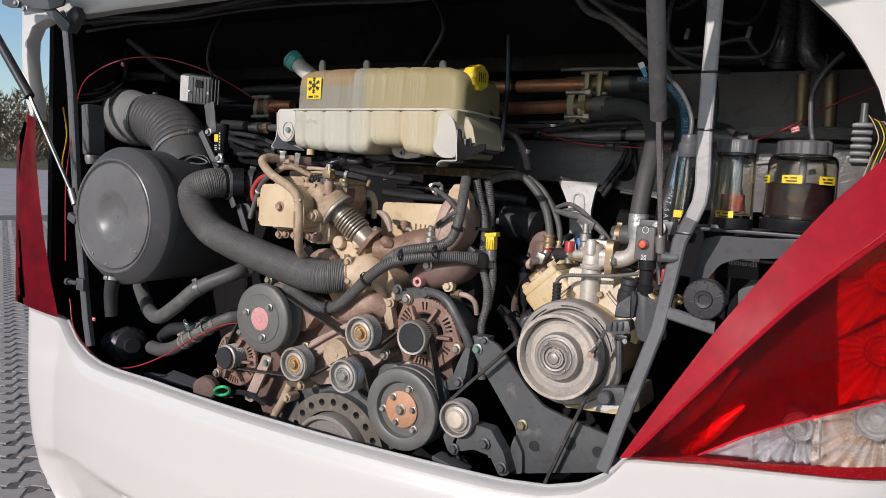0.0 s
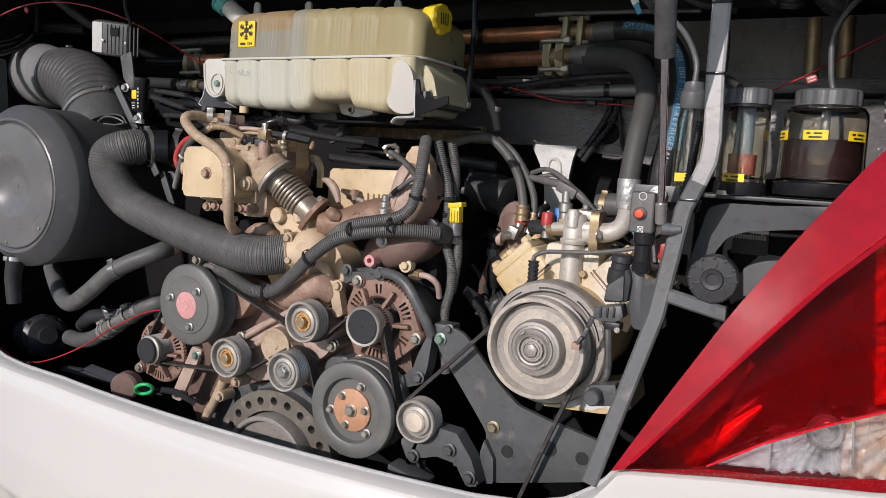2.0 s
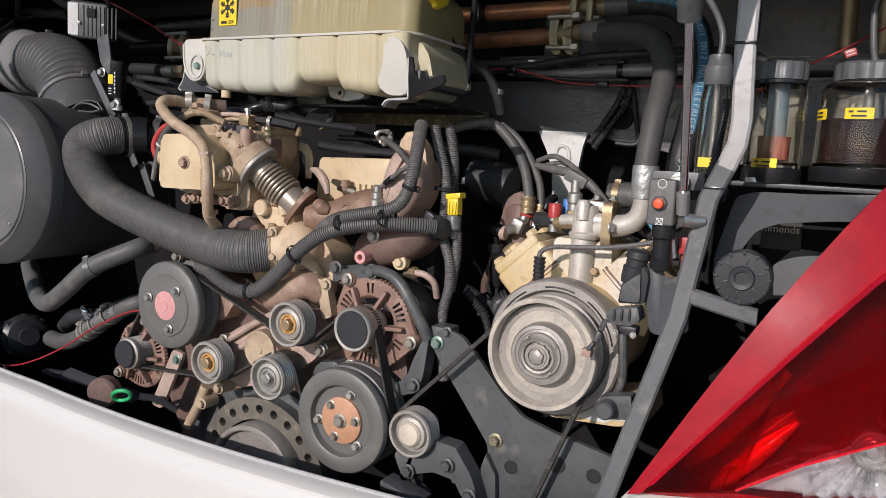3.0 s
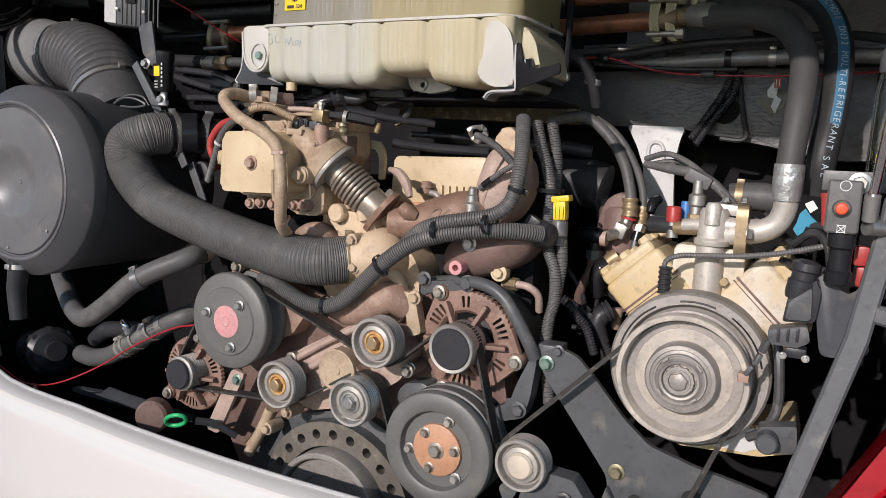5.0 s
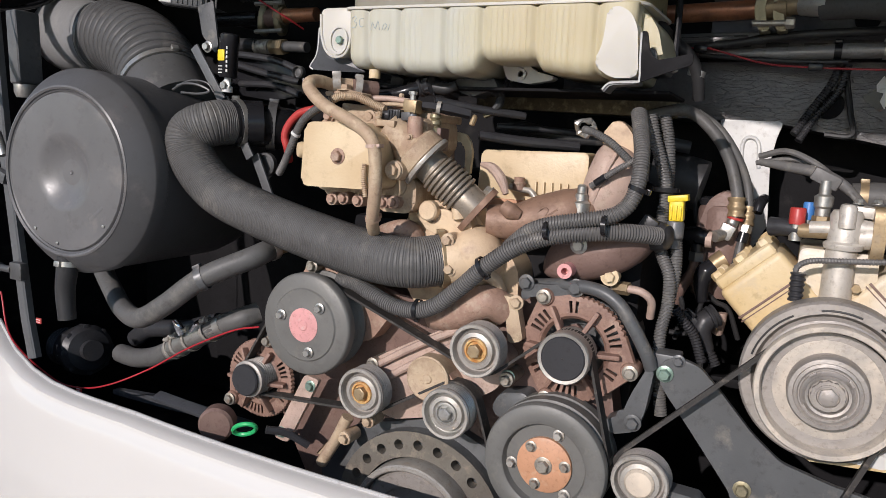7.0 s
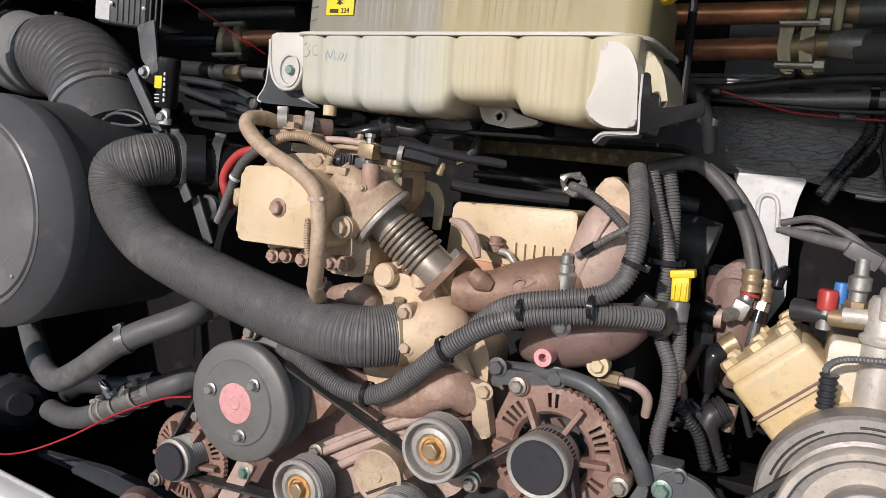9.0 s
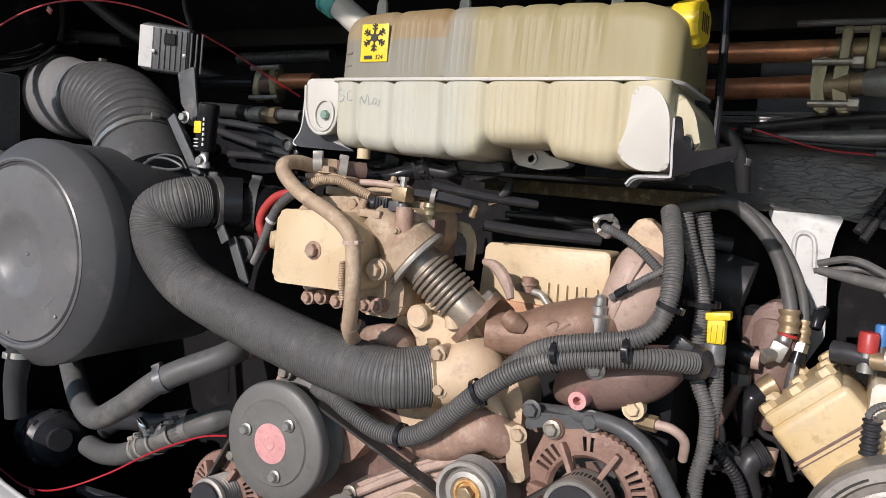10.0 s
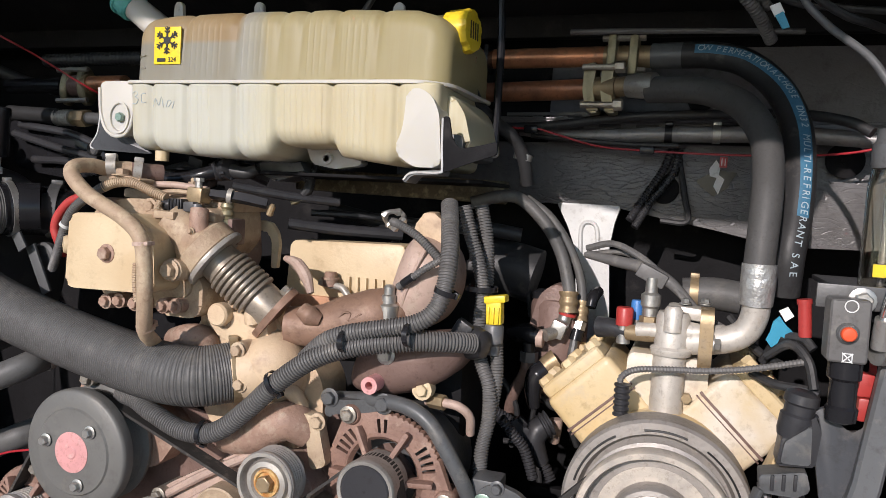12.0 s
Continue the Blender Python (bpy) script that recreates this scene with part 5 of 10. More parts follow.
part("bottle", lathe([(0, -0.042), (0.018, -0.042), (0.0205, -0.038), (0.0205, 0.030), (0.0215, 0.032), (0.0215, 0.052), (0.018, 0.055), (0.0, 0.055)], m, 28), "gloss", sn)
part("yellow_label", prism(rounded([(c[0] - 0.013, c[2] - 0.006), (c[0] + 0.006, c[2] - 0.006), (c[0] + 0.006, c[2] + 0.018), (c[0] - 0.013, c[2] + 0.018)], 0.002), c[1] - 0.0215, c[1] - 0.012, 0.0005), "sticker", sn)
bm = bmesh.new()
for i in range(6):
    block(c[0] + 0.012, c[1] - 0.0195, c[2] - 0.028 + 0.010 * i, 0.004, 0.003, 0.006, 0.0004, bm=bm)
for i in range(3):
    block(c[0] - 0.006, c[1] - 0.0205, c[2] - 0.032 + 0.007 * i, 0.012, 0.002, 0.002, 0.0003, bm=bm)
part("print_bars", bm, "label", sn)
part("nozzle", lathe([(0.008, -0.042), (0.008, -0.060), (0.012, -0.062), (0.012, -0.074), (0, -0.076)], m, 16), "ltgrey", sn)

# work light on its bracket
wl = thing("work_light", (-1.001, 0.14, 1.786), "square work light with a ribbed clear lens", "lamp")
lc = Vector((-1.028, 0.16, 1.787))
lm = Matrix.Translation(lc) @ pose(0, 0, 0, 8, 4, 30)
hb = bmesh.new()
merge(hb, block(0, 0.02, 0, 0.115, 0.055, 0.105, 0.014, seg=3), lm)
part("body", hb, "plastic", wl)
bm = bmesh.new()
merge(bm, block(0, -0.012, 0, 0.108, 0.02, 0.098, 0.012, seg=3), lm)
wlens = part("lens", bm, "bar", wl, "milky ribbed lens")
for i in range(9):
    bm = bmesh.new()
    merge(bm, block(0.0 + 0.0115 * (i - 1), -0.0225, 0, 0.004, 0.004, 0.084, 0.001, seg=1), lm)
    part("lens_rib", bm, "bar", wlens)
bm = bmesh.new()
merge(bm, block(-0.040, -0.0225, 0, 0.030, 0.003, 0.088, 0.002, seg=1), lm)
part("lens_side", bm, "ltgrey", wl)
bm = bmesh.new()
merge(bm, block(0.012, -0.0245, 0.022, 0.026, 0.006, 0.024, 0.002, seg=1), lm)
part("switch", bm, "gloss", wl)
for sx in (-0.022, 0.045):
    part("screw", merge(bmesh.new(), lathe([(0.004, 0), (0.004, 0.006), (0, 0.007)], pose(sx, -0.022, -0.008, 90)), lm), "zinc", wl)
bm = bmesh.new()
br = [(-0.934, 0.13, 1.729), (-0.917, 0.12, 1.652), (-0.885, 0.115, 1.634)]
bo = [(br[0][0] - 0.012, br[0][2]), (br[0][0] + 0.035, br[0][2] + 0.012), (br[1][0] + 0.035, br[1][2] - 0.01), (br[2][0] - 0.005, br[2][2] - 0.012), (br[1][0] - 0.014, br[1][2] + 0.012)]
prism(rounded(bo, 0.006), 0.118, 0.123, 0.001, bm)
part("mount", bm, "steel", wl, "bent grey mounting plate")

# ---- coolant pipes and booster pump, low beside the filter ----
GP = [(-0.697, 0.1, 1.189), (-0.709, 0.05, 1.173), (-0.808, 0, 1.12), (-0.924, 0, 1.04), (-1.026, 0.02, 0.99), (-1.115, 0.05, 0.994), (-1.188, 0.08, 1.027), (-1.27, 0.12, 1.06)]
gp = thing("coolant_hose", GP[3], "grey coolant hose with a collar and an elbow", "hose")
part("hose", tube(GP, 0.0245, 24, 10), "hose", gp)
part("yellow_tab", prism([(-0.478, 1.212), (-0.461, 1.217), (-0.452, 1.172), (-0.473, 1.17)], 0.055, 0.062, 0.001), "creamy", gp)
clamp_ring(Vector(GP[2]), Vector(GP[2]) - Vector(GP[1]), 0.0265, 0.016, gp, "bar", "collar")
clamp_ring(Vector(GP[0]), Vector(GP[0]) - Vector(GP[1]), 0.026, 0.016, gp, "zinc")
part("brass_end", tube([GP[0], [(-0.685, 0.13, 1.196)][0]], 0.019, 16, 3), "brass", gp)

cp = Vector((-1.574, 0.27, 0.76))
pm = Matrix.Translation(cp) @ pose(0, 0, 0, 0, 80, -18)
bp = thing("booster_pump", cp, "black finned coolant booster pump with a white print", "pump")
prof = [(0, -0.11), (0.05, -0.11), (0.058, -0.10)]
for i in range(6):
    prof += [(0.060, -0.095 + 0.012 * i), (0.054, -0.092 + 0.012 * i), (0.054, -0.088 + 0.012 * i), (0.060, -0.085 + 0.012 * i)]
prof += [(0.062, -0.01), (0.062, 0.05), (0.075, 0.055), (0.075, 0.085), (0.06, 0.10), (0.03, 0.105), (0.03, 0.13), (0, 0.13)]
part("motor", lathe(prof, pm, 36), "plastic", bp)
for k in range(8):
    a = 2 * math.pi * k / 8
    part("screw_boss", lathe([(0.009, 0.045), (0.009, 0.092), (0, 0.094)], pm @ pose(0.068 * math.cos(a), 0.068 * math.sin(a), 0), 8), "plastic", bp)
bm = bmesh.new()
for i, w in enumerate((0.034, 0.026, 0.02)):
    merge(bm, block(0, 0, 0, w, 0.004, 0.005, 0.0005), Matrix.Translation(cp) @ pose(-0.008 + 0.011 * i, -0.060, 0.005, 0, 75, -18))
part("print_bars", bm, "label", bp)
ch = [(-1.336, 0.23, 0.797), (-1.254, 0.21, 0.803), (-1.164, 0.19, 0.827), (-1.078, 0.17, 0.866), (-0.966, 0.14, 0.926), (-0.879, 0.13, 0.971), (-0.815, 0.14, 1), (-0.788, 0.17, 1.013)]
hs = thing("pump_hose", ch[1], "short grey hose from the booster pump with clamps", "hose")
part("hose", tube(ch, 0.0265, 20, 8), "hose", hs, "worn grey rubber elbow")
part("steel_joint", tube([(-1.073, 0.166, 0.869), (-0.942, 0.136, 0.938), (-0.857, 0.13, 0.982)], 0.0275, 18, 4), "zinc", hs)
for p in ((-1.062, 0.165, 0.876), (-1.032, 0.157, 0.891), (-0.977, 0.142, 0.919), (-0.905, 0.13, 0.958)):
    clamp_ring(Vector(p), Vector((0.85, -0.17, 0.48)), 0.0295, 0.010, hs, "wornsteel")
    part("clamp_screw", tube([(p[0] - 0.012, p[1] - 0.022, p[2] + 0.024), (p[0] + 0.010, p[1] - 0.026, p[2] + 0.033)], 0.0058, 8, 2), "wornsteel", hs)
bm = tube([(-0.955, 0.12, 0.947), (-0.936, 0.12, 0.972), (-0.898, 0.12, 0.985)], 0.008, 10, 4)
tube([(-0.990, 0.12, 0.935), (-0.998, 0.115, 0.958), (-1.006, 0.11, 0.972)], (0.010, 0.011, 0.006), 10, 3, bm)
part("bleed_valve", bm, "chrome", hs)
single("dark_pipe", tube([(-1.321, 0.27, 0.834), (-1.26, 0.26, 0.874), (-1.181, 0.25, 0.892), (-1.091, 0.24, 0.911), (-0.98, 0.24, 0.95)], (0.026, 0.026, 0.024, 0.022, 0.02), 18, 6), "plastic", "dark pipe behind the pump hose", "pipe", "dark pipes")
single("tray_rail", prism(rounded([(-1.311, 0.708), (-1.076, 0.726), (-0.82, 0.718), (-0.82, 0.706), (-1.088, 0.695), (-1.311, 0.694)], 0.004), 0.18, 0.20, 0.002), "darkplate", "dark grey rail low behind the rear panel", "bar")


# ---- expansion tank ----
def lobed(x0, x1, ylo, yhi, zlo, zhi, joints, r_low, r_top, end=0.05, dip=0.007, fine=(), step=0.0016, lean=0.0, ridge=0.0011):
    """A blown plastic half: walls with rounded edges, grooves at the joints, raised ridges in the given stretches."""
    bm = bmesh.new()
    rings = []
    n = int((x1 - x0) / step)
    for i in range(n + 1):
        x = x0 + (x1 - x0) * i / n
        d = min(x - x0, x1 - x)
        e = math.sqrt(max(0.0, 1 - (1 - min(1, d / end)) ** 2.2))
        near = min(abs(x - j) for j in joints)
        g = dip * math.exp(-(near / 0.0075) ** 1.6)
        rip = 0.0
        for a, b in fine:
            if a < x < b:
                rip = ridge * max(0.0, math.cos((x - a) * 2 * math.pi / 0.0115)) ** 3
        inset = end * 0.75 * (1 - e)
        zl, zh = zlo(x) + g + 0.5 * inset * (r_low > 0.02), zhi(x) - g * 0.8 - 0.5 * inset * (r_top > 0.02)
        yf, yb = ylo + inset, yhi - inset * 0.5
        height = zh - zl
        ring = []
        for cy, cz, r, a0 in ((yf + r_low, zl + r_low, r_low, 270), (yf + r_top, zh - r_top, r_top, 180), (yb - r_top, zh - r_top, r_top, 90), (yb - r_low, zl + r_low, r_low, 0)):
            for k in range(9):
                a = radians(a0 - 90 * k / 8)
                y, z = cy + r * math.cos(a), cz + r * math.sin(a)
                f = (z - zl) / height
                if y < (yf + yb) / 2:
                    y += g * min(1.0, 1.4 * (f if r_low < 0.02 else 1.0)) - rip * (0.10 < f < 0.93) + lean * (f - 0.5)
                ring.append(bm.verts.new((x, y, z)))
            if a0 == 270:
                for f in (0.06, 0.12, 0.3, 0.5, 0.7, 0.88, 0.94):
                    z = zl + r_low + f * (height - r_low - r_top)
                    q = (z - zl) / height
                    ring.append(bm.verts.new((x, yf + g * min(1.0, 1.4 * (q if r_low < 0.02 else 1.0)) - rip * (0.10 < q < 0.93) + lean * (q - 0.5), z)))
        rings.append(ring)
    m = len(rings[0])
    for a, b in zip(rings, rings[1:]):
        for k in range(m):
            bm.faces.new((a[k], b[k], b[(k + 1) % m], a[(k + 1) % m]))
    bm.faces.new(rings[0][::-1])
    bm.faces.new(rings[-1])
    return bm
def step_fn(*pairs):
    xs_, zs_ = [p[0] for p in pairs], [p[1] for p in pairs]
    return lambda x: float(np.interp(x, xs_, zs_))


tank = thing("expansion_tank", (-0.24, 0.2, 1.58), "yellowed translucent plastic coolant expansion tank", "tank")
low_bottom = step_fn((-0.52, 1.594), (-0.45, 1.589), (-0.37, 1.583), (-0.25, 1.582), (-0.225, 1.588), (-0.205, 1.606), (-0.11, 1.608), (-0.09, 1.590), (-0.02, 1.582), (0.10, 1.578))
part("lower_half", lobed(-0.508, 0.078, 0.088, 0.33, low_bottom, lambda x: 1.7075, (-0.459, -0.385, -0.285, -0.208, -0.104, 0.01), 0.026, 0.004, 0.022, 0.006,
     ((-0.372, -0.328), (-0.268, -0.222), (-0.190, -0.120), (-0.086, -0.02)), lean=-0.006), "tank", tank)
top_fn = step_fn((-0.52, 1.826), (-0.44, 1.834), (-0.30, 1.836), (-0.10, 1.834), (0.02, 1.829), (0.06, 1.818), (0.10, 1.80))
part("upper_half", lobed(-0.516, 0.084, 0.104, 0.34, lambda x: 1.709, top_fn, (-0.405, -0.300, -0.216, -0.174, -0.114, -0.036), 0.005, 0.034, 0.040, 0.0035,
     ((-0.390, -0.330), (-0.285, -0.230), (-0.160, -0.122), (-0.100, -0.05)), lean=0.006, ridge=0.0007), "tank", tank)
for dz in (0.030, 0.052):
    part("side_ridge", tube([(-0.516, 0.17, 1.705 + dz), (-0.513, 0.125, 1.705 + dz), (-0.498, 0.107, 1.705 + dz), (-0.486, 0.103, 1.705 + dz)], 0.0016, 6, 5), "tank", tank)
bm = prism(rounded([(-0.520, -0.082), (0.052, -0.082), (0.090, -0.12), (0.098, -0.335), (-0.520, -0.335)], 0.030, 6), 1.7055, 1.7105, 0.0015, m=pose(0, 0, 0, 90, 0, 0))
part("seam_flange", bm, "tankwhite", tank, "welded flange round the middle")
# right end: white end plate and the body behind it
part("end_plate", prism(rounded([(0.027, 1.694), (0.047, 1.699), (0.069, 1.687), (0.082, 1.661), (0.090, 1.578), (0.043, 1.577), (0.008, 1.601), (0.022, 1.629), (0.026, 1.661)], 0.014, 6), 0.083, 0.135, 0.007), "tankwhite", tank, "whiter moulded end")
part("end_body", prism(rounded([(0.039, 1.706), (0.086, 1.696), (0.108, 1.666), (0.122, 1.612), (0.048, 1.600)], 0.012), 0.13, 0.31, 0.012), "tank", tank)
# left lug: a pocket with a raised rim and a bolt
LUG = [(-0.579, 1.711), (-0.505, 1.711), (-0.503, 1.655), (-0.507, 1.631), (-0.519, 1.614), (-0.545, 1.611), (-0.565, 1.625), (-0.576, 1.655)]
lug = part("lug", prism(rounded(LUG, 0.012), 0.094, 0.165, 0.004), "tankwhite", tank)
part("lug_rim", sweep([Vector((x, 0.0935, z)) for x, z in rounded(LUG[2:] + LUG[:1], 0.012)[4:-4]], [0.003] * (len(rounded(LUG[2:] + LUG[:1], 0.012)) - 8), 8), "tankwhite", lug)
part("lug_recess", lathe([(0.0215, 0.0), (0.0225, 0.004), (0.0190, 0.004), (0.0175, -0.003), (0, -0.003)], facing(-0.531, 0.0935, 1.646) @ Matrix.Diagonal((1, 1.3, 1, 1)), 28), "tankwhite", lug)
b2 = bmesh.new()
bolt(b2, -0.528, 0.096, 1.646, 0.0085, 0.010)
part("bolt", b2, "greenbolt", lug)
bm = prism(rounded([(-0.205, 1.615), (-0.149, 1.613), (-0.133, 1.599), (-0.092, 1.588), (-0.098, 1.581), (-0.146, 1.574), (-0.192, 1.581)], 0.008), 0.19, 0.215, 0.003)
lathe([(0.011, 0), (0.011, 0.006), (0.006, 0.006), (0.006, 0.0)], facing(*(-0.161, 0.19, 1.592)), 20, bm)
part("lower_lug", bm, "tankwhite", tank)
part("drain_stub", lathe([(0.012, 0.0), (0.012, -0.018), (0, -0.018)], pose(*(-0.458, 0.12, 1.590)), 16), "creamy", tank)
for px in ((-0.495, 0.2, 1.866), (-0.318, 0.2, 1.859), (-0.042, 0.2, 1.849)):
    bm = prism(rounded([(px[0] - 0.011, px[2] - 0.022), (px[0] + 0.011, px[2] - 0.022), (px[0] + 0.009, px[2] + 0.008), (px[0], px[2] + 0.013), (px[0] - 0.009, px[2] + 0.008)], 0.006), 0.196, 0.204, 0.002)
    lathe([(0.004, -0.0006), (0.004, 0.0006), (0, 0.0006)], facing(px[0], 0.1955, px[2]), 12, bm)
    part("ear", bm, "tankwhite", tank)

# caps
def knob_cap(m, r, h, lobes, name, material, parent, label):
    bm = bmesh.new()
    rings = []
    for f, z in ((0.90, 0.0), (1.0, 0.004), (1.0, h * 0.86), (0.93, h), (0.5, h * 1.02)):
        ring = []
        for k in range(lobes * 6):
            a = 2 * math.pi * k / (lobes * 6)
            w = 1.0 - 0.09 * (k % 6 in (0, 5)) * (f > 0.8)
            ring.append(bm.verts.new(m @ Vector((r * f * w * math.cos(a), r * f * w * math.sin(a), z))))
        rings.append(ring)
    for a, b in zip(rings, rings[1:]):
        for k in range(len(a)):
            bm.faces.new((a[k], a[(k + 1) % len(a)], b[(k + 1) % len(a)], b[k]))
    bm.faces.new(rings[0][::-1])
    bm.faces.new(rings[-1])
    return part(name, bm, material, parent, label)


ym = Matrix.Translation((0.054, 0.19, 1.805)) @ Vector((0.985, -0.12, 0.03)).to_track_quat("Z", "Y").to_matrix().to_4x4()
part("neck", lathe([(0.030, -0.035), (0.030, 0.01), (0.034, 0.01), (0.034, 0.016), (0.03, 0.016)], ym, 28), "tank", tank)
yc = knob_cap(ym @ pose(0, 0, 0.0), 0.036, 0.044, 6, "filler_cap", "yellow", tank, "yellow screw cap")
bm = bmesh.new()
for i in range(4):
    merge(bm, block(0.0, 0.014 - 0.009 * i, 0.0455, 0.028, 0.003, 0.0012, 0.0003), ym @ pose(0, 0, 0, 0, 0, 90))
part("print_bars", bm, "ink", yc)
tm = Matrix.Translation((-0.574, 0.18, 1.859)) @ Vector((-0.75, -0.10, 0.55)).to_track_quat("Z", "Y").to_matrix().to_4x4()
part("neck", lathe([(0.026, -0.06), (0.024, 0.012), (0.024, 0.02)], tm, 24), "tankwhite", tank)
tc = knob_cap(tm @ pose(0, 0, 0.008), 0.031, 0.028, 6, "pressure_cap", "teal", tank, "teal pressure cap")
part("rim", lathe([(0.030, 0.032), (0.033, 0.034), (0.033, 0.040), (0.028, 0.043), (0, 0.043)], tm, 24), "teal", tc)
# antifreeze sticker
SX0, SZ1, SX1, SZ0 = -0.466, 1.806, -0.410, 1.741
sxm, szm = (SX0 + SX1) / 2, (SZ0 + SZ1) / 2
st = part("antifreeze_sticker", block(sxm, 0.1015, szm, SX1 - SX0, 0.003, SZ1 - SZ0, 0.001), "sticker", tank, "yellow sticker with a black snowflake")
bm = bmesh.new()
w = SX1 - SX0
fc = (sxm, szm + 0.009)
for k in range(6):
    a = radians(30 + 60 * k)
    c, s = math.cos(a), math.sin(a)
    block(fc[0] + c * w * 0.22, 0.0992, fc[1] + s * w * 0.22, w * 0.42, 0.0012, 0.0030, 0, (0, -math.degrees(a), 0), bm=bm)
    for side in (-1, 1):
        for f in (0.22, 0.32):
            q = a + side * radians(52)
            block(fc[0] + c * w * f + math.cos(q) * w * 0.055, 0.0990, fc[1] + s * w * f + math.sin(q) * w * 0.055, w * 0.13, 0.0012, 0.0024, 0, (0, -math.degrees(q), 0), bm=bm)
prism(ngon(fc[0], fc[1], w * 0.14, 6, radians(30)), 0.0984, 0.0998, 0, bm)
part("snowflake", bm, "ink", st)
bm = block(sxm - w * 0.20, 0.0992, SZ0 + 0.0075, w * 0.30, 0.0012, 0.006, 0.0)
part("print_bar", bm, "ink", st)
writing("324", 0.0115, facing(sxm + w * 0.20, 0.0994, SZ0 + 0.0075), "ink", st)
# hand-written pencil mark
bm = bmesh.new()

pencil = [[(-0.498, 1.688), (-0.490, 1.692), (-0.486, 1.687), (-0.492, 1.682), (-0.485, 1.678), (-0.489, 1.670), (-0.497, 1.670)],
          [(-0.470, 1.688), (-0.478, 1.686), (-0.477, 1.672), (-0.468, 1.673)],
          [(-0.452, 1.664), (-0.448, 1.679), (-0.441, 1.667), (-0.435, 1.682), (-0.431, 1.664)],
          [(-0.425, 1.664), (-0.421, 1.676), (-0.414, 1.673), (-0.420, 1.665)], [(-0.408, 1.675), (-0.412, 1.662)]]
for s in pencil:
    tube([(x, 0.0862, z) for x, z in s], 0.0006, 4, 3, bm)
part("pencil_mark", bm, "print", tank)
# bracket under the tank
tb = thing("tank_bracket", (-0.24, 0.2, 1.57), "dark steel bracket carrying the expansion tank", "bracket")
part("left_plate", prism(rounded([(-0.602, 1.676), (-0.594, 1.677), (-0.590, 1.657), (-0.579, 1.627), (-0.560, 1.614), (-0.523, 1.612), (-0.478, 1.584), (-0.526, 1.585), (-0.609, 1.588), (-0.620, 1.595), (-0.605, 1.618)], 0.006), 0.117, 0.121, 0.001), "darkplate", tb)
# pale tube puts the sunlight on this edge into its colour
part("left_edge", tube([(-0.5985, 0.1165, 1.676), (-0.600, 0.1165, 1.640), (-0.606, 0.1165, 1.616), (-0.620, 0.1165, 1.596), (-0.612, 0.1165, 1.589)], 0.0016, 6, 6), "ltgrey", tb, "edge in light grey, painted as sunlit")
part("right_plate", prism(rounded([(0.090, 1.655), (0.100, 1.655), (0.106, 1.624), (0.118, 1.607), (0.144, 1.611), (0.177, 1.619), (0.178, 1.600), (0.133, 1.585), (0.094, 1.570)], 0.005), 0.078, 0.083, 0.001), "bay", tb)
# the dark plate's lit edge, drawn as a light grey tube
part("right_edge", tube([(0.0905, 0.0775, 1.652), (0.0915, 0.0775, 1.610), (0.0935, 0.0775, 1.576), (0.088, 0.0775, 1.570), (0.045, 0.0775, 1.568), (0.031, 0.0775, 1.557)], 0.0018, 6, 6), "ltgrey", tb, "edge in light grey, painted as sunlit")
part("foot", prism(rounded([(0.030, 1.556), (0.041, 1.571), (0.092, 1.574), (0.089, 1.567), (0.045, 1.565), (0.034, 1.552)], 0.003), 0.079, 0.125, 0.001), "bar", tb)
part("cross_plate", block(-0.2, 0.27, 1.562, 0.66, 0.18, 0.006, 0.002), "bay", tb)
part("side_plate", prism(rounded([(0.058, 1.634), (0.109, 1.632), (0.112, 1.6), (0.061, 1.598)], 0.008), 0.12, 0.30, 0.002), "plate", tb)
# dusty angle beam under the tank
bm = block(-0.12, 0.42, 1.555, 0.46, 0.03, 0.045, 0.004, (0, 1, 0))
single("angle_beam", bm, "dustybeam", "dusty olive steel angle under the tank", "beam")
# black stay rod in front of the copper pipes
rd = thing("stay_rod", (0.105, 0.32, 1.742), "thin glossy black stay rod", "rod")
rw = [Vector(p) for p in [(0.102, 0.33, 1.884), (0.105, 0.33, 1.828), (0.108, 0.32, 1.742), (0.112, 0.3, 1.623)]]
rw[0] = rw[0] + (rw[0] - rw[1]) * 1.2
part("rod", tube([tuple(p) for p in rw], 0.0075, 10, 4), "gloss", rd)
bm = bmesh.new()
bolt(bm, *(0.113, 0.29, 1.619), 0.007, 0.008)
part("bolt", bm, "zinc", rd)
# overflow hose beside the yellow cap
oh = [(0.067, 0.24, 1.795), (0.068, 0.25, 1.767), (0.07, 0.26, 1.737), (0.078, 0.3, 1.702), (0.101, 0.35, 1.676), (0.131, 0.38, 1.65), (0.146, 0.4, 1.608), (0.149, 0.42, 1.57)]
ov = thing("overflow_hose", oh[2], "black overflow hose with a worm clamp", "hose")
part("hose", tube(oh, 0.0125, 14, 8), "rubber", ov)
clamp_ring(Vector((0.068, 0.25, 1.773)), (0, 0, 1), 0.0155, 0.012, ov, "chrome")
part("clamp_screw", tube([(0.040, 0.236, 1.773), (0.062, 0.234, 1.774)], 0.006, 8, 2), "chrome", ov)
clamp_ring(Vector((0.145, 0.4, 1.62)), (0.2, 0, 1), 0.0145, 0.012, ov)

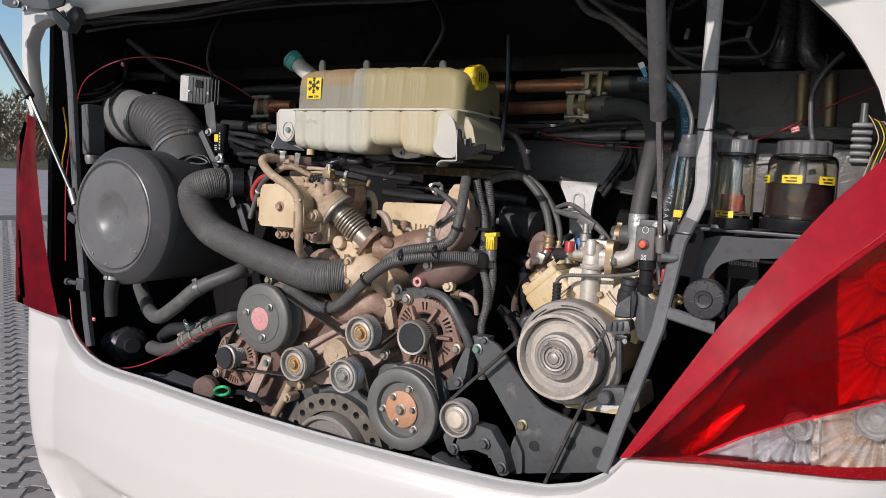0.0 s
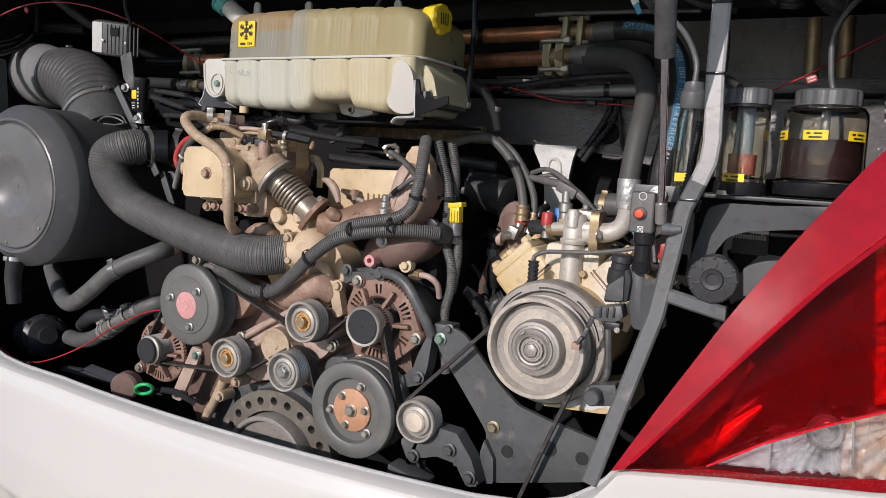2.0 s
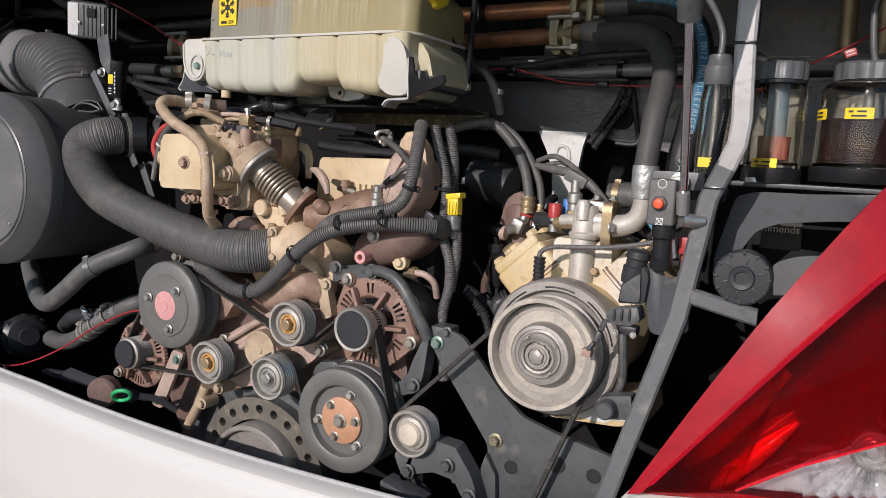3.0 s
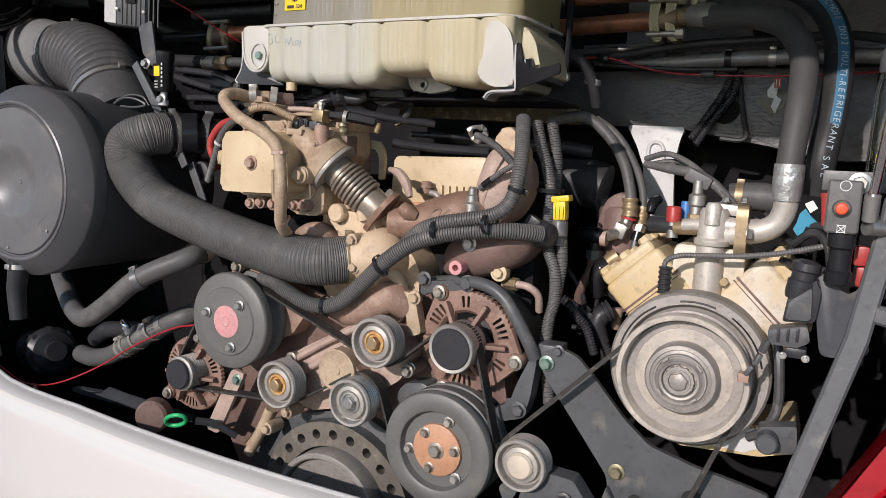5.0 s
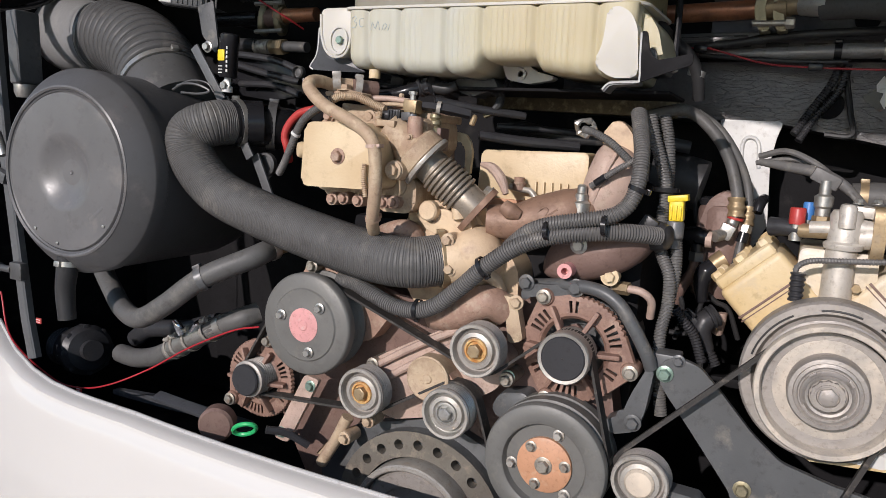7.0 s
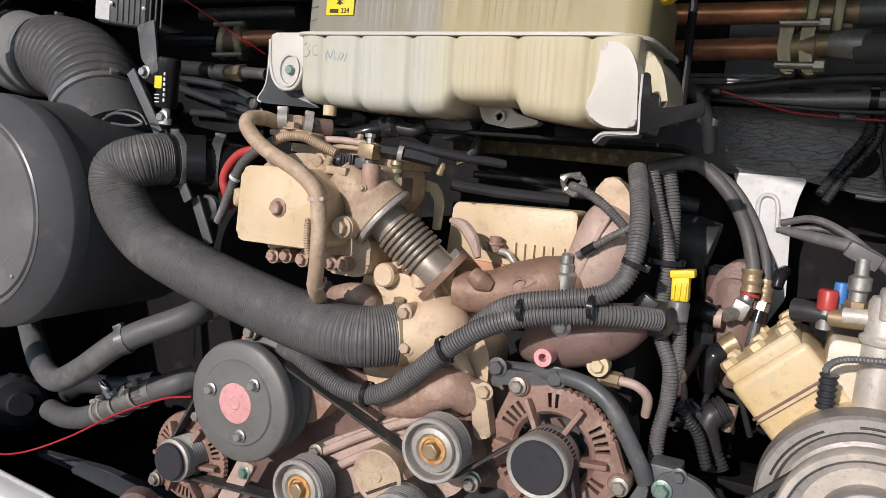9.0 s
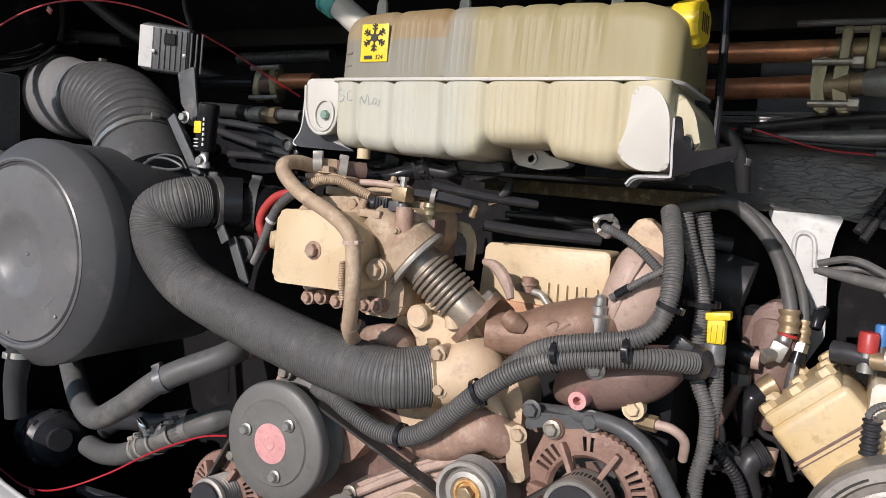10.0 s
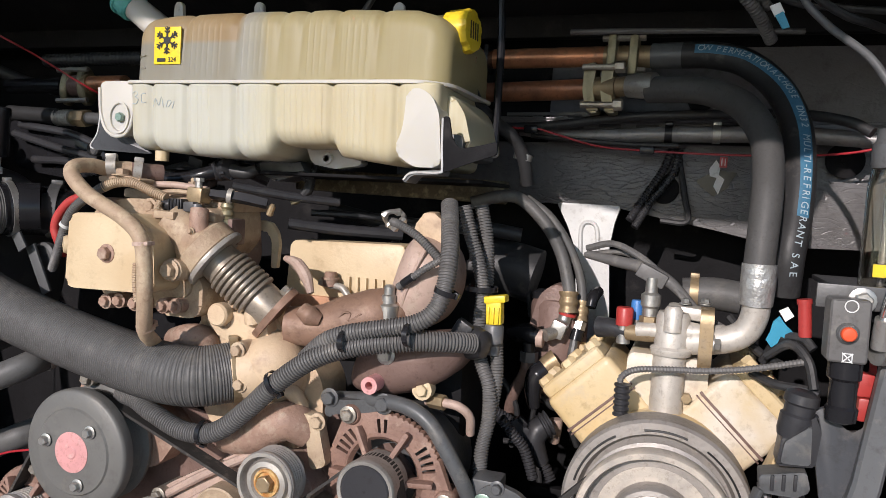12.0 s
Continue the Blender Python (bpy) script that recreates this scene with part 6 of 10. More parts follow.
# ---- engine ----
eng = thing("engine", (-0.2, 0.4, 0.6), "dusty cream and brown diesel engine", "engine")
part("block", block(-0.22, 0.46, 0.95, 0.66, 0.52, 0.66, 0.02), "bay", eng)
part("timing_cover", prism(rounded([(-0.625, 1.162), (-0.462, 1.145), (-0.36, 1.121), (-0.224, 1.146), (-0.1, 1.179), (-0.018, 1.147), (0.076, 1.056), (0.099, 0.93), (-0.187, 0.738), (-0.576, 0.606), (-0.693, 0.817)], 0.02), 0.135, 0.22, 0.01), "darkcast", eng)
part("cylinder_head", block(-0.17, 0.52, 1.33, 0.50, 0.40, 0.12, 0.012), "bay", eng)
vcp = part("valve_cover", prism(rounded([(-0.262, 1.335), (-0.022, 1.335), (-0.024, 1.446), (-0.255, 1.440)], 0.010), 0.238, 0.30, 0.006), "cream", eng, "cream painted valve cover")
for fx_ in (-0.128, -0.111, -0.094, -0.077, -0.061, -0.040):
    part("cooling_fin", prism([(fx_ - 0.0022, 1.338), (fx_ + 0.0022, 1.338), (fx_ + 0.0012, 1.381), (fx_ - 0.0012, 1.381)], 0.230, 0.245, 0.001), "cream", vcp)


hd = bmesh.new()
block(-0.12, 0.34, 1.320, 0.26, 0.22, 0.040, 0.004, bm=hd)
part("red_gasket_rail", hd, "orange", eng)
bm = tube([(-0.182, 0.222, 1.368), (-0.160, 0.22, 1.364), (-0.136, 0.218, 1.362), (-0.124, 0.216, 1.352), (-0.110, 0.216, 1.339), (-0.084, 0.216, 1.335), (-0.070, 0.216, 1.350), (-0.056, 0.216, 1.362), (-0.035, 0.214, 1.360)], 0.0065, 12, 6)
part("wavy_bracket", bm, "wornsteel", eng, "wavy steel bracket")
bm = lathe([(0.013, -0.012), (0.013, 0.0), (0.016, 0.0), (0.016, 0.004), (0.011, 0.004), (0.011, 0.014), (0, 0.015)], pose(*(-0.16, 0.22, 1.374)), 12)
part("cover_bolt", bm, "cast", eng)

# coolant module: cream cover, casting behind it, bolts
mod = thing("coolant_module", (-0.42, 0.05, 1.38), "cream box-shaped module with a hexagon bolt, dusty", "engine module")
cov = bmesh.new()
prism(rounded([(-0.539, 1.356), (-0.526, 1.348), (-0.367, 1.352), (-0.354, 1.362), (-0.360, 1.453), (-0.403, 1.479), (-0.519, 1.475), (-0.533, 1.466)], 0.012, 4), -0.012, 0.062, 0.007, cov)
part("cover", cov, "cream", mod)
part("side_stub", lathe([(0.0, 0.002), (0.014, 0.0), (0.0165, -0.006), (0.0165, -0.07), (0, -0.07)], facing(-0.557, 0.0, 1.418, 0, -40), 20), "cream", mod)
part("cover_flange", prism(rounded([(-0.545, 1.346), (-0.530, 1.338), (-0.345, 1.340), (-0.332, 1.352), (-0.340, 1.480), (-0.395, 1.488), (-0.530, 1.484), (-0.546, 1.470)], 0.018, 5), 0.050, 0.068, 0.004), "dustcast", mod)
bm = bmesh.new()
bolt(bm, -0.452, -0.012, 1.411, 0.011, 0.011)
part("bolt", bm, "cast", mod)
cas = bmesh.new()
prism(rounded([(-0.545, 1.490), (-0.476, 1.503), (-0.405, 1.503), (-0.300, 1.492), (-0.296, 1.440), (-0.330, 1.400), (-0.318, 1.361), (-0.314, 1.333), (-0.339, 1.322), (-0.392, 1.316), (-0.534, 1.326)], 0.014), 0.062, 0.20, 0.008, cas)
prism(rounded([(-0.392, 1.468), (-0.342, 1.474), (-0.330, 1.466), (-0.326, 1.405), (-0.347, 1.415), (-0.366, 1.438)], 0.008), 0.040, 0.080, 0.006, cas)
block(-0.368, 0.035, 1.4795, 0.040, 0.030, 0.013, 0.003, (0, 2, 0), bm=cas)
part("casting", cas, "dustcast", mod)
part("half_round_post", tube([(-0.316, 0.046, 1.492), (-0.314, 0.042, 1.470), (-0.311, 0.046, 1.425)], (0.0150, 0.0155, 0.0165), 20, 4), "cast", mod)
part("lower_shell", prism(rounded([(-0.420, 1.352), (-0.352, 1.372), (-0.330, 1.384), (-0.312, 1.366), (-0.312, 1.320), (-0.330, 1.306), (-0.400, 1.306)], 0.016, 5), 0.055, 0.16, 0.010), "dustcast", mod)
part("back_body", prism(rounded([(-0.444, 1.507), (-0.386, 1.52), (-0.327, 1.504), (-0.319, 1.402), (-0.347, 1.33), (-0.418, 1.321)], 0.012), 0.12, 0.24, 0.006), "cast", mod)

for q, rb_ in (((-0.340, 0.036, 1.424), 0.007), ((-0.316, 0.026, 1.456), 0.0045), ((-0.426, 0.056, 1.491), 0.010), ((-0.403, 0.056, 1.492), 0.008)):
    bm = bmesh.new()
    bolt(bm, *q, rb_, 0.006)
    part("plug_screw", bm, "dustcast", mod)
vb = part("valve_block", block(*(-0.337, 0.07, 1.515), 0.030, 0.03, 0.026, 0.004, (0, 5, 0)), "brass", mod, "brass valve block")
part("valve_stem", lathe([(0.006, 0), (0.006, 0.012), (0.009, 0.012), (0.009, 0.018), (0, 0.018)], pose(*(-0.338, 0.07, 1.526)), 8), "zinc", vb)
for q in ((-0.404, 0.14, 1.530), (-0.321, 0.15, 1.510), (-0.322, 0.12, 1.482)):
    bm = lathe([(0.010, 0.0), (0.010, 0.007), (0.006, 0.007), (0.006, 0.013), (0.004, 0.015), (0, 0.015)], pose(*q, 0, 6, 0), 6)
    part("nut", bm, "dustcast", mod)
part("head_plate", block(*(-0.41, 0.16, 1.504), 0.22, 0.13, 0.016, 0.004, (0, 4, 0)), "dustcast", mod)
for px in ((-0.491, 0.03, 1.323), (-0.467, 0.035, 1.326), (-0.429, 0.03, 1.325), (-0.371, 0.03, 1.327), (-0.351, 0.035, 1.328), (-0.516, 0.045, 1.489)):
    bm = lathe([(0.013, 0.0), (0.013, -0.05), (0, -0.05)], facing(px[0], px[1] + 0.003, px[2]), 16)
    bolt(bm, *px, 0.009, 0.009)
    part("bolt", bm, "cast", mod)
px = (-0.334, 0.0, 1.392)
bm = lathe([(0.016, 0.002), (0.019, 0.0), (0.019, -0.07), (0, -0.07)], facing(px[0], px[1] + 0.004, px[2]), 20)
bolt(bm, *px, 0.012, 0.012)
part("boss", bm, "dustcast", mod)
pipe = [(-0.507, 0.06, 1.547), (-0.518, 0.02, 1.555), (-0.52, -0.015, 1.551), (-0.51, -0.03, 1.535), (-0.469, -0.035, 1.505), (-0.396, -0.04, 1.474), (-0.356, -0.045, 1.445), (-0.346, -0.045, 1.401), (-0.348, -0.04, 1.347), (-0.363, -0.02, 1.294), (-0.387, 0.03, 1.263)]
bp2 = thing("dusty_pipe", pipe[5], "beige dusty coolant pipe bent over the module", "pipe")
part("pipe", tube(pipe, 0.0125, 18, 10), "dustcast", bp2)
clamp_ring(Vector((-0.353, -0.045, 1.435)), (0.1, 0, -1), 0.0135, 0.006, bp2, "pinkcast", "collar")
clamp_ring(Vector((-0.362, -0.02, 1.299)), (0, 0.3, -1), 0.0140, 0.010, bp2, "cast", "collar")
# spring sheath beside the pipe
single("spring_sheath", ribbed([(-0.381, -0.02, 1.338), (-0.386, -0.02, 1.369), (-0.386, -0.02, 1.401)], 0.005, 0.004, 0.2, 8), "dustcast", "small coiled spring sheath beside the pipe", "sheath")
# hose couplings on top of the module
cpl = thing("hose_coupling", (-0.485, 0.05, 1.54), "dusty hose clamps and a bolted strap on top of the module", "coupling")
clamp_ring(Vector((-0.499, 0.045, 1.556)), (1, 0.6, 0.1), 0.0165, 0.016, cpl, "wornsteel")
part("stub", tube([(-0.507, 0.045, 1.552), (-0.480, 0.07, 1.552)], 0.0145, 18, 3), "dustcast", cpl)
clamp_ring(Vector((-0.460, 0.062, 1.550)), (0.8, 0.7, -0.1), 0.0185, 0.014, cpl, "wornsteel")
part("second_stub", tube([(-0.470, 0.06, 1.549), (-0.440, 0.10, 1.548)], 0.0165, 18, 3), "darkcast", cpl)
part("strap", prism(rounded([(-0.524, 1.538), (-0.500, 1.541), (-0.460, 1.541), (-0.434, 1.536), (-0.436, 1.530), (-0.522, 1.529)], 0.003), 0.040, 0.075, 0.001), "dustcast", cpl)
bm = bmesh.new()
bolt(bm, 0, 0, 0, 0.0115, 0.011, m=pose(-0.481, 0.048, 1.541))
part("union_nut", bm, "dustcast", cpl)
# red and grey wires at the module's left
single("red_cable", tube([(-0.553, 0.06, 1.502), (-0.565, 0.05, 1.500), (-0.596, 0.05, 1.490), (-0.621, 0.05, 1.466), (-0.630, 0.05, 1.441), (-0.626, 0.055, 1.417), (-0.640, 0.08, 1.392)], 0.0085, 12, 8), "redplastic", "thick red battery cable beside the module", "cable")
gc = single("grey_conduit", ribbed([(-0.499, 0.03, 1.522), (-0.523, 0.03, 1.509), (-0.557, 0.03, 1.488), (-0.578, 0.03, 1.465), (-0.601, 0.04, 1.432), (-0.637, 0.06, 1.387), (-0.666, 0.08, 1.363)], 0.0085, 0.0042, 0.16, 12), "loom", "grey corrugated conduit beside the module", "conduit")
part("cable_tie", lathe([(0.009, -0.003), (0.0105, -0.003), (0.0105, 0.003), (0.009, 0.003)], Matrix.Translation((-0.590, 0.035, 1.449)) @ Vector((-0.5, 0, -0.7)).to_track_quat("Z", "Y").to_matrix().to_4x4(), 16), "ltgrey", gc)
single("grey_conduit", ribbed([(-0.503, 0.03, 1.519), (-0.488, 0.035, 1.527), (-0.470, 0.04, 1.530), (-0.446, 0.04, 1.529), (-0.417, 0.045, 1.518), (-0.388, 0.05, 1.507)], 0.0088, 0.0038, 0.16, 12), "dustcast", "dusty corrugated conduit on the module", "conduit")
pg = thing("sensor_plug", (-0.36, 0.05, 1.495), "black ribbed electric plug on top of the module", "connector")
part("rear_boot", lathe([(0.0, -0.010), (0.008, -0.010), (0.0095, -0.006), (0.0095, 0.006), (0.007, 0.010), (0, 0.010)], pose(-0.383, 0.05, 1.496, 0, 85, 0), 14), "plastic", pg)
part("plug", block(-0.361, 0.05, 1.497, 0.026, 0.024, 0.021, 0.003), "plastic", pg)
for i in range(4):
    part("plug_rib", block(-0.371 + 0.0065 * i, 0.0375, 1.497, 0.0025, 0.004, 0.019, 0.0008), "gloss", pg)
part("socket", block(-0.337, 0.052, 1.495, 0.020, 0.022, 0.017, 0.003), "rimdark", pg)
part("grey_tip", lathe([(0.0, 0.009), (0.008, 0.008), (0.010, 0.0), (0.010, -0.012), (0, -0.012)], pose(-0.325, 0.05, 1.492), 14), "bar", pg)
single("small_spring_hose", ribbed([(-0.389, 0.036, 1.501), (-0.393, 0.033, 1.486), (-0.397, 0.035, 1.466)], 0.0062, 0.0038, 0.18, 10), "dustcast", "short grey ribbed sleeve on the module", "sheath")
single("push_rod", tube([(-0.455, 0.08, 1.529), (-0.400, 0.09, 1.530), (-0.340, 0.10, 1.525)], (0.0055, 0.0062, 0.0050), 12, 6), "pinkcast", "straight dusty rod across the module", "rod")
single("injection_line", tube([(-0.430, 0.07, 1.512), (-0.399, 0.08, 1.519), (-0.344, 0.09, 1.516), (-0.318, 0.11, 1.508)], 0.0042, 8, 8), "dustcast", "thin line across the top of the module", "pipe", "lines on the module")
single("injection_line", tube([(-0.470, 0.09, 1.522), (-0.420, 0.10, 1.527), (-0.380, 0.12, 1.524), (-0.330, 0.14, 1.512)], 0.0048, 8, 8), "darkcast", "thin dark line across the top of the module", "pipe", "lines on the module")
br_ = thing("linkage_rail", (-0.277, 0.10, 1.514), "black flat rail with brass ends behind the module", "rail")
part("rail", tube([(-0.322, 0.08, 1.518), (-0.277, 0.10, 1.514), (-0.235, 0.12, 1.506)], (0.0085, 0.0105, 0.0095), 4, 4), "plastic", br_)
part("clip", lathe([(0.0115, -0.004), (0.013, -0.004), (0.013, 0.004), (0.0115, 0.004)], Matrix.Translation((-0.292, 0.094, 1.516)) @ Vector((1, 0.4, -0.15)).to_track_quat("Z", "Y").to_matrix().to_4x4(), 16), "wornsteel", br_)
part("brass_end", lathe([(0.004, -0.012), (0.006, -0.010), (0.006, 0.006), (0.003, 0.010), (0, 0.010)], pose(-0.230, 0.125, 1.497, 0, 20, 0), 10), "brass", br_)
vk = thing("needle_valve", (-0.301, 0.10, 1.49), "small olive threaded valve behind the module", "valve")
part("body", lathe([(0.014, -0.030), (0.014, -0.012), (0.009, -0.008), (0.012, -0.004), (0.012, 0.002), (0.009, 0.005), (0.012, 0.009), (0.010, 0.016), (0, 0.017)], pose(-0.301, 0.10, 1.488), 12), "olive", vk)
part("base", block(-0.301, 0.11, 1.455, 0.036, 0.04, 0.045, 0.004), "darkcast", vk)
bh = thing("breather_hose", (-0.444, 0.15, 1.54), "black hose with a large round plug below the tank", "hose")
part("hose", tube([(-0.540, 0.16, 1.538), (-0.509, 0.15, 1.541), (-0.444, 0.15, 1.540), (-0.400, 0.155, 1.550), (-0.370, 0.17, 1.562)], 0.0135, 16, 8), "gloss", bh)
part("round_plug", lathe([(0.0, -0.022), (0.017, -0.022), (0.020, -0.018), (0.020, -0.008), (0.017, -0.006), (0.017, 0.004), (0.021, 0.006), (0.021, 0.014), (0.012, 0.018), (0, 0.018)], pose(-0.358, 0.17, 1.564, 0, 80, -15), 20), "plastic", bh)
for k in range(6):
    a = 2 * math.pi * k / 6
    part("grip", merge(bmesh.new(), block(0.0195 * math.cos(a), 0.0195 * math.sin(a), 0.010, 0.005, 0.005, 0.012, 0.001), pose(-0.358, 0.17, 1.564, 0, 80, -15)), "plastic", bh)
part("tail", tube([(-0.345, 0.17, 1.562), (-0.318, 0.175, 1.559), (-0.297, 0.18, 1.568)], (0.013, 0.012, 0.010), 12, 5), "rubber", bh)
# dark tubes lying on the engine behind the module
for pts, rr_ in (([(-0.335, 0.16, 1.535), (-0.295, 0.19, 1.528), (-0.240, 0.23, 1.520), (-0.180, 0.28, 1.515)], 0.0085), ([(-0.270, 0.25, 1.470), (-0.190, 0.30, 1.462), (-0.080, 0.36, 1.458)], 0.011), ([(-0.250, 0.30, 1.492), (-0.140, 0.36, 1.490), (-0.040, 0.42, 1.482)], 0.007)):
    single("fuel_pipe", tube(pts, rr_, 10, 6), "plastic", "black fuel pipe lying along the engine top", "pipe", "fuel pipes")
single("tank_sensor_box", prism(rounded([(-0.318, 1.588), (-0.233, 1.590), (-0.219, 1.566), (-0.279, 1.547), (-0.312, 1.560)], 0.006), 0.215, 0.28, 0.006), "bar", "grey plastic box fixed under the tank", "box")
# cable hanging under the tank with an olive plug
hp_ = thing("hanging_plug", (-0.235, 0.24, 1.52), "olive plug on a black cable hanging under the tank", "connector")
part("cable", ribbed([(-0.262, 0.26, 1.590), (-0.248, 0.25, 1.566), (-0.228, 0.24, 1.555), (-0.214, 0.24, 1.570), (-0.212, 0.25, 1.592)], 0.0065, 0.004, 0.15, 10), "plastic", hp_)
part("lead", tube([(-0.222, 0.245, 1.556), (-0.226, 0.24, 1.535), (-0.236, 0.235, 1.520)], (0.008, 0.010, 0.007), 10, 5), "rubber", hp_)
part("plug", block(-0.243, 0.235, 1.515, 0.026, 0.016, 0.011, 0.003, (0, -25, 0)), "olive", hp_)
# flange, bellows and exhaust pipe
ax0, ax1 = Vector((-0.302, 0.070, 1.412)), Vector((-0.186, 0.105, 1.312))
axis = (ax1 - ax0).normalized()
exm = Matrix.Translation(ax0) @ axis.to_track_quat("Z", "Y").to_matrix().to_4x4()
ex = thing("exhaust_compensator", ax0, "ribbed steel bellows between two flanges", "exhaust pipe")
part("neck", lathe([(0.030, -0.10), (0.033, -0.06), (0.047, -0.035), (0.054, -0.03), (0.054, -0.004), (0.05, 0.0), (0, 0.0)], exm, 36), "dustcast", ex)
part("flange", lathe([(0.030, -0.001), (0.057, -0.001), (0.058, 0.003), (0.057, 0.007), (0.030, 0.007)], exm, 40), "wornsteel", ex)
prof = [(0.0345, 0.004), (0.036, 0.028)]
for i in range(7):
    z = 0.030 + 0.0100 * i
    prof += [(0.033, z), (0.040, z + 0.002), (0.0405, z + 0.005), (0.040, z + 0.007), (0.033, z + 0.009)]
prof += [(0.034, 0.102), (0.0335, 0.140), (0, 0.141)]
part("bellows", lathe(prof, exm, 40), "bellow", ex)
m2 = exm @ pose(0, 0, 0.150)
fx = axis.cross(Vector((0, 1, 0))).normalized()
fy = axis.cross(fx).normalized()
fm = Matrix((fx, axis, fy)).transposed().to_4x4()
fm.translation = ax0 + axis * 0.140
fo = part("end_flange", prism(rounded([(-0.054, -0.014), (-0.03, -0.034), (0.03, -0.034), (0.054, -0.014), (0.054, 0.014), (0.03, 0.034), (-0.03, 0.034), (-0.054, 0.014)], 0.012), -0.006, 0.006, 0.002, m=fm), "manifold", ex, "rusty two-bolt flange")
for sx in (-0.043, 0.043):
    bm = bmesh.new()
    bolt(bm, 0, 0, 0, 0.009, 0.011, m=fm @ pose(sx, -0.006, 0, 90, 0, 0))
    part("bolt", bm, "bolt", fo)
mf = thing("exhaust_manifold", (0.0, 0.15, 1.30), "brown cast exhaust manifold with an elbow", "exhaust")
part("pipe", tube([tuple(ax1 + axis * 0.012)] + [(-0.121, 0.12, 1.306), (-0.074, 0.13, 1.317), (-0.027, 0.14, 1.332), (0.014, 0.17, 1.347)], (0.031, 0.037, 0.046, 0.046, 0.036), 28, 8), "manifold", mf)
part("cast_boss", tube([(-0.139, 0.085, 1.338), (-0.124, 0.085, 1.329), (-0.106, 0.09, 1.322)], (0.013, 0.017, 0.010), 14, 5), "manifold", mf)
part("cast_mark", tube([(-0.074, 0.088, 1.328), (-0.063, 0.088, 1.34), (-0.053, 0.09, 1.338), (-0.055, 0.088, 1.326), (-0.035, 0.092, 1.34)], 0.0018, 6, 4), "manifold", mf)
part("curved_strap", tube([(-0.226, 0.17, 1.411), (-0.199, 0.165, 1.404), (-0.176, 0.16, 1.382), (-0.163, 0.155, 1.355)], (0.005, 0.011, 0.011, 0.006), 10, 6), "pinkcast", mf)
bm = domed(rounded([(-0.025, 1.314), (-0.016, 1.366), (-0.001, 1.419), (0.012, 1.453), (0.027, 1.469), (0.051, 1.464), (0.084, 1.447), (0.095, 1.411), (0.091, 1.37), (0.067, 1.327), (0.029, 1.303)], 0.03, 6), 0.165, 0.045, 0.235)
part("elbow", bm, "pinkcast", mf, "dusty pinkish cast elbow")
part("seam_ridge", tube([(0.009, 0.14, 1.324), (0.024, 0.124, 1.369), (0.04, 0.121, 1.412), (0.052, 0.128, 1.442), (0.055, 0.14, 1.455)], 0.004, 8, 8), "pinkcast", mf)
eb = part("elbow_bracket", prism(rounded([(0.011, 1.464), (0.02, 1.499), (0.041, 1.512), (0.06, 1.499), (0.083, 1.467), (0.088, 1.427), (0.067, 1.438), (0.036, 1.458)], 0.010), 0.180, 0.215, 0.008), "creamdusty", mf, "dusty cast bracket on the elbow")
cr2 = bmesh.new()
sweep([Vector((-0.015, 0.16, 1.492)) + Vector((0.016 * math.cos(a), 0.010 * math.sin(2 * a), 0.014 * math.sin(a))) for a in [2 * math.pi * i / 20 for i in range(21)]], [0.0045 if i % 4 else 0.0075 for i in range(21)], 6, bm=cr2)
part("crushed_clamp", cr2, "zinc", mf)
part("thin_conduit", ribbed([(-0.015, 0.155, 1.489), (0.007, 0.14, 1.484), (0.04, 0.13, 1.469), (0.066, 0.125, 1.449), (0.082, 0.12, 1.436)], 0.0075, 0.0045, 0.16, 10), "hose", mf)
part("heat_shield", domed(rounded([(-0.073, 1.207), (-0.066, 1.254), (-0.04, 1.286), (0.018, 1.303), (0.128, 1.319), (0.139, 1.296), (0.111, 1.248), (0.063, 1.218), (-0.017, 1.194)], 0.03, 6), 0.145, 0.045, 0.20), "darkcast", mf, "brown shell below the conduits")
bm = bmesh.new()
bolt(bm, *(0.008, 0.1, 1.277), 0.011, 0.010)
part("bolt", bm, "zinc", mf)
part("pink_sleeve", lathe([(0.014, 0.0), (0.014, 0.030), (0.0065, 0.030), (0.0065, 0.01), (0, 0.01)], facing(*(-0.008, 0.105, 1.23)), 24), "pink", mf, "pink sleeve")
sen = bmesh.new()
q = (0, 0.12, 1.36)
lathe([(0.017, -0.03), (0.017, -0.006), (0.012, -0.002), (0.012, 0.010), (0.009, 0.012), (0.009, 0.024), (0.006, 0.028), (0, 0.028)], pose(*q), 12, sen)
part("sensor", sen, "zinc", mf)
part("sensor_lead", ribbed([(0.017, 0.115, 1.386), (0.037, 0.11, 1.4), (0.063, 0.108, 1.419), (0.098, 0.112, 1.442)], 0.0062, 0.0045, 0.14, 10), "loom", mf)
part("sensor_plug", tube([(0.026, 0.113, 1.392), (0.044, 0.109, 1.405)], 0.0075, 10, 3), "gloss", mf)
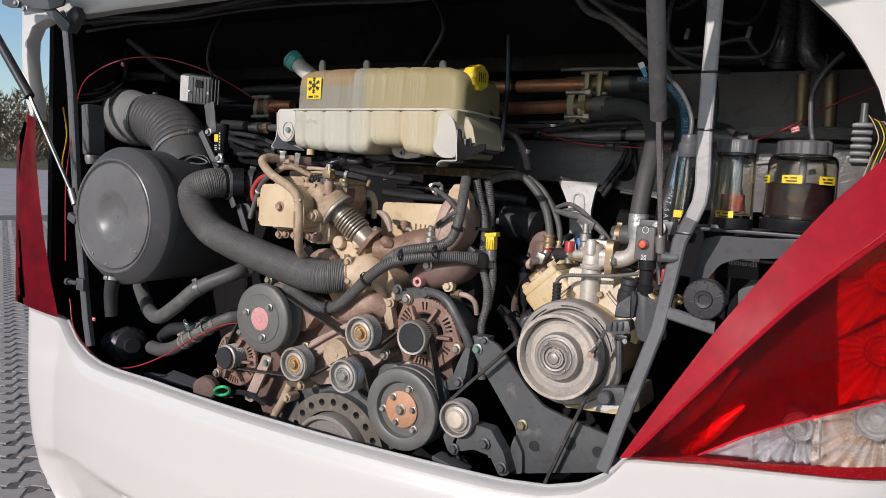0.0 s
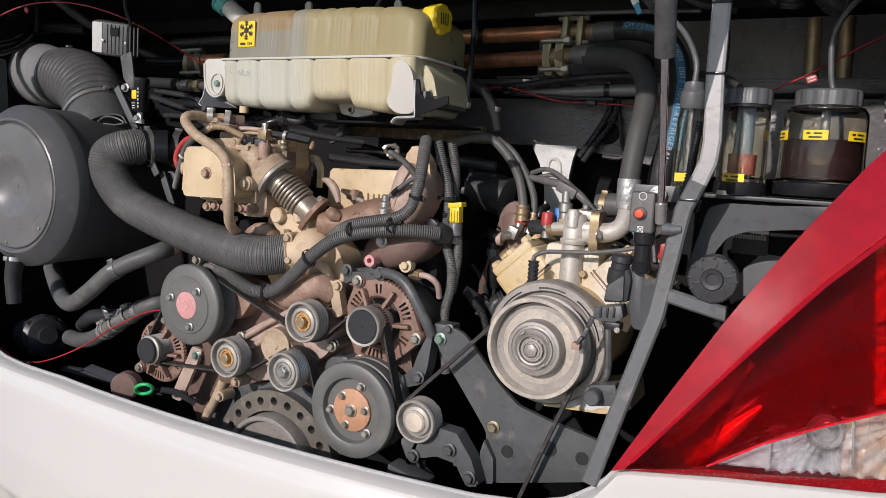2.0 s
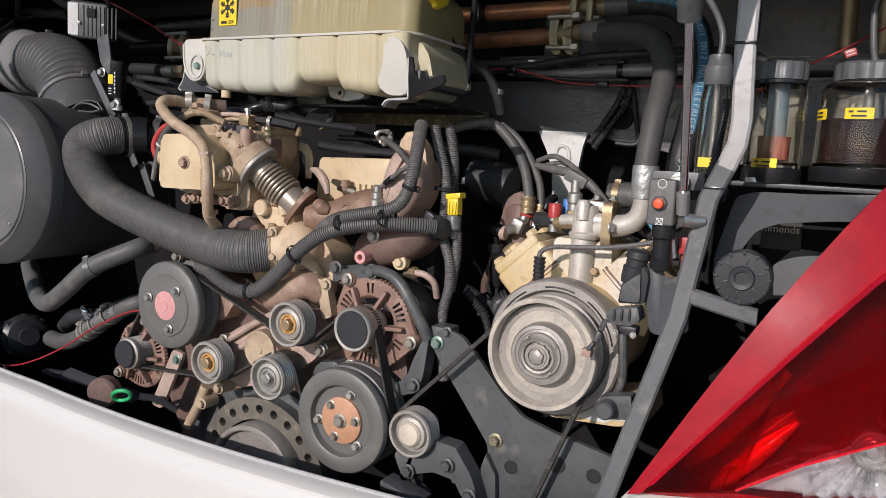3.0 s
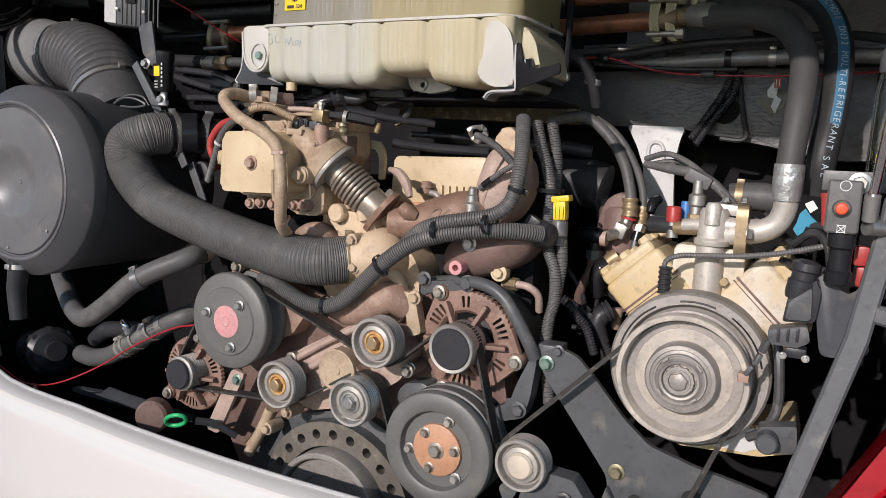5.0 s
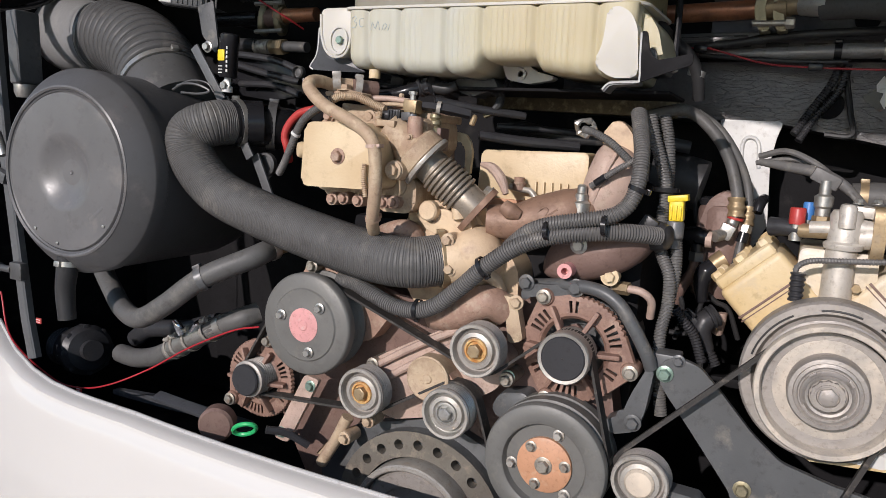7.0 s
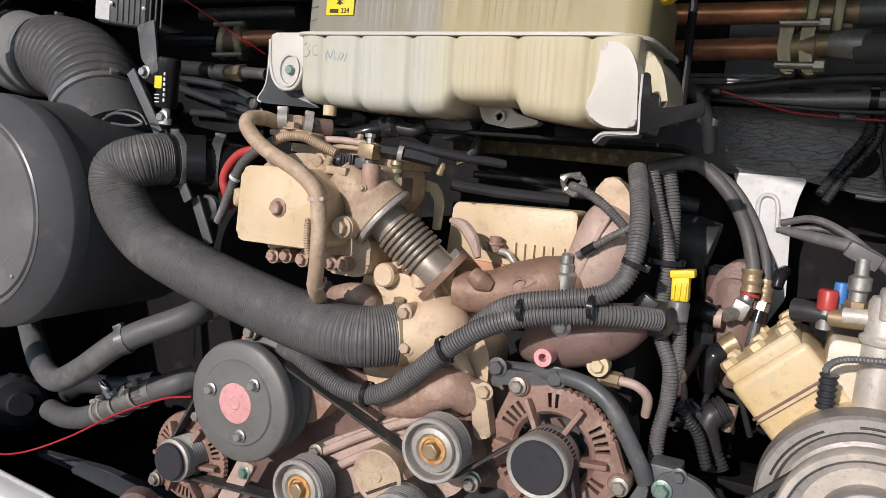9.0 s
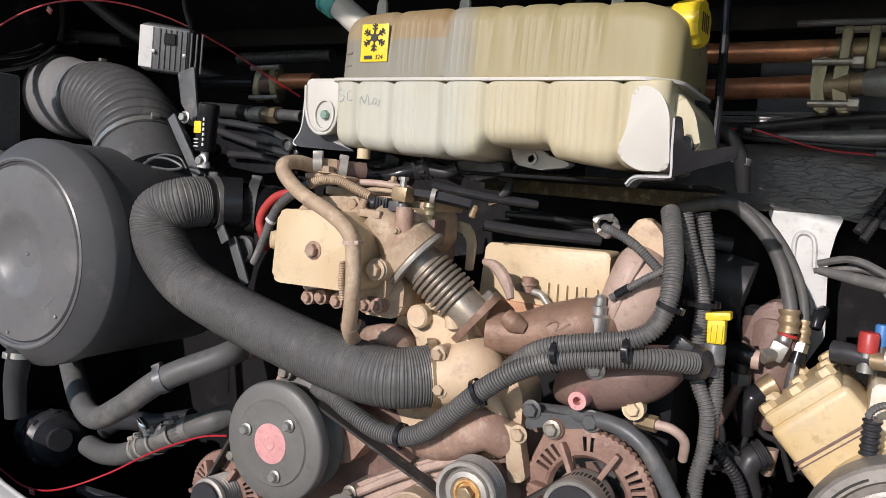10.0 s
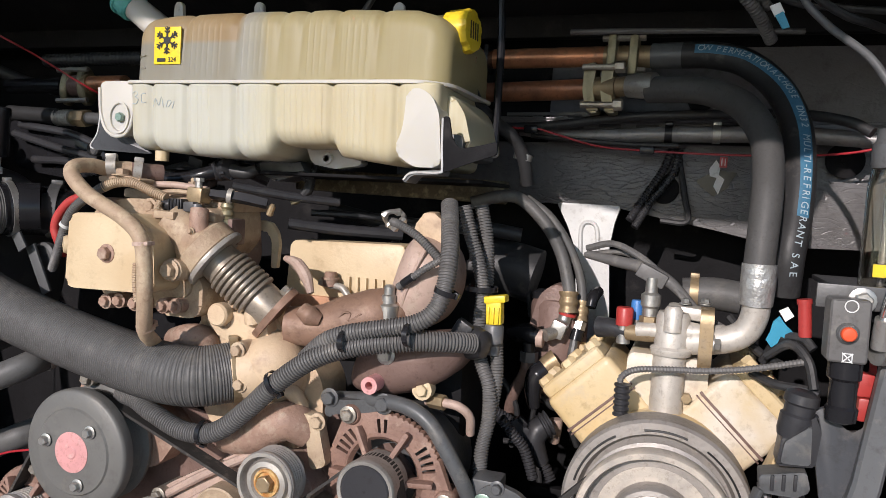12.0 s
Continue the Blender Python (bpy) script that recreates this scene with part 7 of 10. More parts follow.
# round cream housing and lower block
lw = thing("pump_housing", (-0.25, 0.1, 1.2), "cream dusty coolant housing with a round outlet", "engine housing")
hb = bmesh.new()
prism(rounded([(-0.37, 1.287), (-0.343, 1.316), (-0.299, 1.336), (-0.21, 1.318), (-0.175, 1.275), (-0.131, 1.243), (-0.109, 1.209), (-0.108, 1.133), (-0.167, 1.081), (-0.278, 1.088), (-0.351, 1.125)], 0.02), 0.115, 0.20, 0.012, hb)
prism(rounded([(-0.33, 1.309), (-0.297, 1.32), (-0.211, 1.319), (-0.196, 1.274), (-0.293, 1.269)], 0.01), 0.085, 0.12, 0.005, hb)
lathe([(0.020, 0.0), (0.020, 0.016), (0.017, 0.020), (0, 0.020)], facing(*(-0.291, 0.085, 1.315)), 22, hb)
tube([(-0.237, 0.085, 1.34), (-0.231, 0.08, 1.322), (-0.229, 0.082, 1.306)], (0.011, 0.013, 0.014), 14, 5, hb)
tube([(-0.229, 0.08, 1.194), (-0.186, 0.075, 1.207), (-0.152, 0.085, 1.199), (-0.137, 0.1, 1.169)], (0.012, 0.014, 0.014, 0.012), 12, 5, hb)
part("housing", hb, "creamdusty", lw)
bm = bmesh.new()
for i in range(2):
    for k in range(3 - i):
        q = (-0.214, 0.084, 1.321)
        block(q[0] + 0.011 * k, q[1], q[2] - 0.014 * i, 0.006, 0.003, 0.008, 0.001, bm=bm)
part("cast_marks", bm, "creamdusty", lw)
dm = Matrix.Translation((-0.187, 0.085, 1.231)) @ pose(0, 0, 0, 100, 0, 25)
part("dome", lathe([(0.056, -0.05), (0.056, -0.01), (0.053, 0.004), (0.045, 0.018), (0.030, 0.029), (0.012, 0.034), (0, 0.035)], dm, 36), "creamdusty", lw, "round cream dome")
part("outlet", tube([HP[-1]] + [(-0.232, 0.09, 1.224), (-0.199, 0.11, 1.223), (-0.188, 0.15, 1.189)], (0.0495, 0.053, 0.056, 0.05), 28, 6), "creamdusty", lw)
for px in ((-0.235, 0.05, 1.264), (-0.288, 0.085, 1.302), (-0.225, 0.045, 1.21)):
    bm = lathe([(0.014, 0.0), (0.014, -0.04), (0, -0.04)], facing(px[0], px[1] + 0.003, px[2]), 14)
    bolt(bm, *px, 0.0095, 0.009)
    part("bolt", bm, "dustcast", lw)
part("elbow", tube([(-0.412, 0.12, 1.25), (-0.364, 0.09, 1.265), (-0.341, 0.1, 1.262), (-0.339, 0.12, 1.23)], 0.024, 18, 6), "cast", lw)
bm = tube([(-0.276, 0.09, 1.104), (-0.217, 0.08, 1.118), (-0.157, 0.08, 1.15), (-0.124, 0.1, 1.133)], (0.03, 0.034, 0.034, 0.03), 18, 6)
part("lower_pipe", bm, "cast", lw)
bm = prism(rounded([(-0.135, 1.17), (-0.097, 1.166), (-0.077, 1.087), (-0.106, 1.076), (-0.117, 1.135), (-0.138, 1.146)], 0.008), 0.075, 0.10, 0.004)
bolt(bm, *(-0.095, 0.074, 1.159), 0.010, 0.009)
part("strap", bm, "dustcast", lw)
# cast brackets between the pulleys
bk = thing("pulley_carrier", (-0.25, 0.09, 1.05), "dusty pinkish cast carrier behind the idlers", "bracket")
bm = bmesh.new()
prism(rounded([(-0.439, 0.964), (-0.386, 1.003), (-0.22, 1.096), (-0.156, 1.09), (-0.101, 1.044), (-0.125, 0.98), (-0.247, 0.896), (-0.363, 0.864), (-0.441, 0.908)], 0.015), 0.085, 0.14, 0.008, bm)
tube([(-0.413, 0.08, 0.967), (-0.307, 0.075, 1.035), (-0.189, 0.07, 1.099)], 0.008, 10, 4, bm)
tube([(-0.392, 0.08, 0.94), (-0.293, 0.075, 1.008), (-0.167, 0.07, 1.083)], 0.008, 10, 4, bm)
part("carrier", bm, "pinkcast", bk)
for px in ((-0.401, 0.07, 0.981), (-0.556, 0.06, 1.172), (-0.103, 0.07, 1.007)):
    bm = lathe([(0.014, 0.0), (0.014, -0.06), (0, -0.06)], facing(px[0], px[1] + 0.002, px[2]), 14)
    bolt(bm, *px, 0.010, 0.010)
    part("bolt", bm, "bolt", bk)
part("left_web", prism(rounded([(-0.602, 1.151), (-0.576, 1.177), (-0.477, 1.166), (-0.425, 1.139), (-0.373, 1.087), (-0.417, 1.025), (-0.599, 0.985)], 0.015), 0.085, 0.15, 0.006), "cast", bk)
bm = prism(rounded([(-0.483, 0.815), (-0.457, 0.84), (-0.514, 0.754), (-0.538, 0.748)], 0.006), 0.07, 0.10, 0.003)
tube([(-0.457, 0.07, 0.853), (-0.485, 0.07, 0.794), (-0.521, 0.07, 0.732)], 0.013, 12, 4, bm)
for px in ((-0.394, 0.05, 0.864), (-0.45, 0.05, 0.813)):
    lathe([(0.015, 0.0), (0.015, -0.04), (0, -0.04)], facing(px[0], px[1] + 0.002, px[2]), 14, bm)
    bolt(bm, *px, 0.010, 0.010)
part("stay", bm, "dustcast", bk)
part("lower_web", prism(rounded([(-0.547, 0.744), (-0.456, 0.826), (-0.257, 0.882), (-0.122, 0.833), (-0.065, 0.725), (-0.542, 0.591)], 0.02), 0.11, 0.16, 0.006), "plate", bk)
part("alternator_foot", prism(rounded([(-0.121, 0.973), (-0.067, 0.984), (-0.047, 0.953), (-0.067, 0.902), (-0.105, 0.918), (-0.137, 0.934)], 0.012), 0.085, 0.15, 0.006), "plate", bk)
bm = bmesh.new()
bolt(bm, *(-0.103, 0.08, 1.01), 0.010, 0.010)
part("bolt", bm, "greenbolt", bk)
# lifting eye
bm = prism(rounded([(-0.336, 1.456), (-0.330, 1.466), (-0.311, 1.474), (-0.290, 1.470), (-0.277, 1.455), (-0.271, 1.433), (-0.274, 1.385), (-0.288, 1.385), (-0.287, 1.432), (-0.293, 1.448), (-0.304, 1.455), (-0.320, 1.453), (-0.328, 1.446)], 0.004, 3), 0.222, 0.232, 0.002)
single("lifting_eye", bm, "cream", "cream painted steel lifting eye", "hook")
# dark tubes and plugs on top of the engine
for i, x in enumerate((0.03, -0.07, -0.16)):
    bm = lathe([(0.018, 0), (0.018, 0.03), (0.009, 0.034), (0.009, 0.06), (0, 0.062)], pose(x, 0.52, 1.40), 14)
    block(x, 0.50, 1.395, 0.034, 0.05, 0.03, 0.010, (0, 0, 20), bm=bm)
    single("injector", bm, "rubber", "dark injector on top of the engine", "injector", "injectors")
bm = tube([(-0.25, 0.38, 1.50), (-0.10, 0.40, 1.475), (0.05, 0.42, 1.48), (0.14, 0.44, 1.47)], 0.014, 12, 8)
single("cable_loom", bm, "rubber", "black cable loom across the engine", "cable")
bm = bmesh.new()
for q in [(-0.453, 0.22, 1.577), (-0.402, 0.22, 1.563), (-0.407, 0.18, 1.544)]:
    block(*q, 0.034, 0.03, 0.024, 0.006, (10, 20, 0), bm=bm)
tube([(-0.541, 0.2, 1.545), (-0.478, 0.22, 1.566), (-0.396, 0.25, 1.572), (-0.336, 0.28, 1.551)], 0.013, 10, 6, bm)
single("loom_plug", bm, "plastic", "black plugs below the tank", "connector")


# ---- conduits of the wiring loom ----
CONDUITS = []


def conduit(pts, r, label, pitch=0.0050, name="conduit"):
    t = thing(name, pts[len(pts) // 2], label, "conduit", "wiring conduits")
    part("corrugated_sheath", ribbed(pts, r, pitch, 0.15, 14), "loom", t)
    CONDUITS.append((t, [Vector(p) for p in pts]))
    return t


conduit([(-0.488, 0.07, 1.151), (-0.445, 0.055, 1.152), (-0.391, 0.04, 1.138), (-0.319, 0.03, 1.121), (-0.252, 0.025, 1.133), (-0.193, 0.025, 1.18), (-0.139, 0.025, 1.232), (-0.079, 0.03, 1.275), (-0.015, 0.045, 1.298), (0.063, 0.07, 1.31), (0.114, 0.1, 1.31), (0.144, 0.13, 1.306)], 0.0165, "thick black corrugated conduit across the engine")
conduit([(-0.11, 0.05, 1.265), (-0.072, 0.04, 1.298), (-0.033, 0.04, 1.316), (0.024, 0.05, 1.329), (0.07, 0.06, 1.34), (0.097, 0.07, 1.361), (0.108, 0.08, 1.398), (0.106, 0.1, 1.447), (0.094, 0.13, 1.492), (0.081, 0.16, 1.525)], 0.0145, "black corrugated conduit bending upwards")
conduit([(0.098, 0.19, 1.522), (0.11, 0.19, 1.478), (0.127, 0.19, 1.431), (0.14, 0.18, 1.384), (0.138, 0.18, 1.331), (0.141, 0.18, 1.278), (0.163, 0.17, 1.229), (0.165, 0.17, 1.175), (0.159, 0.16, 1.122), (0.164, 0.15, 1.053), (0.176, 0.15, 0.973)], 0.0120, "black corrugated conduit hanging beside the engine")
conduit([(0.118, 0.22, 1.524), (0.13, 0.22, 1.471), (0.135, 0.22, 1.418), (0.136, 0.21, 1.373)], 0.0125, "thin black corrugated conduit")
conduit([(0.166, 0.19, 1.298), (0.171, 0.185, 1.246), (0.168, 0.18, 1.201), (0.163, 0.18, 1.164)], 0.0115, "thin corrugated conduit below the yellow plug")
for p, w, r in (((-0.033, 0.045, 1.305), (1, 0, 0.1), 0.031), ((0.064, 0.065, 1.324), (1, 0, 0), 0.033), ((0.11, 0.08, 1.39), (0.3, 0, 1), 0.018), ((-0.148, 0.025, 1.226), (0.8, 0, 0.5), 0.020), ((-0.28, 0.028, 1.125), (1, 0, 0), 0.020), ((0.137, 0.185, 1.388), (0, 0, 1), 0.026)):
    z = Vector(w).normalized()
    m = Matrix.Translation(p) @ z.to_track_quat("Z", "Y").to_matrix().to_4x4()
    bm = lathe([(r, -0.004), (r * 1.04, -0.004), (r * 1.04, 0.004), (r, 0.004)], m @ Matrix.Diagonal((1, 0.62 if r > 0.03 else 1, 1, 1)), 24)
    merge(bm, block(0, -r * 0.7 if r > 0.03 else -r, 0, 0.009, 0.008, 0.010, 0.001), m)
    owner = min(CONDUITS, key=lambda c: min((q - Vector(p)).length for q in c[1]))[0]
    part("cable_tie", bm, "gloss", owner, "black cable tie")
lj = bmesh.new()
lathe([(0.026, -0.02), (0.028, 0.0), (0.022, 0.02), (0, 0.03)], facing(*(0.139, 0.15, 1.304), 0, 70), 20, lj)
block(*(0.122, 0.14, 1.324), 0.03, 0.02, 0.03, 0.005, (0, 30, 0), bm=lj)
single("conduit_junction", lj, "plastic", "black junction where the conduits meet", "connector")
# yellow plug
yp = thing("yellow_plug", (0.161, 0.19, 1.351), "bright yellow electric plug on a grey socket", "connector")
q = (0.163, 0.18, 1.352)
bm = bmesh.new()
block(q[0], q[1], q[2], 0.026, 0.024, 0.040, 0.004, (0, -3, 0), bm=bm)
block(q[0] + 0.001, q[1], q[2] + 0.022, 0.036, 0.028, 0.012, 0.003, (0, -8, 0), bm=bm)
for i in range(3):
    block(q[0] - 0.008 + 0.008 * i, q[1] - 0.013, q[2] - 0.004, 0.004, 0.004, 0.026, 0.001, bm=bm)
part("latch", bm, "yellow", yp)
part("socket", lathe([(0.014, -0.02), (0.016, -0.024), (0.016, -0.05), (0.011, -0.055), (0.011, -0.07), (0, -0.07)], pose(q[0], q[1], q[2]), 18), "bar", yp)
# hoses and fittings between engine and compressor
hf = thing("refrigerant_hose", (0.24, 0.4, 1.404), "dark hose with a crimped steel fitting", "hose", "hoses by the compressor")
part("hose", tube([(0.057, 0.36, 1.528), (0.111, 0.38, 1.544), (0.147, 0.4, 1.538), (0.196, 0.4, 1.494), (0.227, 0.4, 1.443), (0.246, 0.39, 1.386), (0.25, 0.385, 1.361)], 0.0120, 16, 8), "hose", hf)
part("crimp", ribbed([(0.248, 0.385, 1.374), (0.249, 0.383, 1.357), (0.25, 0.38, 1.335)], 0.0178, 0.016, 0.14, 16), "brass", hf)
part("red_ring", tube([(0.25, 0.38, 1.335), (0.249, 0.38, 1.33)], 0.0165, 16, 2), "redplastic", hf)
bm = tube([(0.248, 0.38, 1.337), (0.243, 0.375, 1.317), (0.237, 0.36, 1.303), (0.217, 0.34, 1.295)], 0.012, 14, 5)
block(*(0.238, 0.36, 1.306), 0.028, 0.028, 0.032, 0.005, (0, 20, 0), bm=bm)
part("fitting", bm, "zinc", hf)
hf2 = thing("refrigerant_hose", (0.264, 0.42, 1.386), "thin dark hose with a steel fitting", "hose", "hoses by the compressor")
part("hose", tube([(0.15, 0.42, 1.542), (0.197, 0.42, 1.51), (0.236, 0.42, 1.458), (0.262, 0.42, 1.401), (0.272, 0.41, 1.348)], 0.0090, 14, 8), "hose", hf2)
part("crimp", ribbed([(0.271, 0.41, 1.355), (0.271, 0.405, 1.336), (0.271, 0.4, 1.318)], 0.0140, 0.016, 0.14, 14), "brass", hf2)
part("fitting", tube([(0.271, 0.4, 1.318), (0.268, 0.395, 1.303)], 0.0125, 6, 2), "zinc", hf2)
part("boot", tube([(0.268, 0.395, 1.303), (0.265, 0.39, 1.283)], 0.0135, 12, 2), "gloss", hf2)
part("lower_pipe", tube([(0.264, 0.39, 1.288), (0.261, 0.38, 1.249), (0.255, 0.38, 1.207)], 0.008, 10, 4), "steel", hf2)
sp3 = thing("steering_pump", (0.194, 0.44, 1.303), "dark brown cast pump behind the conduits", "pump")
q = (0.226, 0.4, 1.323)
bm = lathe([(0, -0.16), (0.052, -0.16), (0.055, -0.15), (0.055, 0.02), (0.050, 0.03), (0.035, 0.036), (0, 0.038)], pose(q[0], q[1] + 0.03, q[2]), 32)
part("body", bm, "darkcast", sp3)
bm = prism(rounded([(0.194, 1.365), (0.224, 1.389), (0.252, 1.376), (0.263, 1.287), (0.243, 1.188), (0.219, 1.152), (0.179, 1.168), (0.168, 1.265)], 0.015), 0.385, 0.43, 0.008)
part("front_plate", bm, "darkcast", sp3)
bm = lathe([(0.022, 0), (0.022, 0.012), (0.012, 0.018), (0, 0.018)], pose(q[0] - 0.03, q[1] + 0.02, q[2] + 0.03), 20)
part("cap", bm, "gloss", sp3)
be = thing("black_elbow", (0.18, 0.35, 1.283), "glossy black hose elbow with a hexagon nut", "hose")
part("elbow", tube([(0.148, 0.37, 1.289), (0.172, 0.36, 1.291), (0.19, 0.35, 1.292), (0.206, 0.35, 1.286)], (0.016, 0.020, 0.019, 0.014), 18, 6), "gloss", be)
part("collar", tube([(0.201, 0.35, 1.287), (0.213, 0.35, 1.287)], 0.017, 18, 2), "pinkcast", be)
part("drop", tube([(0.185, 0.355, 1.283), (0.187, 0.355, 1.259)], 0.013, 14, 2), "gloss", be)
part("nut", tube([(0.187, 0.355, 1.259), (0.187, 0.355, 1.24)], 0.017, 6, 2), "steel", be)
single("rusty_pipe", tube([(0.186, 0.355, 1.242), (0.18, 0.36, 1.215), (0.165, 0.37, 1.187), (0.154, 0.38, 1.159), (0.146, 0.4, 1.115)], 0.0115, 14, 8), "darkcast", "dark rusty pipe dropping beside the engine", "pipe")
sb2 = thing("sensor_boot", (0.212, 0.33, 1.215), "black rubber boot on a brass sensor", "sensor")
part("sensor", tube([(0.24, 0.35, 1.252), (0.226, 0.345, 1.241), (0.219, 0.34, 1.231)], (0.020, 0.018, 0.015), 14, 4), "brass", sb2)
part("boot", tube([(0.223, 0.34, 1.235), (0.21, 0.335, 1.222), (0.204, 0.33, 1.203), (0.205, 0.33, 1.181), (0.209, 0.33, 1.162)], (0.018, 0.021, 0.017, 0.014, 0.010), 18, 6), "gloss", sb2)
part("wire", tube([(0.209, 0.33, 1.164), (0.202, 0.34, 1.14), (0.186, 0.35, 1.118)], 0.005, 8, 5), "rubber", sb2)
pl3 = thing("loom_elbow", (0.219, 0.32, 1.106), "black loom elbow with a ribbed tail", "connector")
part("elbow", tube([(0.232, 0.33, 1.134), (0.219, 0.325, 1.123), (0.214, 0.32, 1.105), (0.222, 0.32, 1.084), (0.232, 0.32, 1.066)], (0.020, 0.022, 0.020, 0.017, 0.013), 18, 6), "plastic", pl3)
part("tail", ribbed([(0.229, 0.32, 1.07), (0.239, 0.32, 1.055), (0.248, 0.32, 1.038)], 0.0115, 0.006, 0.16, 12), "plastic", pl3)
part("rib_collar", ribbed([(0.237, 0.335, 1.138), (0.224, 0.328, 1.13)], 0.0245, 0.008, 0.12, 14), "plastic", pl3)
pl4 = thing("loom_plug", (0.188, 0.32, 1.124), "black square plug with a ribbed lead", "connector")
part("plug", block(*(0.188, 0.32, 1.125), 0.036, 0.03, 0.028, 0.004, (0, 38, 0)), "plastic", pl4)
part("latch", block(*(0.194, 0.305, 1.14), 0.020, 0.006, 0.010, 0.002, (0, 38, 0)), "gloss", pl4)
part("lead", ribbed([(0.141, 0.3, 1.154), (0.158, 0.31, 1.143), (0.177, 0.32, 1.13)], 0.0105, 0.006, 0.16, 12), "plastic", pl4)
single("pipe_stub", tube([(0.244, 0.36, 1.139), (0.245, 0.36, 1.12), (0.241, 0.37, 1.095)], (0.014, 0.011, 0.011), 12, 4), "pinkcast", "short pinkish pipe stub below the sensor", "pipe")
single("hose_elbow", tube([(0.288, 0.4, 1.346), (0.291, 0.41, 1.366), (0.298, 0.43, 1.375)], (0.010, 0.012, 0.010), 12, 5), "gloss", "small black elbow behind the thin hose", "hose")
for pts in ([(0.128, 0.36, 1.21), (0.149, 0.37, 1.179), (0.166, 0.38, 1.135), (0.155, 0.4, 1.061)], [(0.211, 0.36, 1.179), (0.232, 0.37, 1.158), (0.257, 0.38, 1.143), (0.28, 0.4, 1.081)], [(0.147, 0.36, 1.083), (0.188, 0.37, 1.081), (0.207, 0.39, 1.061), (0.215, 0.4, 0.993)], [(0.122, 0.42, 1.41), (0.156, 0.43, 1.379), (0.169, 0.44, 1.312)]):
    single("dark_wire", tube(pts, 0.0055, 8, 8), "rubber", "thin black wire in the gap beside the engine", "cable", "wires beside the engine")
bm = tube([(0.068, 0.46, 1.403), (0.119, 0.46, 1.401), (0.171, 0.46, 1.389)], 0.055, 24, 4)
single("dark_drum", bm, "rubber", "black drum deep behind the conduits", "drum")
single("sensor_conduit", ribbed([(0.167, 0.25, 1.158), (0.187, 0.26, 1.13), (0.207, 0.27, 1.103), (0.226, 0.27, 1.053)], 0.010, 0.006, 0.14, 10), "plastic", "short corrugated sensor conduit", "conduit")
single("step_bracket", block(0.30, 0.44, 0.99, 0.20, 0.12, 0.02, 0.004), "bay", "black bracket behind the compressor belt", "bracket")
# alternator cable and brass pipe
single("curved_bracket", tube([(-0.094, 0.14, 1.183), (-0.053, 0.12, 1.192), (0.004, 0.1, 1.202), (0.057, 0.09, 1.2), (0.095, 0.085, 1.181), (0.124, 0.085, 1.143), (0.149, 0.09, 1.1), (0.158, 0.1, 1.073)], 0.0125, 16, 8), "plate", "grey cast arm bending round the alternator", "bracket")
bm = bmesh.new()
prism(rounded([(-0.098, 1.176), (-0.08, 1.193), (-0.014, 1.201), (0.021, 1.212), (0.028, 1.195), (-0.012, 1.181), (-0.077, 1.169), (-0.088, 1.159)], 0.008), 0.095, 0.115, 0.004, bm)
bolt(bm, *(0.011, 0.094, 1.199), 0.012, 0.010)
bolt(bm, *(-0.085, 0.094, 1.196), 0.011, 0.010)
single("alternator_strap", bm, "plate", "dark steel strap holding the alternator", "bracket")
bt = thing("brass_pipe", (0.11, 0.14, 1.203), "bent brass pipe with a hexagon union", "pipe")
part("pipe", tube([(0.064, 0.15, 1.198), (0.097, 0.14, 1.202), (0.123, 0.14, 1.199), (0.139, 0.15, 1.182), (0.136, 0.17, 1.149)], 0.0075, 12, 8), "pinkcast", bt)
part("union", tube([(0.071, 0.148, 1.201), (0.099, 0.14, 1.202)], 0.0125, 6, 2), "brass", bt)
q = (0.065, 0.14, 1.223)
bm = lathe([(0.017, 0), (0.017, 0.02), (0, 0.02)], facing(*q), 18)
bolt(bm, q[0], q[1] - 0.018, q[2], 0.010, 0.009)
single("mount_boss", bm, "cream", "cream boss with a steel bolt", "boss")
# brackets beside the crank pulley
bm = bmesh.new()
prism(rounded([(0.129, 1.02), (0.155, 1.079), (0.166, 1.071), (0.157, 0.994), (0.145, 0.953), (0.098, 0.937), (0.083, 0.961), (0.116, 0.979)], 0.01), 0.09, 0.13, 0.006, bm)
bolt(bm, *(0.138, 0.085, 0.97), 0.011, 0.010)
single("cast_stay", bm, "plate", "grey cast stay beside the crank pulley", "bracket")
tsn = thing("tensioner_arm", (0.25, 0.06, 0.86), "dark cast arm of the belt tensioner", "bracket")
bm = bmesh.new()
prism(rounded([(0.121, 0.827), (0.18, 0.88), (0.265, 0.876), (0.305, 0.825), (0.327, 0.77), (0.298, 0.759), (0.267, 0.806), (0.219, 0.811), (0.134, 0.782), (0.198, 0.748), (0.086, 0.739), (0.099, 0.755), (0.153, 0.764)], 0.006), 0.045, 0.085, 0.005, bm)
part("arm", bm, "plate", tsn)
for px in ((0.252, 0.04, 0.836), (0.161, 0.04, 0.8), (0.305, 0.04, 0.785)):
    bm = bmesh.new()
    bolt(bm, *px, 0.011, 0.010)
    part("bolt", bm, "steel", tsn)
bm = block(*(0.164, 0.03, 0.765), 0.10, 0.05, 0.012, 0.003, (0, 12, 0))
part("foot", bm, "plate", tsn)

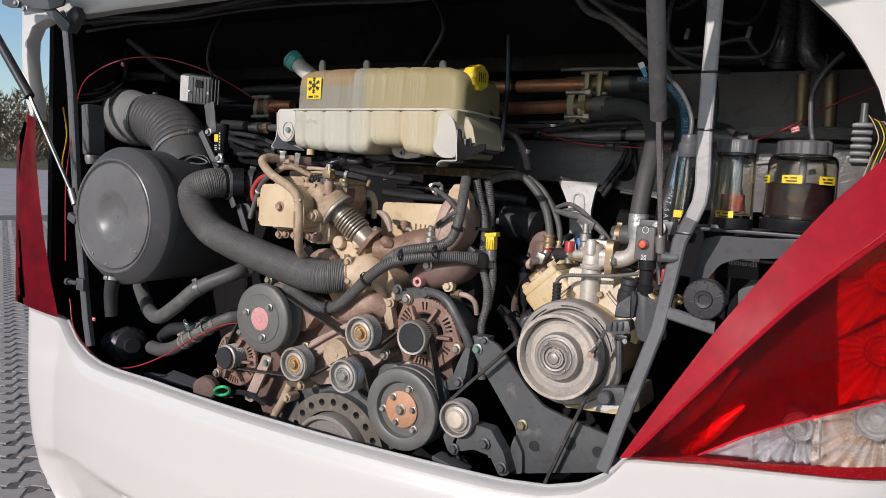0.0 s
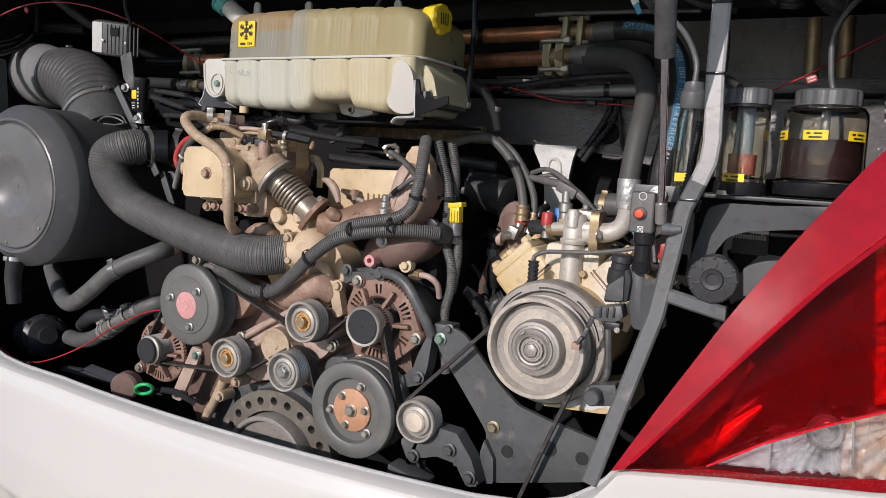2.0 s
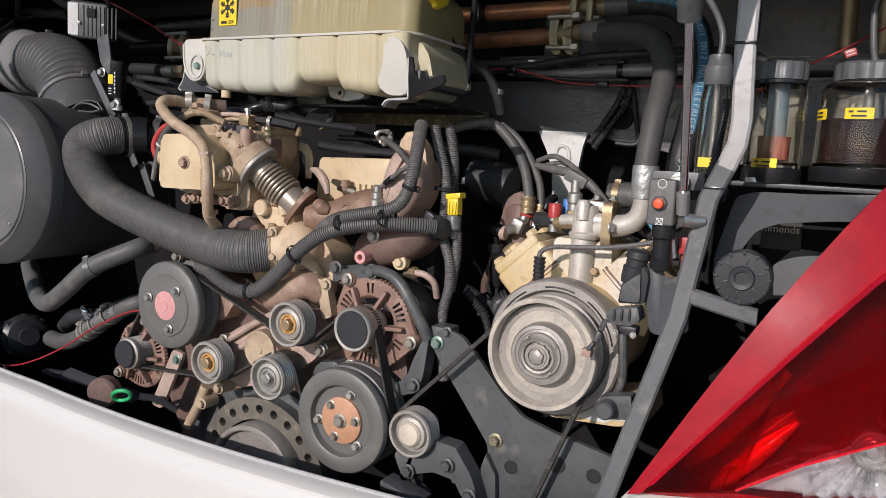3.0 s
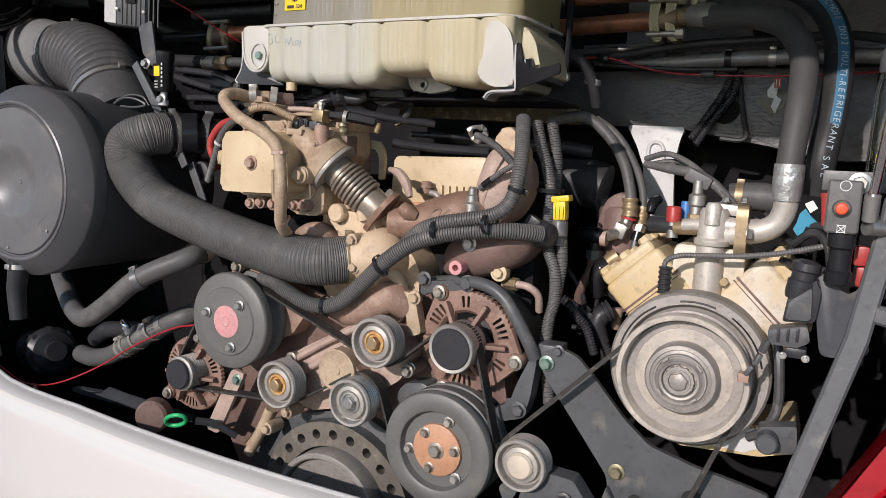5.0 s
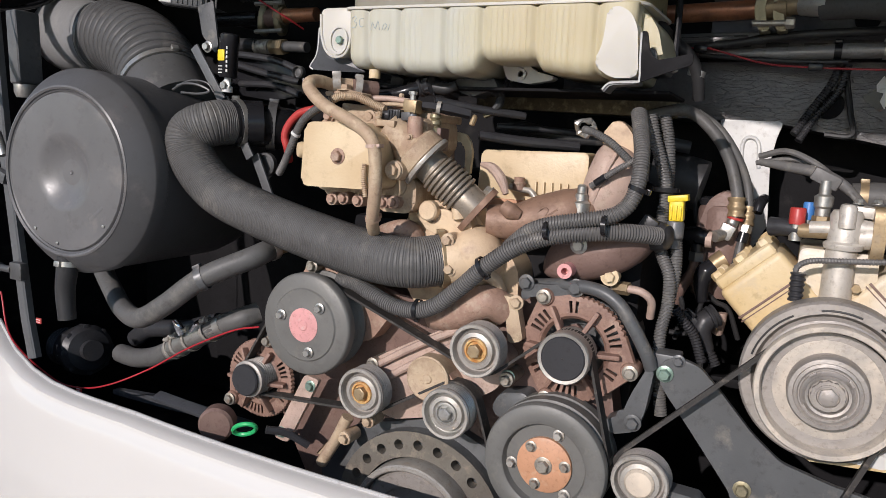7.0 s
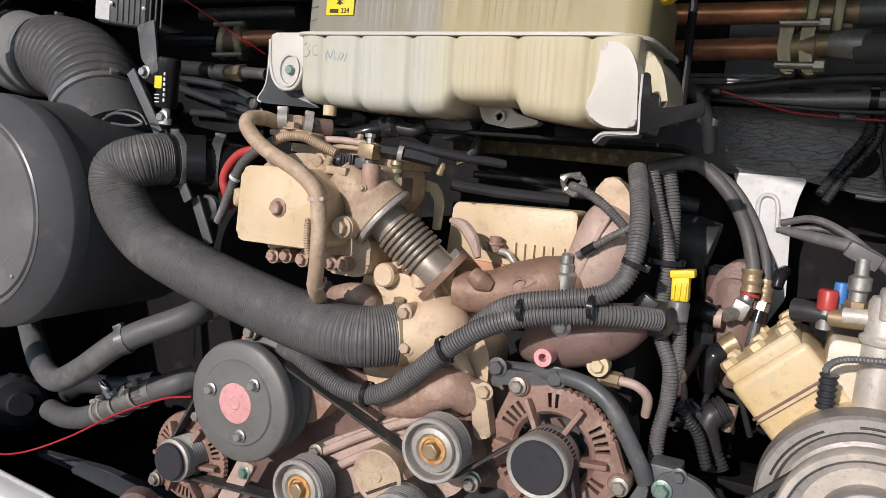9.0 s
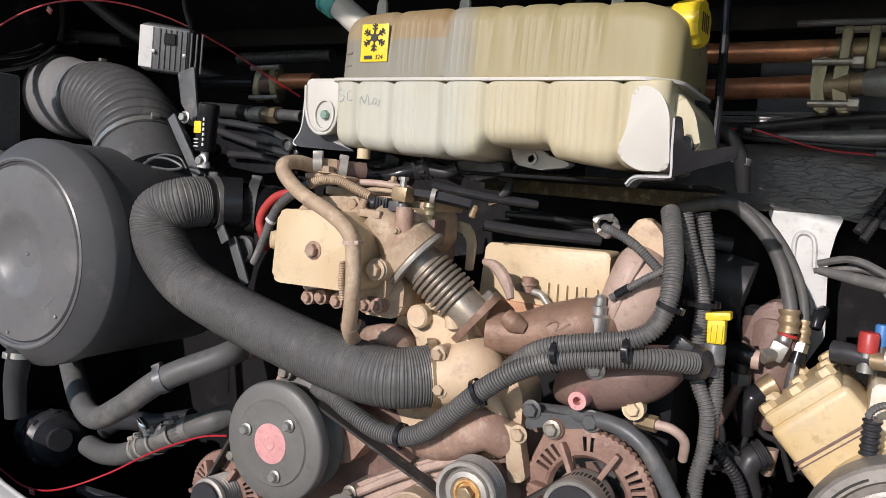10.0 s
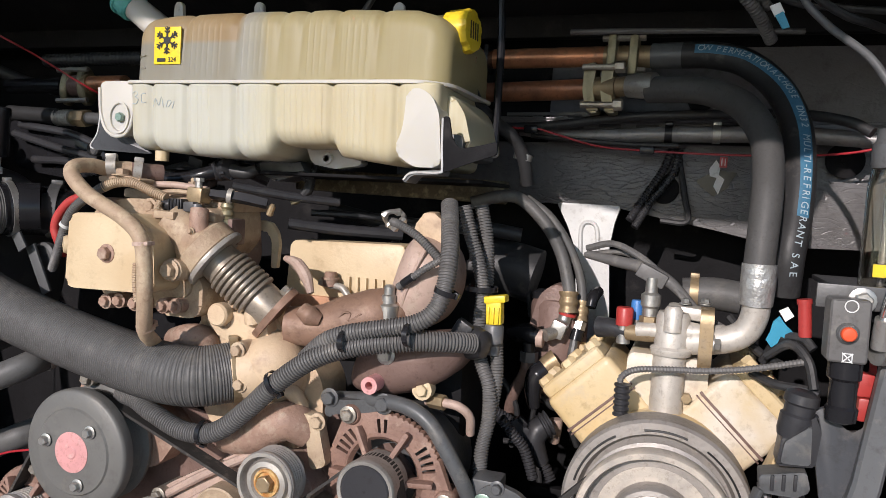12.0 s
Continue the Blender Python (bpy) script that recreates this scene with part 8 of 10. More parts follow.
# ---- compressor bracket plate ----
pl = thing("compressor_bracket", (0.4, 0.1, 0.88), "dark grey plate bracket under the compressor with round holes", "bracket")
BR = [(0.17, 1.059), (0.175, 1.088), (0.202, 1.101), (0.241, 1.089), (0.278, 1.052), (0.335, 0.990), (0.384, 0.950), (0.464, 0.93), (0.539, 0.918), (0.587, 0.908), (0.558, 0.82), (0.34, 0.76), (0.318, 0.812), (0.312, 0.875), (0.236, 0.972), (0.186, 1.033)]
bm = bmesh.new()
prism(rounded(BR, 0.012), 0.100, 0.112, 0.002, bm)
part("plate", bm, "plate", pl)
for px, r in (((0.367, 0.099, 0.841), 0.013), ((0.463, 0.099, 0.871), 0.016), ((0.537, 0.099, 0.867), 0.013)):
    part("hole", lathe([(r * 1.08, 0.0), (r * 1.08, 0.0014), (r, 0.0014), (r, -0.0005), (0, -0.0005)], facing(*px), 24), "ink", pl, "dark hole through the plate")
for px, mt in (((0.183, 0.098, 1.067), "greenbolt"), ((0.330, 0.098, 0.889), "olive")):
    bm = bmesh.new()
    bolt(bm, *px, 0.0105, 0.012)
    part("bolt", bm, mt, pl)
part("rib", prism(rounded([(0.312, 0.756), (0.344, 0.765), (0.34, 0.821), (0.316, 0.861), (0.307, 0.829)], 0.004), 0.085, 0.102, 0.002), "plate", pl)
bm = block(*(0.182, 0.13, 1.086), 0.045, 0.05, 0.028, 0.004)
bolt(bm, *(0.204, 0.1, 1.094), 0.008, 0.010)
part("head", bm, "bar", pl)

# ---- air-conditioning compressor ----
CX, CZ = 0.435, 1.100
ac = thing("ac_compressor", (CX, 0.25, 1.0), "cream V-type air-conditioning compressor with a worn clutch", "compressor")
part("crankcase", lathe([(0.06, 0.0), (0.105, -0.005), (0.118, -0.03), (0.118, -0.25), (0, -0.26)], facing(CX, 0.155, CZ), 48), "creamy", ac)
for sgn in (-1, 1):
    m = pose(CX, 0, CZ, 0, sgn * 44, 0)
    bm = bmesh.new()
    merge(bm, block(0, 0.335, 0.130, 0.132, 0.20, 0.15, 0.014, seg=4), m)
    cyl = part("cylinder", bm, "wornpaint" if sgn > 0 else "creamy", ac, "cream cylinder bank")
    bm = bmesh.new()
    merge(bm, block(0, 0.335, 0.214, 0.122, 0.19, 0.026, 0.010, seg=3), m)
    part("head", bm, "creamy", cyl)
    bm = bmesh.new()
    merge(bm, block(0, 0.335, 0.1455, 0.1345, 0.2025, 0.0045, 0.001), m)
    merge(bm, block(0, 0.335, 0.1375, 0.1345, 0.2025, 0.002, 0.0005), m)
    part("gasket", bm, "darkcast", cyl)
    for sx in (-0.05, 0.0, 0.05):
        for sy in (0.265, 0.335, 0.41):
            bm = bmesh.new()
            merge(bm, lathe([(0.014, 0.222), (0.014, 0.234), (0.011, 0.238), (0, 0.238)], pose(sx, sy, 0), 6), m)
            part("head_bolt", bm, "creamy", cyl)
part("top_cover", prism(rounded([(CX - 0.065, 1.18), (CX + 0.065, 1.18), (CX + 0.062, 1.30), (CX - 0.062, 1.302)], 0.01), 0.24, 0.42, 0.006), "wornpaint", ac)
part("front_post", tube([(CX + 0.002, 0.235, 1.165), (CX + 0.002, 0.235, 1.20), (CX + 0.002, 0.235, 1.33)], (0.031, 0.026, 0.025), 24, 4), "castalu", ac)
part("pale_foot", prism(rounded([(CX - 0.018, 1.165), (CX + 0.018, 1.165), (CX + 0.016, 1.20), (CX + 0.010, 1.212), (CX - 0.010, 1.212), (CX - 0.016, 1.20)], 0.006), 0.200, 0.21, 0.003), "ltgrey", ac)
mn = bmesh.new()
lathe([(0.030, 0.0), (0.0325, 0.006), (0.0325, 0.010), (0.027, 0.014), (0.026, 0.060), (0.022, 0.068), (0.0, 0.070)], pose(CX + 0.004, 0.235, 1.306), 28, mn)
lathe([(0.014, 0.0), (0.014, 0.034), (0.010, 0.040), (0, 0.041)], pose(CX + 0.004, 0.215, 1.345), 16, mn)
tube([(CX + 0.004, 0.235, 1.345), (CX + 0.05, 0.236, 1.344), (CX + 0.078, 0.238, 1.342)], (0.018, 0.014, 0.019), 18, 4, mn)
tube([(CX + 0.004, 0.235, 1.340), (CX - 0.03, 0.24, 1.340), (CX - 0.05, 0.245, 1.338)], (0.015, 0.012, 0.012), 14, 4, mn)
block(CX + 0.028, 0.262, 1.372, 0.07, 0.045, 0.022, 0.008, (0, 3, 0), bm=mn)
mnf = part("manifold", mn, "castalu", ac, "cast aluminium service manifold")
bm = prism(rounded([(-0.024, -0.046), (0.024, -0.046), (0.030, -0.03), (0.030, 0.03), (0.024, 0.046), (-0.024, 0.046), (-0.030, 0.03), (-0.030, -0.03)], 0.010), -0.010, 0.010, 0.002, m=pose(CX + 0.054, 0.24, 1.338, 0, 0, 90))
fl3 = part("flange", bm, "brass", mnf, "dull brass flange")
bm = bmesh.new()
bolt(bm, 0, 0, 0, 0.0095, 0.010, m=pose(CX + 0.064, 0.208, 1.334, 0, 90, 0))
part("bolt", bm, "zinc", fl3)
for q in ((CX + 0.02, 0.25, 1.386), (CX + 0.05, 0.26, 1.387)):
    bm = bmesh.new()
    bolt(bm, *q, 0.007, 0.008, m=pose(*q))
    part("bolt", bm, "zinc", mnf)
bm = lathe([(0.008, 0), (0.008, 0.012), (0, 0.012)], facing(*(0.467, 0.235, 1.241)), 6)
part("plug", bm, "brass", ac)
# pressure switches
for i, (px, mt, r, h) in enumerate((("x", "redplastic", 0.014, 0.03), ("x", "blue", 0.010, 0.032))):
    q = ((0.362, 0.26, 1.356), (0.379, 0.29, 1.365))[i]
    sw = thing("service_port", q, ("red", "blue")[i] + " capped refrigerant service port", "valve")
    part("cap", lathe([(r, -h / 2), (r, h / 2 - 0.003), (r * 0.86, h / 2), (0, h / 2)], pose(*q), 12), mt, sw)
    part("stem", lathe([(r * 0.8, -h / 2 - 0.03), (r * 0.8, -h / 2), (0, -h / 2)], pose(*q), 12), "zinc", sw)
bm = tube([(0.319, 0.28, 1.331), (0.344, 0.27, 1.333), (0.368, 0.26, 1.33), (0.404, 0.25, 1.334)], (0.018, 0.016, 0.013, 0.013), 14, 4)
single("pressure_switch", bm, "plastic", "black pressure switch screwed to the manifold", "switch")
bm = tube([(0.368, 0.255, 1.331), (0.404, 0.245, 1.333), (0.418, 0.24, 1.335)], 0.013, 12, 3)
single("switch_union", bm, "brass", "brass union on the manifold", "fitting")
bm = lathe([(0.013, -0.03), (0.013, 0.0), (0.016, 0.004), (0.016, 0.022), (0.010, 0.026), (0.010, 0.05), (0, 0.05)], pose(*(0.401, 0.27, 1.372)), 16)
ps = single("pressure_sensor", bm, "zinc", "steel pressure sensor on a brass hexagon", "sensor")
part("hexagon", lathe([(0.012, -0.032), (0.0165, -0.030), (0.0165, -0.014), (0.012, -0.012)], pose(0.401, 0.27, 1.372), 6), "brass", ps)
bm = bmesh.new()
tube([(0.285, 0.33, 1.449), (0.337, 0.31, 1.442), (0.386, 0.29, 1.435), (0.428, 0.28, 1.416), (0.47, 0.28, 1.378)], (0.007, 0.010, 0.011, 0.010, 0.006), 12, 6, bm)
tube([(0.283, 0.34, 1.459), (0.329, 0.32, 1.471), (0.374, 0.3, 1.455), (0.408, 0.29, 1.432)], 0.006, 8, 6, bm)
tube([(0.278, 0.35, 1.446), (0.343, 0.33, 1.457), (0.393, 0.31, 1.439)], 0.005, 8, 6, bm)
tube([(0.423, 0.28, 1.425), (0.461, 0.27, 1.383), (0.506, 0.27, 1.356), (0.549, 0.27, 1.338)], 0.005, 8, 6, bm)
block(*(0.4, 0.28, 1.425), 0.05, 0.03, 0.025, 0.005, (0, 25, 0), bm=bm)
single("sensor_loom", bm, "loom", "black taped sensor loom over the compressor", "cable")
# thin clutch wire with its plug
cw = thing("clutch_wire", (0.452, 0.2, 1.29), "thin braided wire to the clutch with a black plug", "cable")
part("wire", ribbed([(0.371, 0.17, 1.254), (0.371, 0.17, 1.274), (0.391, 0.18, 1.286), (0.436, 0.19, 1.29), (0.5, 0.19, 1.296), (0.562, 0.19, 1.308), (0.627, 0.18, 1.328)], 0.0055, 0.005, 0.15, 8), "loom", cw)
q = (0.374, 0.16, 1.248)
part("plug", ribbed([(q[0], q[1], q[2] - 0.03), (q[0], q[1], q[2] - 0.005), (q[0], q[1], q[2] + 0.018)], 0.0125, 0.009, 0.16, 14), "plastic", cw)
# clutch
cl = thing("compressor_clutch", (CX, 0.05, CZ), "worn round magnetic clutch with concentric steel rings", "clutch")
part("belt_wheel", lathe([(0.080, -0.002), (0.104, -0.002), (0.106, -0.006), (0.098, -0.010), (0.098, -0.022), (0.106, -0.026), (0.104, -0.034), (0.07, -0.036), (0.07, -0.01)], facing(CX, 0.058, CZ), 96), "clutchdark", cl)
part("coil_ring", lathe([(0.095, -0.014), (0.108, -0.012), (0.112, -0.003), (0.114, 0.0), (0.130, 0.0), (0.134, -0.005), (0.134, -0.05), (0.09, -0.055), (0.0, -0.055)], facing(CX, 0.098, CZ), 96), "clutchdark", cl, "dull grey ring behind the clutch")
for a0, a1 in ((0.2, 1.0), (1.25, 1.75), (2.1, 2.9)):
    pts = [Vector((CX + 0.1195 * math.cos(a0 + (a1 - a0) * k / 12), 0.0975, CZ + 0.1195 * math.sin(a0 + (a1 - a0) * k / 12))) for k in range(13)]
    part("ring_slot", sweep(pts, [0.0016] * 13, 6), "ink", cl)
part("outer_ring", lathe([(0.0950, -0.034), (0.0965, -0.003), (0.0980, 0.0), (0.1055, 0.0), (0.1075, -0.003), (0.1075, -0.020), (0.106, -0.03)], facing(CX, 0.034, CZ), 96), "clutchface", cl, "worn beige outer ring")
part("armature", lathe([(0.050, -0.026), (0.078, -0.026), (0.081, -0.0265), (0.0880, -0.0275), (0.0965, -0.0285), (0.0970, -0.036), (0.05, -0.036)], facing(CX, 0.034, CZ), 96), "clutchface", cl, "worn beige disc")
part("hub", lathe([(0.0, -0.004), (0.0265, -0.004), (0.028, 0.003), (0.032, 0.004), (0.034, 0.0), (0.0385, -0.003), (0.0400, -0.001), (0.0420, -0.001), (0.0435, -0.006), (0.0480, -0.008), (0.0495, -0.006), (0.0555, -0.007), (0.0585, -0.011), (0.0595, -0.034), (0, -0.034)], facing(CX, 0.026, CZ), 96), "clutchdark", cl, "grey steel hub")
for k in range(4):
    a = radians(40 + 90 * k)
    part("retainer_tab", block(CX + 0.0385 * math.cos(a), 0.0255, CZ + 0.0385 * math.sin(a), 0.004, 0.004, 0.012, 0.001, (0, -math.degrees(a), 0)), "clutchdark", cl)
bm = bmesh.new()
teeth = []
for k in range(48):
    rr_ = 0.0245 if k % 4 < 2 else 0.0225
    teeth.append((CX + rr_ * math.cos(2 * math.pi * k / 48), CZ + rr_ * math.sin(2 * math.pi * k / 48)))
prism(teeth, 0.021, 0.034, 0.001, bm)
part("lock_ring", bm, "clutchdark", cl, "serrated lock ring")
bm = lathe([(0.019, 0.0), (0.019, 0.004), (0.0165, 0.004), (0.015, 0.0), (0.0, 0.0)], facing(CX, 0.022, CZ), 24)
bolt(bm, CX, 0.024, CZ, 0.0145, 0.009, washer=False)
part("centre_bolt", bm, "clutchdark", cl)
# small plug bracket on the clutch's right
cb = thing("clutch_coil_plug", (0.583, 0.02, 1.202), "black clutch coil plug with a linked strap", "connector")
part("socket", prism(rounded([(0.559, 1.208), (0.612, 1.220), (0.618, 1.196), (0.601, 1.185), (0.561, 1.186)], 0.004), 0.012, 0.05, 0.003), "plate", cb)
for k in range(3):
    part("rib", block(0.574 + 0.013 * k, 0.0105, 1.201 + 0.002 * k, 0.004, 0.005, 0.020, 0.001), "plastic", cb)
strap = [Vector((0.560, 0.012, 1.192)), Vector((0.553, 0.008, 1.170)), Vector((0.545, 0.006, 1.150)), Vector((0.534, 0.008, 1.132))]
for a, b in zip(strap, strap[1:]):
    part("strap_link", merge(bmesh.new(), block(0, 0, 0, 0.014, 0.008, (b - a).length * 0.92, 0.003), look((a + b) / 2, b)), "steel", cb)
part("stud", block(0.532, 0.012, 1.128, 0.017, 0.02, 0.015, 0.003), "cast", cb)
single("clutch_lead", tube([(0.571, 0.08, 1.177), (0.579, 0.07, 1.135), (0.582, 0.07, 1.071), (0.566, 0.07, 1.03), (0.543, 0.08, 1.01)], 0.008, 10, 8), "steel", "grey lead looping round the clutch", "cable")
bm = bmesh.new()
prism(rounded([(0.400, 0.985), (0.553, 1.010), (0.608, 1.030), (0.620, 0.975), (0.559, 0.955), (0.420, 0.945)], 0.008), 0.15, 0.28, 0.006, bm)
part("foot", bm, "creamy", ac, "cream foot")
q = (0.575, 0.02, 1.034)
bm = lathe([(0.016, 0), (0.016, 0.026), (0.013, 0.030), (0, 0.030)], facing(*q), 20)
prism(rounded([(0.558, 1.050), (0.613, 1.062), (0.617, 1.020), (0.572, 1.011)], 0.004), 0.020, 0.05, 0.003, bm)
single("rubber_stop", bm, "plate", "grey mount with a round rubber stop", "mount")
part("worn_patch", prism(rounded([(0.418, 0.982), (0.548, 1.006), (0.560, 0.992), (0.574, 0.996), (0.586, 0.972), (0.552, 0.968), (0.536, 0.958), (0.47, 0.960)], 0.004), 0.146, 0.149, 0.0), "ltgrey", ac, "paint worn to pale metal")

bm = block(*(0.596, 0.16, 1.174), 0.03, 0.05, 0.06, 0.006, (0, 20, 0))
single("cream_lug", bm, "creamy", "cream lug beside the clutch", "lug")

# ---- refrigerant hoses and copper pipes ----
cu = thing("copper_pipe", (0.135, 0.55, 1.838), "tarnished copper pipe along the bulkhead", "pipe", "copper pipes")
part("pipe", tube([(-0.119, 0.56, 1.835), (0.012, 0.555, 1.836), (0.265, 0.55, 1.838)], 0.0205, 24, 4), "copper", cu)
part("flange", block(0.281, 0.53, 1.838, 0.018, 0.05, 0.074, 0.007, (0, 2, 0)), "olive", cu)
part("flange", block(0.323, 0.525, 1.832, 0.018, 0.05, 0.078, 0.007, (0, 2, 0)), "olive", cu)
part("flange_bolt", tube([(0.262, 0.515, 1.866), (0.345, 0.512, 1.865)], 0.0065, 6, 2), "bolt", cu)
part("flange_bolt", tube([(0.262, 0.515, 1.806), (0.347, 0.512, 1.803)], 0.0065, 6, 2), "bolt", cu)
part("joint", tube([(0.265, 0.55, 1.838), (0.308, 0.545, 1.836), (0.363, 0.54, 1.835)], 0.022, 20, 3), "brass", cu)
part("crimp", tube([(0.357, 0.54, 1.835), (0.426, 0.53, 1.835)], 0.0255, 24, 3), "bar", cu)
part("clip", block(*(0.026, 0.53, 1.83), 0.010, 0.055, 0.055, 0.006), "gloss", cu)
cu2 = thing("copper_pipe", (0.144, 0.53, 1.767), "tarnished copper pipe with an oval flange", "pipe", "copper pipes")
part("pipe", tube([(-0.115, 0.56, 1.764), (0.044, 0.545, 1.765), (0.242, 0.525, 1.769)], 0.0205, 24, 4), "copper", cu2)
for x in (0.0, 0.034):
    outline = rounded([(0.236 + x, 1.810), (0.258 + x, 1.815), (0.256 + x, 1.79), (0.252 + x, 1.764), (0.258 + x, 1.738), (0.268 + x, 1.717), (0.246 + x, 1.715), (0.237 + x, 1.738), (0.233 + x, 1.764), (0.234 + x, 1.79)], 0.006)
    part("flange", prism(outline, 0.482, 0.545, 0.005), "olive", cu2, "oval flange")
part("gasket_joint", tube([(0.235, 0.51, 1.764), (0.269, 0.505, 1.766), (0.298, 0.498, 1.766)], 0.024, 20, 4), "brass", cu2)
for dz in (0.036, -0.036):
    q = (0.262, 0.475, 1.767)
    rod = part("flange_bolt", tube([(q[0] - 0.030, q[1], q[2] + dz), (q[0] + 0.050, q[1], q[2] + dz)], 0.006, 10, 2), "bolt", cu2)
    part("bolt_head", lathe([(0, -0.009), (0.0115, -0.009), (0.0115, 0.007), (0.009, 0.009), (0, 0.009)], Matrix.Translation((q[0] + 0.042, q[1], q[2] + dz)) @ pose(0, 0, 0, 0, 90, 0), 6), "bolt", rod)
part("joint", tube([(0.29, 0.5, 1.768), (0.328, 0.49, 1.77)], 0.019, 20, 3), "brass", cu2)
part("crimp", tube([(0.32, 0.49, 1.769), (0.371, 0.47, 1.766)], (0.0215, 0.025, 0.025), 24, 3), "alu", cu2)
ra, rb = Vector((0.054, 0.6, 1.715)), Vector((0.456, 0.6, 1.729))
rail = bmesh.new()
for dz in (-0.0085, 0.0085):
    block(*((ra + rb) / 2 + Vector((0, 0, dz))), (rb - ra).length, 0.004, 0.007, 0.001, (0, -1.1, 0), bm=rail)
for i in range(8):
    block(*(ra.lerp(rb, (i + 0.3) / 7.6)), 0.022, 0.004, 0.011, 0.0, (0, -1.1, 0), bm=rail)
single("slotted_rail", rail, "bar", "grey slotted steel rail below the copper pipes", "rail")
h1 = thing("ac_hose", (0.558, 0.45, 1.736), "black refrigerant hose with a blue lettered stripe", "hose", "refrigerant hoses")
AP = [(0.416, 0.53, 1.835), (0.467, 0.52, 1.832), (0.527, 0.5, 1.813), (0.58, 0.46, 1.762), (0.608, 0.4, 1.691), (0.614, 0.35, 1.612), (0.611, 0.32, 1.538), (0.603, 0.3, 1.475), (0.601, 0.31, 1.41)]
part("hose", tube(AP, 0.0255, 24, 10), "rubber", h1)
# stripe and lettering on the hose's outer side
line = evenly(spline(AP, 12), 0.004)
bm = bmesh.new()
lo = []
for i in range(6, len(line) - 30):
    way = (line[i + 1] - line[i - 1]).normalized()
    side = way.cross(Vector((0, -1, 0))).normalized()
    a = radians(28)
    d0 = (Vector((0, -1, 0)) * math.cos(a) - side * -math.sin(a)).normalized()
    lo.append((line[i], way, side))
rows = []
for p, way, side in lo:
    row = []
    for a in (-4, 6, 16, 26, 36):
        d = Vector((0, -1, 0)) * math.cos(radians(a)) + side * -1 * math.sin(radians(a))
        d = d - way * d.dot(way)
        row.append(bm.verts.new(p + d.normalized() * 0.0260))
    rows.append(row)
for a, b in zip(rows, rows[1:]):
    for k in range(4):
        bm.faces.new((a[k], b[k], b[k + 1], a[k + 1]))
part("stripe", bm, "stripe", h1, "blue stripe")
TEXT = "OW PERMEATION A/C HOSE  DN32  MULTI-REFRIGERANT SAE"
pitch = 0.0120
total = [0.0]
for a, b in zip(line, line[1:]):
    total.append(total[-1] + (b - a).length)
s = 0.030
for ch in TEXT:
    step_w = pitch * (0.55 if ch in " I/-" else 1.0)
    s += step_w / 2
    i = next((k for k, t in enumerate(total) if t >= s), None)
    if i is None or i > len(line) - 3:
        break
    if ch != " ":
        p, way = line[i], (line[i + 1] - line[i - 1]).normalized()
        side = way.cross(Vector((0, -1, 0))).normalized()
        d = Vector((0, -1, 0)) * math.cos(radians(16)) - side * math.sin(radians(16))
        d = (d - way * d.dot(way)).normalized()
        upv = d.cross(way)
        mm = Matrix((way, upv, d)).transposed().to_4x4()
        writing(ch, 0.0165, Matrix.Translation(p + d * 0.0262) @ mm, "print", h1, 0.0003)
    s += step_w / 2
h2 = thing("ac_hose", (0.547, 0.35, 1.656), "thick black insulated refrigerant hose with a silver sleeve", "hose", "refrigerant hoses")
part("hose", tube([(0.361, 0.475, 1.759), (0.413, 0.45, 1.757), (0.471, 0.42, 1.746), (0.522, 0.37, 1.716), (0.554, 0.31, 1.661), (0.561, 0.27, 1.605), (0.56, 0.24, 1.552), (0.557, 0.225, 1.492), (0.555, 0.22, 1.454)], (0.0245, 0.0245, 0.0245, 0.0245, 0.024, 0.0235, 0.0230, 0.0225, 0.0222), 28, 10), "foam", h2)
part("sleeve", tube([(0.556, 0.22, 1.46), (0.556, 0.22, 1.428), (0.556, 0.222, 1.398)], (0.0250, 0.0252, 0.0235), 28, 4), "sleeve", h2, "rough silver sleeve")
part("silver_pipe", tube([(0.557, 0.222, 1.407), (0.555, 0.225, 1.379), (0.544, 0.228, 1.354), (0.518, 0.23, 1.339), (0.482, 0.235, 1.331), (0.461, 0.24, 1.328)], 0.0205, 24, 8), "castalu", h2, "bright aluminium elbow")
# pipes along the beam
bw = thing("beam_pipe", (0.519, 0.55, 1.691), "grey steel pipe clipped along the beam", "pipe")
part("pipe", tube([(0.093, 0.57, 1.683), (0.25, 0.56, 1.68), (0.416, 0.55, 1.685), (0.616, 0.53, 1.686), (0.758, 0.5, 1.676)], (0.006, 0.013, 0.016, 0.016, 0.014), 16, 8), "pipegrey", bw)
for px in ((0.398, 0.55, 1.685), (0.487, 0.545, 1.686)):
    clamp_ring(Vector(px), (1, 0, 0), 0.018, 0.014, bw, "gloss" if px[0] < 0.45 else "zinc", "pipe_clip")
single("black_cable", tube([(0.077, 0.53, 1.69), (0.172, 0.53, 1.696), (0.307, 0.53, 1.714), (0.465, 0.52, 1.72), (0.61, 0.5, 1.721), (0.696, 0.46, 1.704), (0.732, 0.44, 1.683)], 0.0095, 12, 8), "rubber", "black cable along the beam", "cable", "cables on the beam")
single("black_cable", tube([(0.124, 0.54, 1.675), (0.219, 0.54, 1.668), (0.332, 0.54, 1.662), (0.418, 0.54, 1.662)], 0.005, 10, 8), "rubber", "thin black cable along the beam", "cable", "cables on the beam")
